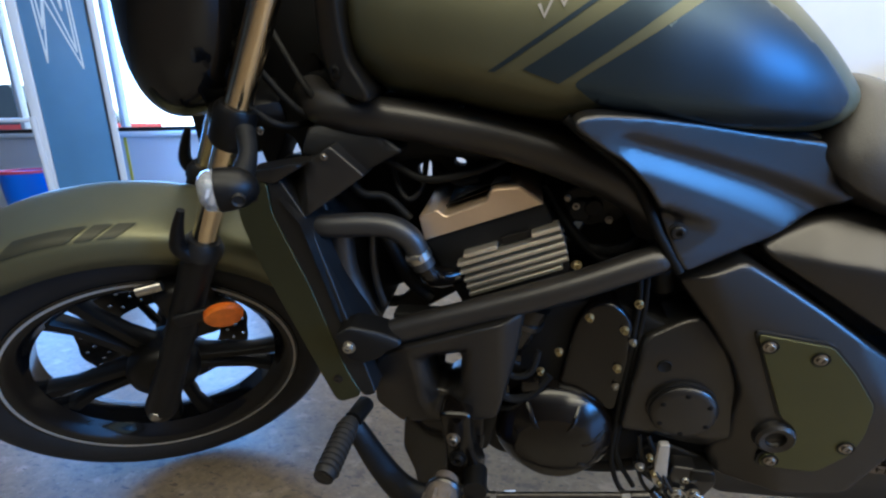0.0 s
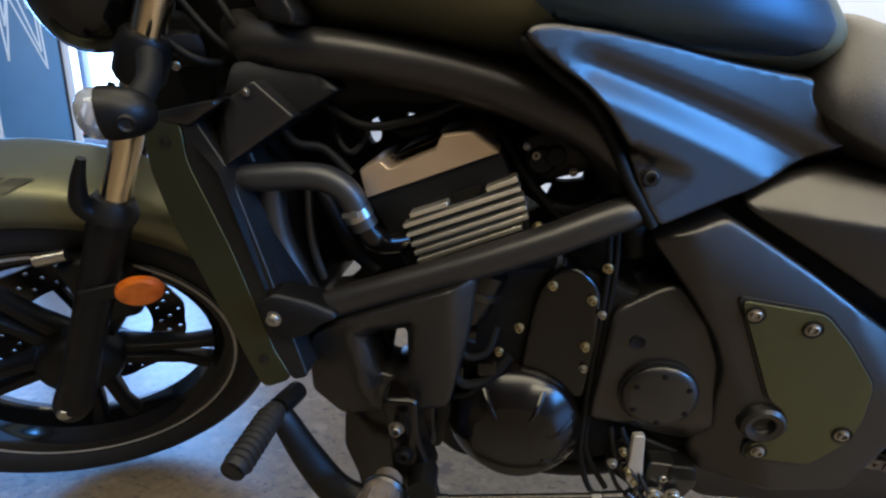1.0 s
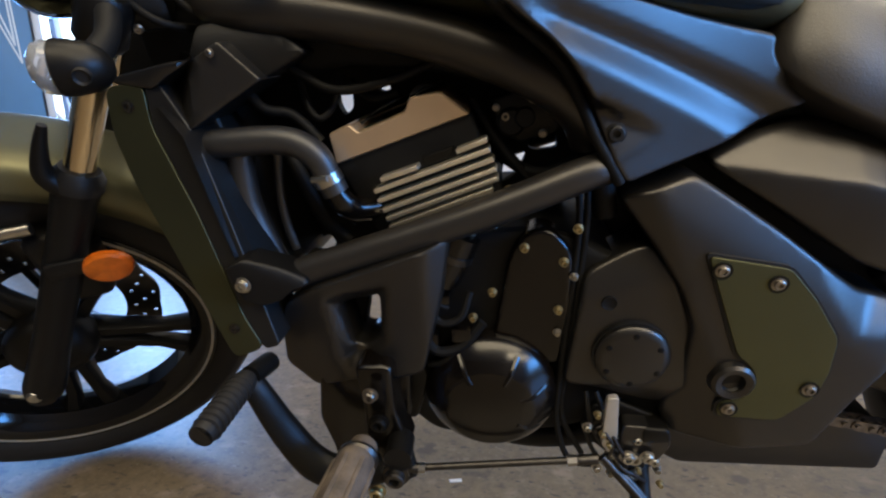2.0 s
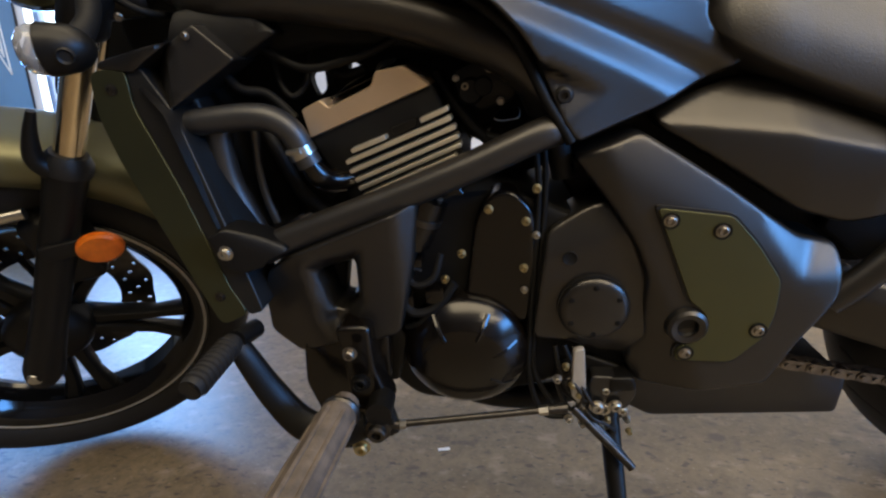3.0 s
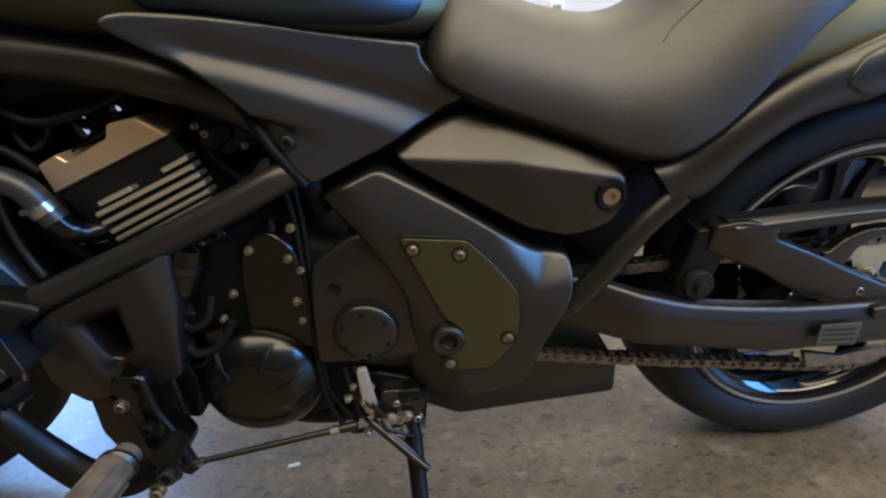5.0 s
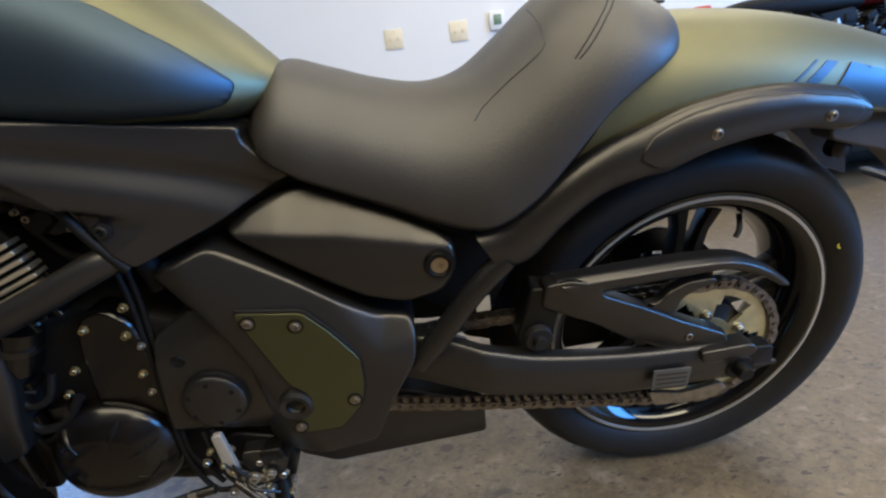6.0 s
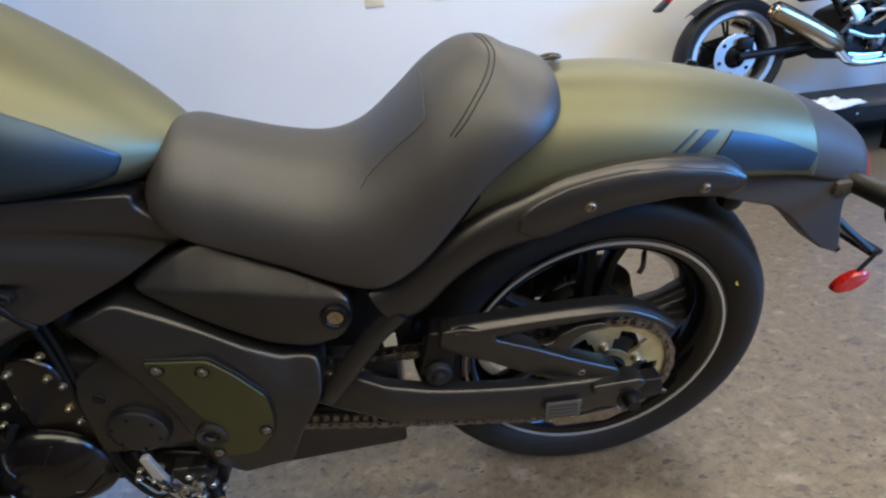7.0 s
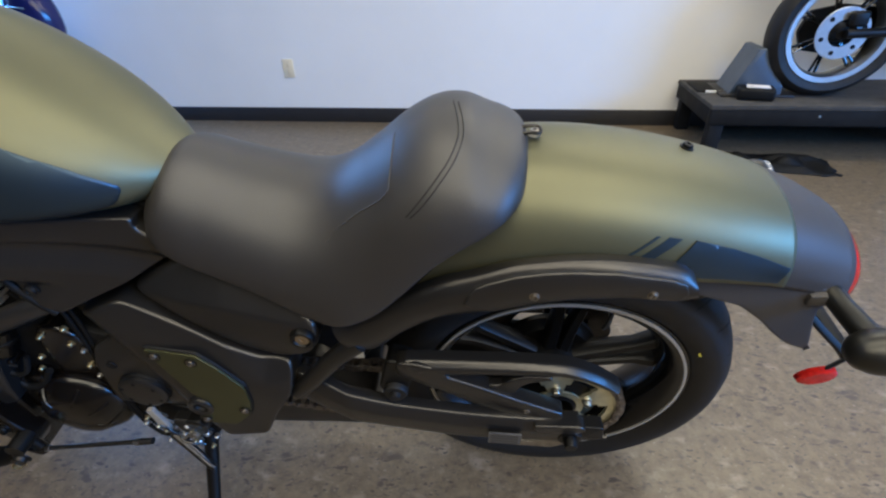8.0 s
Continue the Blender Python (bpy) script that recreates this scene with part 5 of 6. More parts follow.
for p, q in (((0.615, -0.202, 0.252), (0.640, -0.200, 0.249)), ((0.828, -0.186, 0.2655), (0.850, -0.184, 0.2675))):
    part("rod_end", tube([p, q], 0.0062, seg=10, sub=1), STEEL_DARK, rod)
for p, q in (((0.640, -0.200, 0.2492), (0.648, -0.1995, 0.2500)), ((0.815, -0.187, 0.2644), (0.826, -0.186, 0.2653))):
    part("rod_nut", tube([p, q], 0.0062, seg=6, sub=1), STEEL, rod)
part("link_arm", tube([(0.612, -0.20, 0.258), (0.630, -0.198, 0.240), (0.622, -0.196, 0.290)], 0.009, seg=10), BLACK, lever)

# side stand and its bracket
stand = part("side_stand", tube([(0.912, -0.120, 0.235), (0.915, -0.150, 0.19), (0.918, -0.205, 0.12), (0.921, -0.250, 0.064)], [0.015, 0.0135, 0.012, 0.011], seg=14), BLACK, bike, "black side stand leg")
part("stand_foot", panel([(0.885, 0.062), (0.965, 0.062), (0.970, 0.050), (0.885, 0.050)], -0.275, 0.05, 0.003, 0.004, 0.05), BLACK, stand)
mount = part("stand_mount", panel([(0.845, 0.30), (0.875, 0.312), (0.93, 0.290), (0.945, 0.262), (0.935, 0.205), (0.905, 0.195), (0.878, 0.222), (0.84, 0.255)], -0.135, 0.06, 0.005, 0.010, 0.05), BLACK, bike, "black side stand bracket with switch")
part("stand_switch", panel([(0.884, 0.262), (0.916, 0.266), (0.918, 0.222), (0.886, 0.218)], -0.152, 0.02, 0.003, 0.006, 0.05), PLASTIC, mount)
for x, y, z, r, m in ((0.901, -0.153, 0.243, 0.0088, STEEL), (0.902, -0.150, 0.270, 0.005, STEEL), (0.868, -0.150, 0.300, 0.006, STEEL), (0.856, -0.150, 0.285, 0.007, STEEL_DARK), (0.905, -0.152, 0.214, 0.005, STEEL), (0.876, -0.150, 0.212, 0.004, STEEL), (0.872, -0.152, 0.245, 0.005, STEEL), (0.926, -0.148, 0.236, 0.006, STEEL), (0.935, -0.142, 0.215, 0.004, STEEL), (0.868, -0.150, 0.262, 0.004, STEEL)):
    bolt(x, y, z, r, 0.008, mount, m)
part("stand_lug", panel([(0.858, 0.338), (0.871, 0.340), (0.876, 0.275), (0.868, 0.255), (0.858, 0.268)], -0.163, 0.006, 0.0015, 0.004, 0.05), material("worn_aluminium", (0.50, 0.47, 0.42), 0.5, 0.5, vary=0.2, scale=40), mount, "bright worn aluminium lug")
part("bracket_cover", panel([(0.905, 0.292), (0.935, 0.292), (0.94, 0.272), (0.905, 0.268)], -0.158, 0.03, 0.004, 0.006, 0.05), BLACK, mount)
part("bracket_casting", panel([(0.8799, 0.2741), (0.8837, 0.293), (0.9347, 0.2912), (0.9411, 0.2663), (0.9295, 0.2401), (0.8895, 0.2428)], -0.156, 0.02, 0.003, 0.006, 0.05), GREY, mount)
for (x, z), r in zip([(0.8496, 0.3132), (0.8398, 0.2937), (0.8584, 0.2842), (0.8912, 0.2493), (0.9136, 0.2517), (0.8967, 0.2189), (0.8668, 0.269), (0.934, 0.2105), (0.8564, 0.2293), (0.881, 0.2291), (0.906, 0.2298)], [0.0035, 0.0045, 0.0035, 0.0075, 0.0065, 0.005, 0.0035, 0.0035, 0.0045, 0.003, 0.003]):
    bolt(x, -0.160, z, r, 0.007, mount, STEEL if r > 0.004 else BRASSY)
for pts in ([(0.852, -0.15, 0.31), (0.862, -0.162, 0.285), (0.872, -0.163, 0.268), (0.868, -0.16, 0.245)], [(0.86, -0.15, 0.30), (0.874, -0.164, 0.276), (0.884, -0.164, 0.256), (0.892, -0.16, 0.232)], [(0.872, -0.15, 0.25), (0.884, -0.166, 0.236), (0.90, -0.166, 0.226), (0.916, -0.16, 0.21)]):
    part("switch_wire", tube(pts, 0.0024, seg=8), STEEL_DARK, mount)
spring = bmesh.new()
for k in range(2):
    tube([(0.862 + 0.008 * k, -0.158, 0.244 - 0.006 * k), (0.893 + 0.01 * k, -0.172, 0.215 - 0.006 * k), (0.930 + 0.004 * k, -0.19, 0.182 - 0.006 * k)], 0.0058, seg=10, bm=spring)
part("stand_spring", spring, STEEL_DARK, mount)
for pts in ([(0.838, -0.14, 0.33), (0.846, -0.15, 0.29), (0.862, -0.155, 0.262), (0.88, -0.155, 0.25)], [(0.85, -0.14, 0.33), (0.862, -0.152, 0.30), (0.87, -0.155, 0.28), (0.882, -0.15, 0.268)], [(0.84, -0.14, 0.28), (0.85, -0.15, 0.25), (0.865, -0.155, 0.232)]):
    part("switch_wire", tube(pts, 0.003, seg=8), PLASTIC, mount)

# rear drive
SPK = material("zinc_sprocket", (0.62, 0.57, 0.36), 0.34, 0.75, vary=0.2, scale=50)


def sprocket():
    bm = bmesh.new()
    n, y0, y1 = 210, -0.108, -0.102
    def rad(k):
        return 0.108 + 0.004 * (1 if (k % 5) in (1, 2, 3) else 0)
    prof = [0.030, 0.047, 0.072, 0.088]
    rows = []
    for y in (y0, y1):
        rr = [[bm.verts.new((RC[0] + r * math.cos(math.tau * k / n), y, RC[2] + r * math.sin(math.tau * k / n))) for k in range(n)] for r in prof]
        rr.append([bm.verts.new((RC[0] + rad(k) * math.cos(math.tau * k / n), y, RC[2] + rad(k) * math.sin(math.tau * k / n))) for k in range(n)])
        rows.append(rr)
    for i in range(4):
        for k in range(n):
            j = (k + 1) % n
            gone = i in (1, 2) and 0.20 < ((k / n * 5 - 0.33) % 1.0) < (0.80 if i == 1 else 0.76)
            if gone and i == 2:
                gone = 0.26 < ((k / n * 5 - 0.33) % 1.0) < 0.74
            if gone:
                continue
            for s in (0, 1):
                q = rows[s]
                bm.faces.new((q[i][k], q[i][j], q[i + 1][j], q[i + 1][k]))
    rim = [e for e in bm.edges if len(e.link_faces) == 1 and all(abs(v.co.y - y0) < 1e-6 for v in e.verts)]
    key = {(round(v.co.x, 6), round(v.co.z, 6)): v for v in bm.verts if abs(v.co.y - y1) < 1e-6}
    for e in rim:
        a, b = e.verts
        bm.faces.new((a, b, key[(round(b.co.x, 6), round(b.co.z, 6))], key[(round(a.co.x, 6), round(a.co.z, 6))]))
    bmesh.ops.delete(bm, geom=[v for v in bm.verts if not v.link_faces], context="VERTS")
    ob = part("rear_sprocket", bm, SPK, rear, "zinc plated rear sprocket with five arms")
    for k in range(5):
        w = math.tau * (k + 0.33) / 5
        bolt(RC[0] + 0.055 * math.cos(w), -0.108, RC[2] + 0.055 * math.sin(w), 0.0065, 0.010, ob)
    part("sprocket_carrier", lathe([(0.012, -0.075), (0.030, -0.112), (0.036, -0.108), (0.07, -0.098), (0.075, -0.07)], RC, seg=32, closed=False), BLACK, ob)
    return ob


sprocket()


def chain():
    """Roller chain links along the run round both sprockets, joined."""
    bm = bmesh.new()
    c2, r2, c1, r1 = Vector((1.575, 0.312)), 0.1085, Vector((0.905, 0.372)), 0.040
    path = []
    for k in range(41):
        w = radians(96 - 180 * k / 40)
        path.append(c2 + Vector((math.cos(w), math.sin(w))) * r2)
    for k in range(1, 40):
        p = Vector((1.564, 0.2045)).lerp(Vector((0.90, 0.333)), k / 40)
        path.append(p + Vector((0, -0.006 * math.sin(math.pi * k / 40))))
    for k in range(13):
        w = radians(-98 - 164 * k / 12)
        path.append(c1 + Vector((math.cos(w), math.sin(w))) * r1)
    for k in range(1, 40):
        path.append(Vector((0.910, 0.412)).lerp(Vector((1.564, 0.420)), k / 40))
    seg = [0.0]
    for a, b in zip(path, path[1:] + path[:1]):
        seg.append(seg[-1] + (b - a).length)
    total = seg[-1]
    count = int(total / 0.01588)
    pos = []
    for i in range(count):
        s = i * total / count
        j = int(np.searchsorted(seg, s, "right")) - 1
        a, b = path[j % len(path)], path[(j + 1) % len(path)]
        pos.append(a.lerp(b, (s - seg[j]) / max(seg[j + 1] - seg[j], 1e-9)))
    for i in range(count):
        a, b = pos[i], pos[(i + 1) % count]
        d = (b - a).normalized()
        n = Vector((-d.y, d.x))
        off = 0.0085 if i % 2 else 0.0065
        mid = (a + b) / 2
        for sgn in (-1, 1):
            outl = []
            for e, cc in ((a, -1), (b, 1)):
                for ang in (90, 45, 0, -45, -90):
                    w = radians(ang)
                    outl.append(e + (d * math.cos(w) * cc + n * math.sin(w) * cc) * 0.0072)
            ya = -0.105 + sgn * off
            f0 = [bm.verts.new((p.x, ya, p.y)) for p in outl]
            f1 = [bm.verts.new((p.x, ya + 0.0016, p.y)) for p in outl]
            bm.faces.new(f0)
            bm.faces.new(f1)
            m = len(outl)
            for k in range(m):
                bm.faces.new((f0[k], f0[(k + 1) % m], f1[(k + 1) % m], f1[k]))
        ring = []
        for y in (-0.116, -0.094):
            ring.append([bm.verts.new((a.x + 0.0036 * math.cos(math.tau * k / 6), y, a.y + 0.0036 * math.sin(math.tau * k / 6))) for k in range(6)])
        for k in range(6):
            bm.faces.new((ring[0][k], ring[0][(k + 1) % 6], ring[1][(k + 1) % 6], ring[1][k]))
        bm.faces.new(ring[0])
    return tagged(part("drive_chain", bm, CHAIN, bike, "oiled steel roller drive chain"), kind="stuff")


chain()
# axle, adjuster and labels on the swing arm
LABEL = material("printed_label", (0.085, 0.080, 0.074), 0.45, 0.0, vary=0.2, scale=40)
part("warning_label", panel([(1.458, 0.340), (1.512, 0.337), (1.510, 0.303), (1.457, 0.306)], -0.1756, 0.002, 0.0004, 0.002, 0.05), LABEL, swing, "pale printed label")
for k in range(4):
    part("label_bar", panel([(1.462, 0.334 - 0.008 * k), (1.506, 0.331 - 0.008 * k), (1.506, 0.328 - 0.008 * k), (1.462, 0.331 - 0.008 * k)], -0.1764, 0.001, 0.0002, 0, 0.05), GREY, swing)
part("axle_nut", lathe([(0, 0.030), (0.010, 0.030), (0.012, 0.022), (0.012, 0.014), (0.019, 0.014), (0.021, 0.010), (0.021, -0.02), (0, -0.02)], (1.592, -0.152, 0.312), (0, -1, 0), seg=24, closed=False), BLACK, swing)
part("adjuster_block", panel([(1.545, 0.338), (1.645, 0.336), (1.650, 0.300), (1.60, 0.286), (1.545, 0.292)], -0.158, 0.02, 0.003, 0.006, 0.05), BLACK, swing)
part("chain_adjuster", panel([(1.471, 0.2736), (1.523, 0.260), (1.584, 0.2694), (1.5967, 0.2560), (1.5705, 0.2400), (1.483, 0.2440)], -0.148, 0.006, 0.0015, 0.006, 0.05), NUT, swing, "zinc plated chain adjuster plate")
part("adjuster_screw", tube([(1.62, -0.155, 0.305), (1.655, -0.155, 0.303)], 0.004, seg=8, sub=1), STEEL_DARK, swing)
part("end_cap", panel([(1.53, 0.350), (1.606, 0.352), (1.616, 0.340), (1.60, 0.328), (1.535, 0.330)], -0.1665, 0.02, 0.003, 0.008, 0.02), GREY, swing)
part("valve_stem", tube([(1.655, -0.03, 0.485), (1.648, -0.045, 0.468), (1.64, -0.05, 0.458)], 0.004, seg=8), RUBBER, rear)
DOT = material("yellow_paint_dot", (0.70, 0.60, 0.05), 0.5)
part("paint_dot", lathe([(0.0035, -0.0008), (0.006, -0.0008), (0.006, 0.004), (0.0035, 0.004)], (1.796, -0.0735, 0.431), seg=20), DOT, rear)
part("rear_caliper", box(1.44, 1.50, 0.045, 0.09, 0.36, 0.44, 0.012, seg=3), BLACK, bike, "black rear brake caliper")
part("shock_absorber", tube([(1.15, 0.06, 0.47), (1.35, 0.06, 0.44)], 0.028, seg=18, sub=1), BLACK, bike, "black rear shock absorber")
# added block that keeps the gap behind the swing arm dark
part("dark_gap_block", panel([(1.20, 0.42), (1.32, 0.43), (1.42, 0.33), (1.49, 0.315), (1.50, 0.225), (1.40, 0.225), (1.22, 0.29)], 0.03, 0.05, 0.006, 0.014, 0.06), DEEP, bike, "dark block filling the gap behind the swing arm")
part("pivot_casting", panel([(1.08, 0.52), (1.20, 0.50), (1.275, 0.52), (1.285, 0.455), (1.268, 0.400), (1.17, 0.395), (1.08, 0.41)], -0.055, 0.11, 0.006, 0.012, 0.06), DEEP, bike, "black casting round the swing arm pivot")
part("inner_mudguard", panel([(1.20, 0.56), (1.30, 0.60), (1.36, 0.58), (1.29, 0.48), (1.245, 0.40), (1.20, 0.42), (1.15, 0.46)], -0.085, 0.17, 0.006, 0.01, 0.06), DEEP, bike, "black inner mudguard")
# swing arm tag seen through the gap
part("white_tag", panel([(1.232, 0.452), (1.252, 0.452), (1.252, 0.428), (1.232, 0.428)], -0.10, 0.002, 0.0004, 0, 0.05), material("white_tag", (0.75, 0.74, 0.70), 0.6), swing)

# fender strut cap, set into the strut's face with a thin gap round it
def strut_face(x, z):
    zu, zl = (float(np.interp(x, [p[0] for p in row], [p[1] for p in row])) for row in (SU, SL))
    share = min(max((zu - z) / (zu - zl), 0.0), 1.0)
    return strut_y(x, z) + float(np.interp(share, [p[0] for p in ROUNDED[1:-1]], [p[1] for p in ROUNDED[1:-1]]))


CAP = [(1.4206, 0.6360), (1.4260, 0.6480), (1.4351, 0.6595), (1.4491, 0.6665), (1.4805, 0.6780), (1.5119, 0.6842), (1.5498, 0.6880), (1.6015, 0.6866), (1.6624, 0.6752), (1.680, 0.6690), (1.684, 0.6560), (1.676, 0.6420), (1.6103, 0.6475), (1.5568, 0.6446), (1.5171, 0.6379), (1.4873, 0.6295), (1.4560, 0.6205), (1.4400, 0.6245)]
centre = (1.55, 0.657)
part("cap_gap", panel([(x + 0.0016 * (1 if x > centre[0] else -1) * (abs(x - centre[0]) > 0.11), z + (0.0016 if z > 0.636 + 0.10 * min(x - 1.42, 0.1) else -0.0016)) for x, z in CAP], lambda x, z: strut_face(x, z) - 0.0005, 0.004, 0.0004, 0.004, 0.008), PLASTIC, strut_arm, "thin dark gap", sharp=60)
part("strut_cap", panel(CAP, lambda x, z: strut_face(x, z) - 0.0022, 0.006, 0.0012, 0.004, 0.008), GREY, strut_arm, sharp=60)
for x, z in ((1.5055, 0.6550), (1.6420, 0.6570)):
    bolt(x, strut_face(x, z) - 0.0018, z, 0.0050, 0.004, strut_arm, NUT)

# seat seams and rear strap
THREAD = material("dark_stitching", (0.012, 0.011, 0.010), 0.6)
WELT = material("seat_seam_welt", (0.040, 0.037, 0.034), 0.5)


def on_seat(p):
    """The nearest place on the seat's upper skin, seen from the middle of its section."""
    w, zb, zm, zt = curve_at(SEAT, p[0])
    u, v = abs(p[1]) / w, max(p[2] - zm, 0.0) / (zt - zm)
    k = (u ** SEAT_E + v ** SEAT_E) ** (-1 / SEAT_E)
    return (p[0], p[1] * k, zm + (p[2] - zm) * k)


def seam(name, pts, r, mat):
    path = smooth_path([on_seat(p) for p in pts], 6)
    return part(name, tube([on_seat(p) for p in path], r, seg=8, sub=1), mat, seat)


seam("seam", [(1.4054, 0.0035, 0.8192), (1.4139, -0.0511, 0.8144), (1.4049, -0.0902, 0.8048), (1.3874, -0.1158, 0.7887), (1.3686, -0.1293, 0.7681), (1.3553, -0.1344, 0.7538)], 0.0010, THREAD)
seam("seam", [(1.4116, 0.0026, 0.8181), (1.4198, -0.0515, 0.8132), (1.4106, -0.0923, 0.8033), (1.3931, -0.1187, 0.7871), (1.3745, -0.1326, 0.7668), (1.3599, -0.137, 0.7527)], 0.0010, THREAD)
seam("piping", [(1.246, -0.1188, 0.7025), (1.2603, -0.1075, 0.7159), (1.2914, -0.1024, 0.7385), (1.3278, -0.1029, 0.764), (1.3329, -0.0828, 0.7777), (1.3336, -0.0487, 0.7873), (1.3331, -0.0197, 0.79)], 0.0011, WELT)

part("rear_strap", tube([(1.482, -0.009, 0.785), (1.50, -0.009, 0.789), (1.512, -0.007, 0.788), (1.512, 0.007, 0.788), (1.50, 0.009, 0.789), (1.482, 0.009, 0.785)], 0.0022, seg=8), STEEL_DARK, seat, "small wire seat latch")
bolt(1.506, 0.0, 0.781, 0.006, 0.008, seat, axis=(0, 0, 1))

# tail: lamp, skirt, signals, plate bracket and reflector
def lamp_ring(x, k):
    s = fender_sections(x)
    zb = s[0][2]
    return [(p[0], p[1] * k, zb + (p[2] - zb) * k) for p in s]


part("tail_lamp", loft([lamp_ring(1.908, 0.93), lamp_ring(1.921, 0.945), lamp_ring(1.936, 0.92), lamp_ring(1.946, 0.84), lamp_ring(1.953, 0.68), lamp_ring(1.957, 0.36)]), RED, bike, "red tail lamp lens", sharp=60)
for s in (-1, 1):
    part("tail_skirt", panel([(1.700, 0.648), (1.700, 0.610), (1.7305, 0.6006), (1.784, 0.585), (1.822, 0.555), (1.850, 0.526), (1.880, 0.500), (1.918, 0.483), (1.910, 0.510), (1.894, 0.555), (1.888, 0.582), (1.912, 0.592), (1.918, 0.604), (1.880, 0.614), (1.82, 0.630), (1.76, 0.642)], lambda x, z: -0.106 + 0.06 * max(0, x - 1.80) + 0.10 * max(0, z - 0.58), 0.03, 0.003, 0.010, 0.02, turn=Matrix.Diagonal((1, -s, 1, 1))), TAIL_GREY, tail, "graphite tail skirt with a pointed lower tip", sharp=50)
part("fender_lug", lathe([(0, 0.008), (0.007, 0.008), (0.014, 0.004), (0.015, -0.01), (0, -0.01)], (1.735, -0.085, 0.592), (0, -1, 0), seg=24, closed=False), BLACK, rear_fender)
SMOKE = material("dark_satin_metal", (0.055, 0.054, 0.050), 0.36, 0.85, vary=0.1, scale=30)
for s in (-1, 1):
    at = (1.909, 0.183 * s, 0.600)
    sig = part("rear_turn_signal", lathe([(0, 0.040), (0.012, 0.038), (0.020, 0.031), (0.026, 0.017), (0.028, 0.0), (0.0265, -0.011), (0.022, -0.016), (0, -0.016)], at, (-1, 0, -0.05), seg=32, closed=False), SMOKE, bike, "dark metal rear turn signal")
    part("lens", lathe([(0.025, 0.011), (0.0245, 0.019), (0.017, 0.026), (0, 0.028)], at, (1, 0, 0.05), seg=32, closed=False), RED if s < 0 else CLEAR, sig)
    part("stem", tube([(1.894, 0.085 * s, 0.602), (1.898, 0.115 * s, 0.601), (1.905, 0.165 * s, 0.600)], [0.0145, 0.0135, 0.0155], seg=16), SMOKE, sig)
    part("stem_base", box(1.862, 1.914, min(0.070 * s, 0.108 * s), max(0.070 * s, 0.108 * s), 0.588, 0.609, 0.007), TAIL_GREY, sig)
plate_arm = part("plate_bracket", tube([(1.885, -0.07, 0.560), (1.925, -0.085, 0.520), (1.975, -0.10, 0.475)], 0.0065, seg=8, flat=0.7), BLACK, bike, "black rear reflector bracket")
part("plate_bracket_bar", box(1.965, 1.985, -0.105, 0.09, 0.472, 0.482, 0.003), BLACK, plate_arm)
part("reflector_arm", tube([(1.983, -0.10, 0.480), (1.968, -0.10, 0.452), (1.958, -0.10, 0.438)], 0.008, seg=8, flat=0.4), BLACK, plate_arm)
part("rear_reflector", lathe([(0, -0.007), (0.030, -0.007), (0.036, -0.004), (0.037, 0.004), (0, 0.004)], (0, 0, 0), seg=40, closed=False, turn=Matrix.Translation((1.953, -0.103, 0.428)) @ Matrix.Rotation(radians(-24), 4, "Y") @ Matrix.Diagonal((0.76, 1, 0.46, 1))), RED, plate_arm, "oval red side reflector")
bolt(1.705, 0.02, 0.7505, 0.007, 0.006, rear_fender, BLACK, axis=(0.25, 0.0, 0.95))

# front fender films follow the arc of the fender
def arc_film(a0, a1, u0, u1, slant):
    bm = bmesh.new()
    rows = []
    for i in range(7):
        u = u0 + (u1 - u0) * i / 6
        y = 0.083 * math.copysign(1 - (1 - abs(u)) ** 2.2, u)
        r = 0.352 - 0.052 * abs(u) ** 3.2 + 0.0012
        row = []
        for k in range(9):
            a = radians(a0 + (a1 - a0) * k / 8 + slant * (u - u0))
            row.append(bm.verts.new((r * math.cos(a), y - 0.001, FC[2] + r * math.sin(a))))
        rows.append(row)
    for p, q in zip(rows, rows[1:]):
        for k in range(8):
            bm.faces.new((p[k], p[k + 1], q[k + 1], q[k]))
    bm.transform(STEER)
    return bm


for a0, a1 in ((77.5, 81.0), (82.0, 85.5), (86.8, 101.0)):
    part("stripe_film", arc_film(a0, a1, -0.62, -0.36, -16), DARK_FILM, fender)

# slanted tread grooves of the rear tyre
for k in range(26):
    a0 = math.tau * k / 26
    strip = []
    for i in range(8):
        y = -0.012 - 0.058 * i / 7
        r = float(np.interp(-y / 0.078, [0, 0.18, 0.44, 0.74, 0.94], [0.312, 0.311, 0.306, 0.296, 0.282])) + 0.0004
        a = a0 + 0.16 * (i / 7) ** 1.3
        w = 0.0105 * (1 - 0.5 * i / 7)
        strip.append([(RC[0] + (r + dr) * math.cos(a + da), y, RC[2] + (r + dr) * math.sin(a + da)) for da, dr in ((-w, -0.002), (-w, 0.0), (w, 0.0), (w, -0.002))])
    part("tread_groove", loft(strip), DEEP, rear)

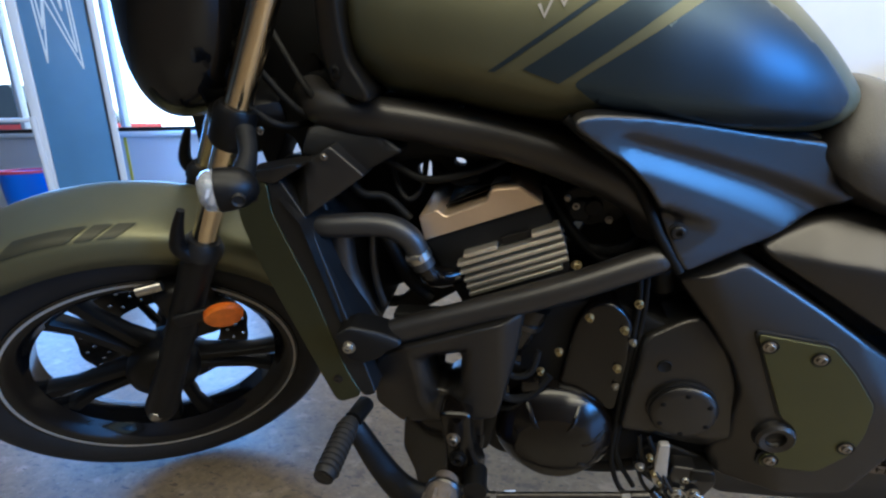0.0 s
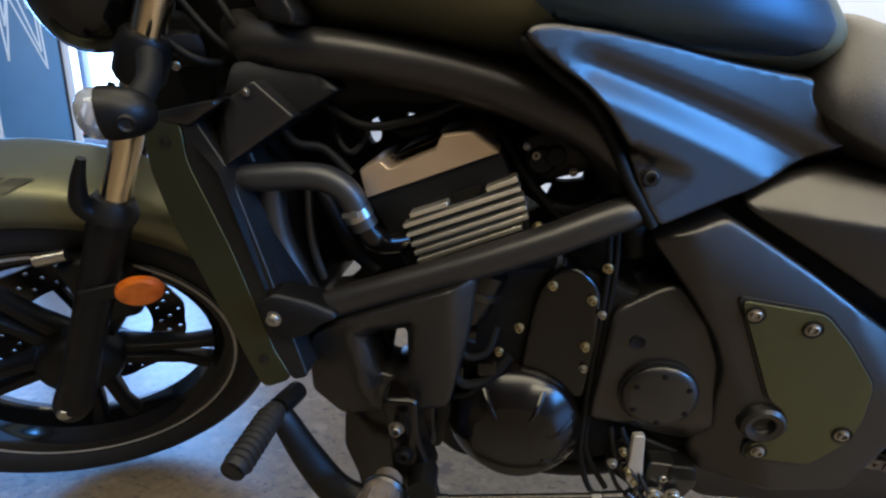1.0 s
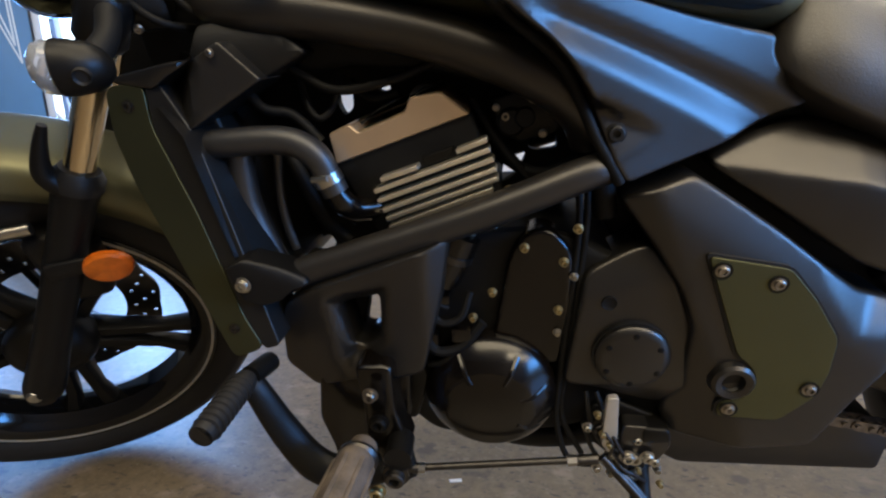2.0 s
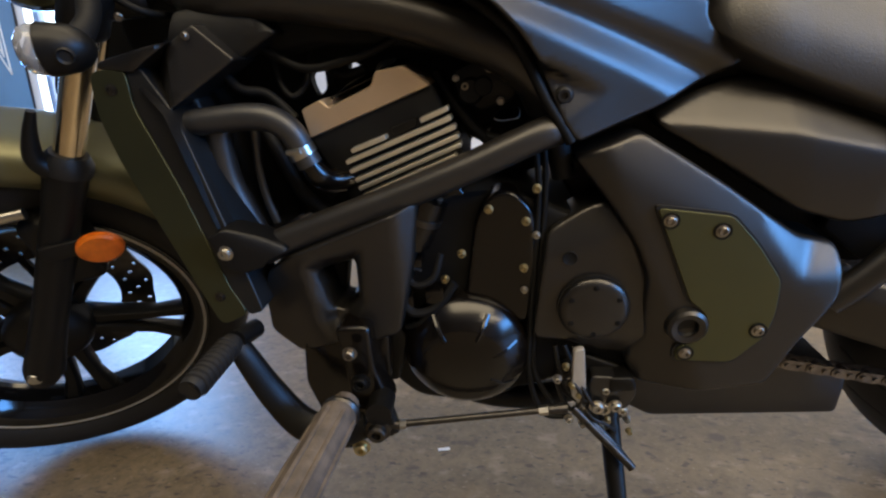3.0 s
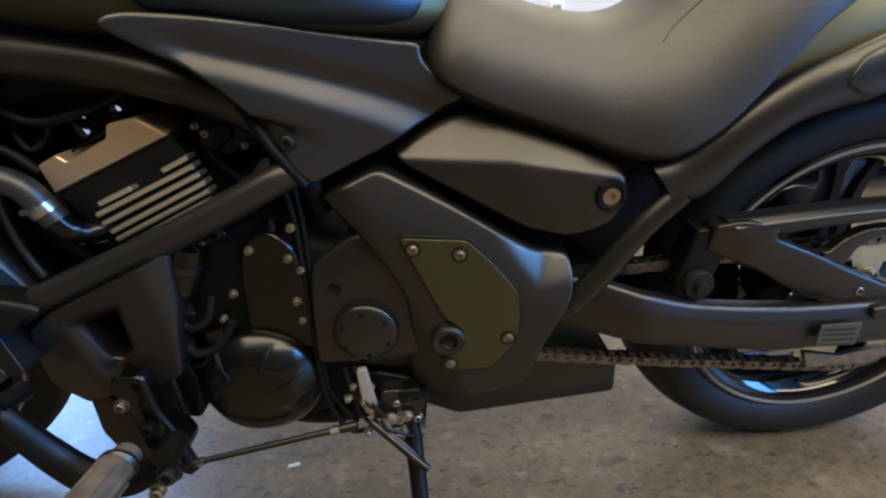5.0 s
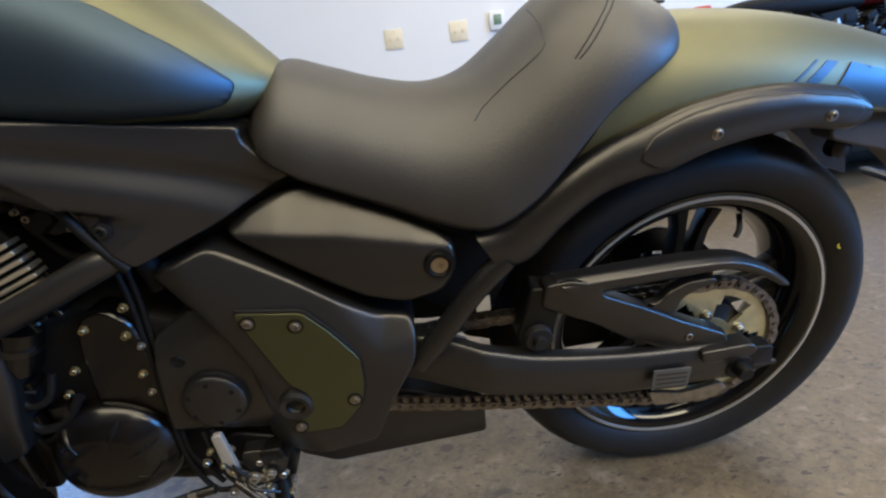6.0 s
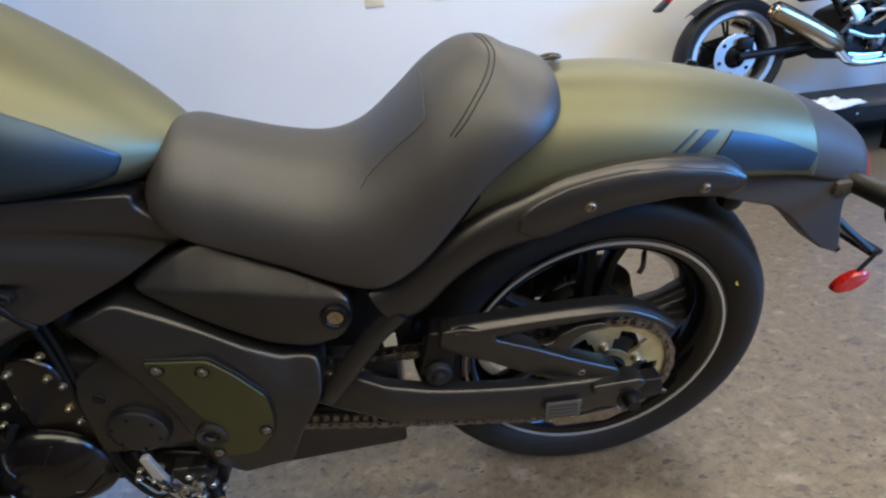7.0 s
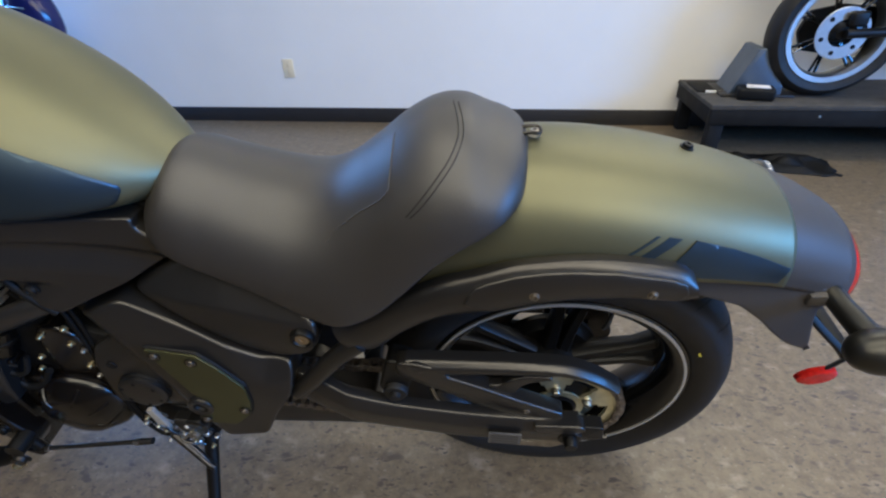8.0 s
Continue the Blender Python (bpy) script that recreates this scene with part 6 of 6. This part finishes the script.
# ---- room fittings ----


def cover_plate_on_wall(x, z, name, label, toggles):
    ob = new(name)
    ob.matrix_world = ROOM @ Matrix.Translation((x, 0, z))
    tagged(ob, label, "wall plate", "wall plates")
    half = 0.058 if "switch" in name else 0.038
    p = part("plate", box(-half, half, -0.007, 0, -0.060, 0.060, 0.003), PLATE, ob)
    for dx, dz in toggles:
        part("insert", box(dx - 0.008, dx + 0.008, -0.010, -0.0072, dz - 0.012, dz + 0.012, 0.001), material("ivory_insert", (0.70, 0.60, 0.42), 0.35), ob)
    for dz in (-0.042, 0.042):
        part("screw", lathe([(0, 0.0095), (0.003, 0.0092), (0.003, 0.006), (0, 0.006)], (0, 0, dz), (0, -1, 0), seg=10, closed=False), STEEL, ob)
    return ob


cover_plate_on_wall(2.071, 1.18, "light_switch", "ivory double switch plate on the white wall", ((-0.024, 0), (0.024, 0)))
cover_plate_on_wall(2.495, 1.18, "light_switch", "ivory double switch plate on the white wall", ((-0.024, 0), (0.024, 0)))
cover_plate_on_wall(0.951, 0.367, "power_outlet", "beige outlet plate low on the white wall", ((0, -0.02), (0, 0.02)))
th = new("thermostat")
th.matrix_world = ROOM @ Matrix.Translation((2.744, 0, 1.212))
tagged(th, "small white thermostat with a greenish display", "thermostat")
part("body", box(-0.048, 0.048, -0.026, 0, -0.056, 0.056, 0.006), FRAME, th)
part("display", box(-0.024, 0.026, -0.0285, -0.0262, -0.026, 0.034, 0.001), material("lcd_green", (0.16, 0.24, 0.17), 0.2), th)

# display column in front of the window
COLW = material("column_grey_blue", (0.11, 0.25, 0.42), 0.45, 0.0, vary=0.12, scale=4)
column = new("display_column")
column.matrix_world = pose(-2.30, 1.64, 0, 0, 0, 46.5)
tagged(column, "grey-blue display column with white zigzag graphic", "display")
part("body", box(0.055, 0.385, 0.0, 0.10, 0.0, 2.3, 0.004), COLW, column)
part("edge_trim", box(0.0, 0.054, -0.012, 0.11, 0.0, 2.3, 0.006), FRAME, column)
part("edge_trim", box(0.386, 0.425, -0.012, 0.11, 0.0, 2.3, 0.006), FRAME, column)
part("dark_seam", box(0.374, 0.3855, -0.006, -0.0005, 0.0, 2.3, 0.001), BASEB, column)
ZIG = material("white_graphic", (0.80, 0.86, 0.86), 0.5)
for line in (((0.13, 1.95), (0.165, 1.06), (0.205, 1.42), (0.335, 1.035), (0.325, 1.6), (0.30, 1.95)), ((0.15, 1.95), (0.175, 1.25), (0.215, 1.52), (0.318, 1.13), (0.310, 1.6)), ((0.20, 1.9), (0.285, 1.36), (0.292, 1.75))):
    line = [(x - 0.028, z + 0.055) for x, z in line]
    bm = bmesh.new()
    for (x0, z0), (x1, z1) in zip(line, line[1:]):
        d = Vector((x1 - x0, z1 - z0)).normalized()
        n = Vector((-d.y, d.x)) * 0.0045
        e = d * 0.004
        vs = [bm.verts.new((p[0], y, p[1])) for y in (-0.003, -0.001) for p in ((x0 - n.x - e.x, z0 - n.y - e.y), (x1 - n.x + e.x, z1 - n.y + e.y), (x1 + n.x + e.x, z1 + n.y + e.y), (x0 + n.x - e.x, z0 + n.y - e.y))]
        bm.faces.new(vs[:4])
        bm.faces.new(vs[4:][::-1])
        for k in range(4):
            bm.faces.new((vs[k], vs[(k + 1) % 4], vs[4 + (k + 1) % 4], vs[4 + k]))
    part("zigzag_line", bm, ZIG, column)
# things beyond the column
bucket = new("bucket")
bucket.matrix_world = pose(-2.62, 1.80, 0.0)
tagged(bucket, "blue plastic bin with red rim near the window", "bucket")
part("shell", lathe([(0.0, 0.0), (0.13, 0.0), (0.16, 0.44), (0.165, 0.455), (0.155, 0.455), (0.125, 0.012), (0, 0.012)], (0, 0, 0), (0, 0, 1), seg=36, closed=False), material("blue_plastic", (0.02, 0.14, 0.62), 0.35), bucket)
part("rim", lathe([(0.158, 0.452), (0.172, 0.452), (0.172, 0.470), (0.158, 0.470)], (0, 0, 0), (0, 0, 1), seg=36), material("red_plastic", (0.60, 0.05, 0.06), 0.35), bucket)
rack = new("display_stand")
rack.matrix_world = pose(-2.55, 1.42, 0, 0, 0, 40)
tagged(rack, "white tubular stand with a dark sign plate", "stand")
for x in (0.0, 0.36):
    part("post", tube([(x, 0, 0), (x - 0.02, 0.0, 0.80)], 0.018, seg=12, sub=1), FRAME, rack)
part("rail", tube([(-0.02, 0, 0.78), (0.34, 0, 0.78)], 0.014, seg=12, sub=1), FRAME, rack)
part("sign_plate", box(-0.30, 0.06, -0.03, -0.02, 0.50, 0.60, 0.004), BASEB, rack)
part("sign_bar", box(-0.25, 0.03, -0.034, -0.0305, 0.535, 0.565, 0.001), FRAME, rack)
car = new("parked_car")
car.matrix_world = ROOM @ pose(-5.6, 1.9, -0.1)
tagged(car, "red car parked outside the window", "car")
part("body", loft([[(x, y * w, z) for y, z in ((-0.8, 0.25), (-0.85, 0.6), (-0.78, 0.9), (0.78, 0.9), (0.85, 0.6), (0.8, 0.25))] for x, w in ((-1.6, 0.8), (-1.3, 0.95), (0, 1), (1.3, 0.95), (1.6, 0.8))]), material("red_car_paint", (0.55, 0.02, 0.02), 0.3), car)
part("cabin", loft([[(x, y, z) for y, z in ((-0.72, 0.9), (-0.55, zt), (0.55, zt), (0.72, 0.9))] for x, zt in ((-1.0, 0.95), (-0.6, 1.38), (0.5, 1.40), (1.0, 0.95))]), material("car_glass", (0.05, 0.07, 0.08), 0.08), car)

# small stand by the window's end
gear = new("display_stand")
gear.matrix_world = pose(-1.36, 2.30, 0, 0, 0, -4)
tagged(gear, "glossy navy display piece with chrome trim on a black stand", "stand")
part("foot", lathe([(0, 0.0), (0.15, 0.0), (0.155, 0.006), (0.14, 0.014), (0.03, 0.022), (0, 0.022)], (0, 0, 0), (0, 0, 1), seg=36, closed=False), BLACK, gear)
part("post", tube([(0, 0, 0.018), (0, 0, 0.60)], 0.016, seg=14, sub=1), BLACK, gear)
shell = part("shell", loft(ring_sections([(-0.17, 0.03, 0.66, 0.72, 0.78), (-0.13, 0.07, 0.60, 0.74, 0.90), (-0.04, 0.10, 0.57, 0.74, 0.97), (0.05, 0.10, 0.57, 0.73, 0.95), (0.12, 0.08, 0.60, 0.71, 0.87), (0.16, 0.03, 0.66, 0.71, 0.76)], 40, 2.4, [-0.17 + 0.33 * k / 30 for k in range(31)])), material("navy_gloss_paint", (0.012, 0.016, 0.10), 0.16), gear)
for z in (0.80, 0.86):
    part("trim_bar", tube([(-0.12, -0.085, z), (-0.03, -0.108, z + 0.01), (0.07, -0.10, z)], 0.006, seg=10), CHROME, shell)

# platform with the second motorcycle
PANG = math.degrees(math.atan2(-0.095, 1.0))
PLAT = pose(2.62, 1.80, 0, 0, 0, PANG + 1.5)
platform = new("display_platform")
platform.matrix_world = PLAT
tagged(platform, "black painted wooden display platform against the wall", "platform")
part("deck", box(0, 3.0, 0, 0.62, 0.265, 0.29, 0.004), material("worn_grey_deck_carpet", (0.060, 0.055, 0.048), 0.9, 0.0, vary=0.35, scale=14, bump=0.4, bump_scale=220), platform, "worn grey carpeted deck")
part("front_rail", box(0.005, 2.995, 0.004, 0.05, 0.185, 0.264, 0.004), WOOD, platform)
part("side_rail", box(0.004, 0.05, 0.051, 0.615, 0.185, 0.264, 0.004), WOOD, platform)
for x in (0.02, 1.45, 2.90):
    for y in (0.02, 0.53):
        part("leg", box(x, x + 0.07, y, y + 0.07, 0, 0.184, 0.004), WOOD, platform)
for x in (0.52, 1.2, 1.9):
    part("screw", lathe([(0, 0.003), (0.006, 0.002), (0.006, 0), (0, 0)], (x, 0.004, 0.235), (0, -1, 0), seg=10, closed=False), STEEL, platform)
chock = new("wheel_chock")
chock.matrix_world = pose(2.885, 2.10, 0.2905, 0, 0, -8)
tagged(chock, "grey-blue metal wheel chock on the platform", "wheel chock")
part("ramp", panel([(-0.10, 0.0), (0.0, 0.235), (0.03, 0.24), (0.16, 0.05), (0.16, 0.0)], -0.12, 0.24, 0.004, 0.006, 0.3), material("chock_grey", (0.085, 0.11, 0.15), 0.45, 0.3, vary=0.2, scale=10), chock)
part("base", box(-0.14, 0.22, -0.15, 0.15, 0.0, 0.012, 0.003), BASEB, chock)
kit = new("tool_box")
kit.matrix_world = pose(2.875, 1.93, 0.2905, 0, 0, -20)
tagged(kit, "small black box with a pale paper on top", "box")
part("shell", box(-0.085, 0.090, -0.065, 0.065, 0, 0.06, 0.014, seg=3), DEEP, kit)
part("paper", box(-0.045, 0.065, -0.035, 0.035, 0.0602, 0.064, 0.001), material("paper", (0.74, 0.70, 0.66), 0.7, 0.0, vary=0.15, scale=30), kit)
board = new("flat_board")
board.matrix_world = pose(2.76, 2.20, 0.2905, 0, 0, -6)
tagged(board, "thin dark board lying on the platform", "board")
part("sheet", box(-0.10, 0.12, -0.13, 0.11, 0, 0.010, 0.002), WOOD, board)
part("strip", box(-0.06, 0.06, -0.145, -0.135, 0.0, 0.012, 0.001), FRAME, board)


def rumpled(name, m, sx, sy, h, mat, label, category, seed, n=26):
    """A crumpled cloth lying on its support."""
    noise.seed_set(seed)
    bm = bmesh.new()
    top = [[bm.verts.new((sx * (i / n - 0.5) * (1 + 0.12 * noise.noise(Vector((j * 0.3, 2, seed)))), sy * (j / n - 0.5) * (1 + 0.15 * noise.noise(Vector((i * 0.3, 7, seed)))), 0.004 + h * max(0.0, 0.35 + noise.noise(Vector((i * 0.17, j * 0.21, seed * 1.7)))) * (1 - (2 * i / n - 1) ** 4) * (1 - (2 * j / n - 1) ** 4))) for j in range(n + 1)] for i in range(n + 1)]
    for i in range(n):
        for j in range(n):
            bm.faces.new((top[i][j], top[i + 1][j], top[i + 1][j + 1], top[i][j + 1]))
    ob = finish(name, bm, mat)
    so = ob.modifiers.new("thickness", "SOLIDIFY")
    so.thickness, so.offset = 0.004, 0
    ob.matrix_world = m
    return tagged(ob, label, category)


rumpled("black_cloth", pose(2.98, 1.72, 0.0, 0, 0, -12), 0.50, 0.26, 0.05, DEEP, "crumpled black cloth lying on the floor", "cloth", 3)
rumpled("white_rag", pose(3.66, 1.76, 0.292, 0, 0, 20), 0.30, 0.24, 0.06, material("white_cotton", (0.72, 0.76, 0.80), 0.85, 0.0, vary=0.1, scale=20), "crumpled white rag on the platform", "rag", 5)

# second motorcycle, facing away from the first one's tail
second = new("motorcycle")
second.matrix_world = pose(3.20, 1.99, 0.292, 0, 0, PANG + 1.5)
tagged(second, "chrome and black roadster on the display platform", "motorcycle")

SC = (0.0, 0.0, 0.31)
tyre = part("rear_tyre", lathe([(0.235, -0.05), (0.25, -0.062), (0.275, -0.068), (0.295, -0.055), (0.307, -0.03), (0.31, 0), (0.307, 0.03), (0.295, 0.055), (0.275, 0.068), (0.25, 0.062), (0.235, 0.05)], SC, seg=64), RUBBER, second, "black rear tyre")
LIP = material("polished_rim", (0.80, 0.82, 0.84), 0.30, 1.0, vary=0.1, scale=30)
part("rim", lathe([(0.240, -0.052), (0.236, -0.058), (0.212, -0.056), (0.204, -0.045), (0.198, -0.02), (0.198, 0.02), (0.204, 0.045), (0.236, 0.058), (0.240, 0.052), (0.215, 0.0)], SC, seg=64), LIP, tyre, "polished silver rim")
for k in range(7):
    a = math.tau * k / 7
    for o in (-0.014, 0.014):
        part("spoke", tube([(0.04 * math.cos(a), 0, 0.31 + 0.04 * math.sin(a)), (0.203 * math.cos(a) - o * math.sin(a), -0.012, 0.31 + 0.203 * math.sin(a) + o * math.cos(a))], 0.0075, seg=8, sub=1), GLOSS, tyre)
part("hub", lathe([(0, -0.08), (0.03, -0.08), (0.045, -0.04), (0.045, 0.06), (0, 0.06)], SC, seg=24, closed=False), BLACK, tyre)
dk = part("brake_disc", lathe([(0.062, -0.075), (0.118, -0.075), (0.120, -0.073), (0.118, -0.070), (0.062, -0.070)], SC, seg=48), LIP, tyre, "silver rear brake disc")
for k in range(6):
    a = math.tau * k / 6 + 0.3
    part("disc_slot", lathe([(0, 0.0768), (0.011, 0.0768), (0.011, 0.075), (0, 0.075)], (0.092 * math.cos(a), 0, 0.31 + 0.092 * math.sin(a)), (0, -1, 0), seg=14, closed=False), BLACK, dk)
part("caliper", box(-0.10, -0.02, -0.11, -0.06, 0.24, 0.31, 0.014, turn=Matrix.Translation((0.10, 0, 0.10)), seg=3), BLACK, second)
part("swing_arm", tube([(0.0, -0.10, 0.31), (0.25, -0.10, 0.32), (0.52, -0.09, 0.34)], 0.022, seg=14), BLACK, second)
part("swing_arm", tube([(0.0, 0.10, 0.31), (0.25, 0.10, 0.32), (0.52, 0.09, 0.34)], 0.022, seg=14), BLACK, second)
MUF = material("brushed_muffler_steel", (0.50, 0.41, 0.29), 0.22, 1.0, vary=0.12, scale=40)
muffler = part("muffler", tube([(0.12, -0.17, 0.525), (0.135, -0.17, 0.517), (0.30, -0.165, 0.430), (0.44, -0.16, 0.350), (0.50, -0.155, 0.315), (0.53, -0.15, 0.295)], [0.040, 0.048, 0.050, 0.050, 0.034, 0.024], seg=24, sub=5), MUF, second, "brushed steel muffler with chrome tail")
part("tail_pipe", lathe([(0.020, 0), (0.032, 0), (0.034, 0.03), (0.020, 0.03)], (0.105, -0.17, 0.532), (0.88, 0, -0.47), seg=20), CHROME, muffler)
for z, y in ((0.0, -0.13), (0.035, -0.11)):
    part("exhaust_pipe", tube([(0.52, y - 0.01, 0.290 + z * 0.3), (0.62, y, 0.215 + z), (0.78, y, 0.205 + z), (1.00, y, 0.225 + z), (1.12, y + 0.03, 0.30 + z), (1.16, y + 0.06, 0.45)], 0.021, seg=16), CHROME, muffler)
engine2 = part("engine", panel([(0.50, 0.30), (0.56, 0.50), (0.78, 0.56), (1.05, 0.52), (1.10, 0.30), (0.95, 0.23), (0.60, 0.23)], -0.12, 0.24, 0.012, 0.03, 0.08), DEEP, second, "black and chrome engine")
part("clutch_cover", lathe([(0, 0.045), (0.06, 0.042), (0.085, 0.030), (0.098, 0.010), (0.10, 0.0), (0.10, -0.02), (0, -0.02)], (0.93, -0.12, 0.41), (0, -1, 0), seg=40, closed=False), GLOSS, engine2)
part("chrome_cap", lathe([(0, 0.020), (0.05, 0.018), (0.062, 0.010), (0.064, -0.03), (0, -0.03)], (0.945, -0.145, 0.42), (0, -1, 0), seg=36, closed=False), CHROME, engine2)
for x, z, r in ((0.70, 0.40, 0.012), (0.76, 0.33, 0.010), (0.82, 0.30, 0.011), (0.66, 0.33, 0.010), (0.84, 0.50, 0.010), (0.74, 0.47, 0.012), (1.03, 0.33, 0.010), (0.78, 0.42, 0.009), (0.60, 0.42, 0.010), (0.86, 0.36, 0.009), (0.69, 0.28, 0.009)):
    part("bolt", lathe([(0, 0.012), (r * 0.5, 0.012), (r * 0.6, 0.008), (r * 0.6, 0), (0, 0)], (x, -0.12, z), (0, -1, 0), seg=10, closed=False), CHROME, engine2)
part("side_plate", panel([(0.53, 0.50), (0.575, 0.505), (0.62, 0.47), (0.615, 0.42), (0.595, 0.40), (0.56, 0.45)], -0.16, 0.02, 0.004, 0.01, 0.1), LIP, second, "silver footrest plate")
for pts, r, m in (([(0.56, -0.14, 0.38), (0.66, -0.15, 0.34), (0.74, -0.16, 0.33)], 0.010, LIP), ([(0.30, -0.12, 0.66), (0.44, -0.12, 0.58), (0.56, -0.11, 0.42)], 0.016, DEEP), ([(0.44, -0.13, 0.62), (0.46, -0.14, 0.57), (0.50, -0.14, 0.53)], 0.018, STEEL), ([(0.55, -0.10, 0.62), (0.70, -0.11, 0.58), (0.85, -0.10, 0.64)], 0.014, DEEP), ([(0.60, -0.12, 0.57), (0.72, -0.13, 0.50), (0.80, -0.12, 0.56), (0.90, -0.11, 0.60)], 0.008, STEEL), ([(0.52, -0.10, 0.56), (0.64, -0.12, 0.55), (0.68, -0.12, 0.62)], 0.010, HOSE), ([(0.84, -0.12, 0.55), (0.92, -0.12, 0.62), (1.02, -0.10, 0.66)], 0.012, LIP), ([(0.75, -0.12, 0.62), (0.95, -0.12, 0.57), (1.10, -0.10, 0.60)], 0.012, DEEP)):
    part("frame_tube", tube(pts, r, seg=12), m, second)
for k in range(6):
    part("cylinder_fin", box(0.72 - 0.004 * k, 1.0, -0.11, 0.11, 0.57 + 0.018 * k, 0.578 + 0.018 * k, 0.003), DEEP, engine2)
part("seat", loft(ring_sections([(-0.16, 0.07, 0.72, 0.74, 0.76), (0.0, 0.10, 0.69, 0.74, 0.79), (0.25, 0.12, 0.66, 0.73, 0.79), (0.45, 0.12, 0.66, 0.72, 0.765), (0.62, 0.10, 0.67, 0.71, 0.75)], 32, 2.6, [-0.16 + 0.78 * k / 24 for k in range(25)])), DEEP, second, "black bench seat")
part("fuel_tank", loft(ring_sections([(0.56, 0.07, 0.68, 0.72, 0.76), (0.66, 0.12, 0.67, 0.74, 0.83), (0.85, 0.14, 0.67, 0.77, 0.89), (1.02, 0.13, 0.70, 0.80, 0.90), (1.14, 0.07, 0.76, 0.81, 0.86)], 36, 2.3, [0.56 + 0.58 * k / 26 for k in range(27)])), material("maroon_paint", (0.10, 0.012, 0.012), 0.2), second, "dark maroon fuel tank")
part("side_cover", panel([(0.36, 0.66), (0.56, 0.68), (0.58, 0.58), (0.46, 0.55)], -0.12, 0.24, 0.008, 0.02, 0.08), DEEP, second)
part("rear_mudguard", loft([[(0.335 * math.cos(a), y, 0.31 + (0.345 - 0.02 * abs(y) / 0.07) * math.sin(a)) for y in (-0.07, -0.04, 0.0, 0.04, 0.07)] for a in [radians(60 + 75 * k / 12) for k in range(13)]], cap=False, closed=False), PLASTIC, second)
part("grab_rail", tube([(-0.10, -0.12, 0.70), (0.05, -0.13, 0.675), (0.18, -0.125, 0.665)], 0.012, seg=10), CHROME, second)
hold = part("plate_holder", panel([(-0.44, 0.60), (-0.41, 0.585), (-0.33, 0.66), (-0.20, 0.705), (-0.16, 0.74), (-0.26, 0.745), (-0.40, 0.70), (-0.405, 0.675), (-0.36, 0.665)], -0.03, 0.06, 0.004, 0.008, 0.05), PLASTIC, second, "black tail bracket")
part("reflector", lathe([(0, 0.006), (0.022, 0.005), (0.024, 0), (0, 0)], (-0.375, -0.031, 0.655), (0, -1, 0), seg=20, closed=False), RED, hold)
part("tail_lamp", box(-0.30, -0.20, -0.05, 0.05, 0.745, 0.79, 0.014, seg=3), RED, second)
part("chain_case", panel([(-0.13, 0.30), (-0.10, 0.40), (0.05, 0.43), (0.30, 0.40), (0.52, 0.38), (0.52, 0.27), (0.30, 0.24), (0.05, 0.19), (-0.09, 0.21)], 0.075, 0.02, 0.004, 0.02, 0.1), DEEP, second, "dark chain case on the far side")
part("far_muffler", tube([(0.10, 0.17, 0.52), (0.30, 0.165, 0.43), (0.44, 0.16, 0.35), (0.53, 0.15, 0.295)], [0.044, 0.050, 0.050, 0.026], seg=20, sub=4), MUF, second)
fw = part("front_tyre", lathe([(0.245, -0.04), (0.265, -0.055), (0.29, -0.052), (0.308, -0.025), (0.31, 0), (0.308, 0.025), (0.29, 0.052), (0.265, 0.055), (0.245, 0.04)], (1.46, 0, 0.31), seg=56), RUBBER, second)
part("rim", lathe([(0.248, -0.042), (0.222, -0.046), (0.212, 0.0), (0.222, 0.046), (0.248, 0.042)], (1.46, 0, 0.31), seg=56), LIP, fw)
for k in range(7):
    a = math.tau * k / 7
    part("spoke", tube([(1.46, 0, 0.31), (1.46 + 0.215 * math.cos(a), 0, 0.31 + 0.215 * math.sin(a))], 0.010, seg=8, sub=1), GLOSS, fw)
for y in (-0.09, 0.09):
    part("fork_tube", tube([(1.46, y, 0.31), (1.17, y, 0.95)], 0.022, seg=14, sub=1), CHROME, second)

rng = random.Random(11)
for k in range(46):
    x, z = 0.52 + 0.56 * rng.random(), 0.24 + 0.40 * rng.random()
    y = -0.125 - 0.03 * rng.random()
    w, h = 0.010 + 0.03 * rng.random(), 0.008 + 0.025 * rng.random()
    if (x - 0.945) ** 2 + (z - 0.42) ** 2 < 0.012:
        continue
    part("engine_fitting", box(x - w, x + w, y, -0.10, z - h, z + h, 0.005, turn=Matrix.Translation((x, 0, z)) @ Matrix.Rotation(rng.uniform(-0.7, 0.7), 4, "Y") @ Matrix.Translation((-x, 0, -z))), (DEEP, DEEP, GLOSS, STEEL_DARK, DEEP, STEEL)[rng.randrange(6)], engine2)
for k in range(12):
    x, z = 0.54 + 0.5 * rng.random(), 0.26 + 0.36 * rng.random()
    part("engine_hose", tube([(x, -0.13, z), (x + rng.uniform(-0.1, 0.1), -0.165, z + rng.uniform(-0.08, 0.08)), (x + rng.uniform(-0.16, 0.16), -0.13, z + rng.uniform(-0.1, 0.1))], 0.006 + 0.006 * rng.random(), seg=8), (DEEP, HOSE, STEEL, GLOSS)[rng.randrange(4)], engine2)

scrap = new("paper_scrap")
scrap.matrix_world = pose(0.6608, -0.0046, 0.0, 0, 0, 12)
tagged(scrap, "tiny white paper scrap on the beige floor", "scrap")
part("sheet", box(-0.011, 0.011, -0.004, 0.004, 0.0, 0.0015, 0.0004), FRAME, scrap)
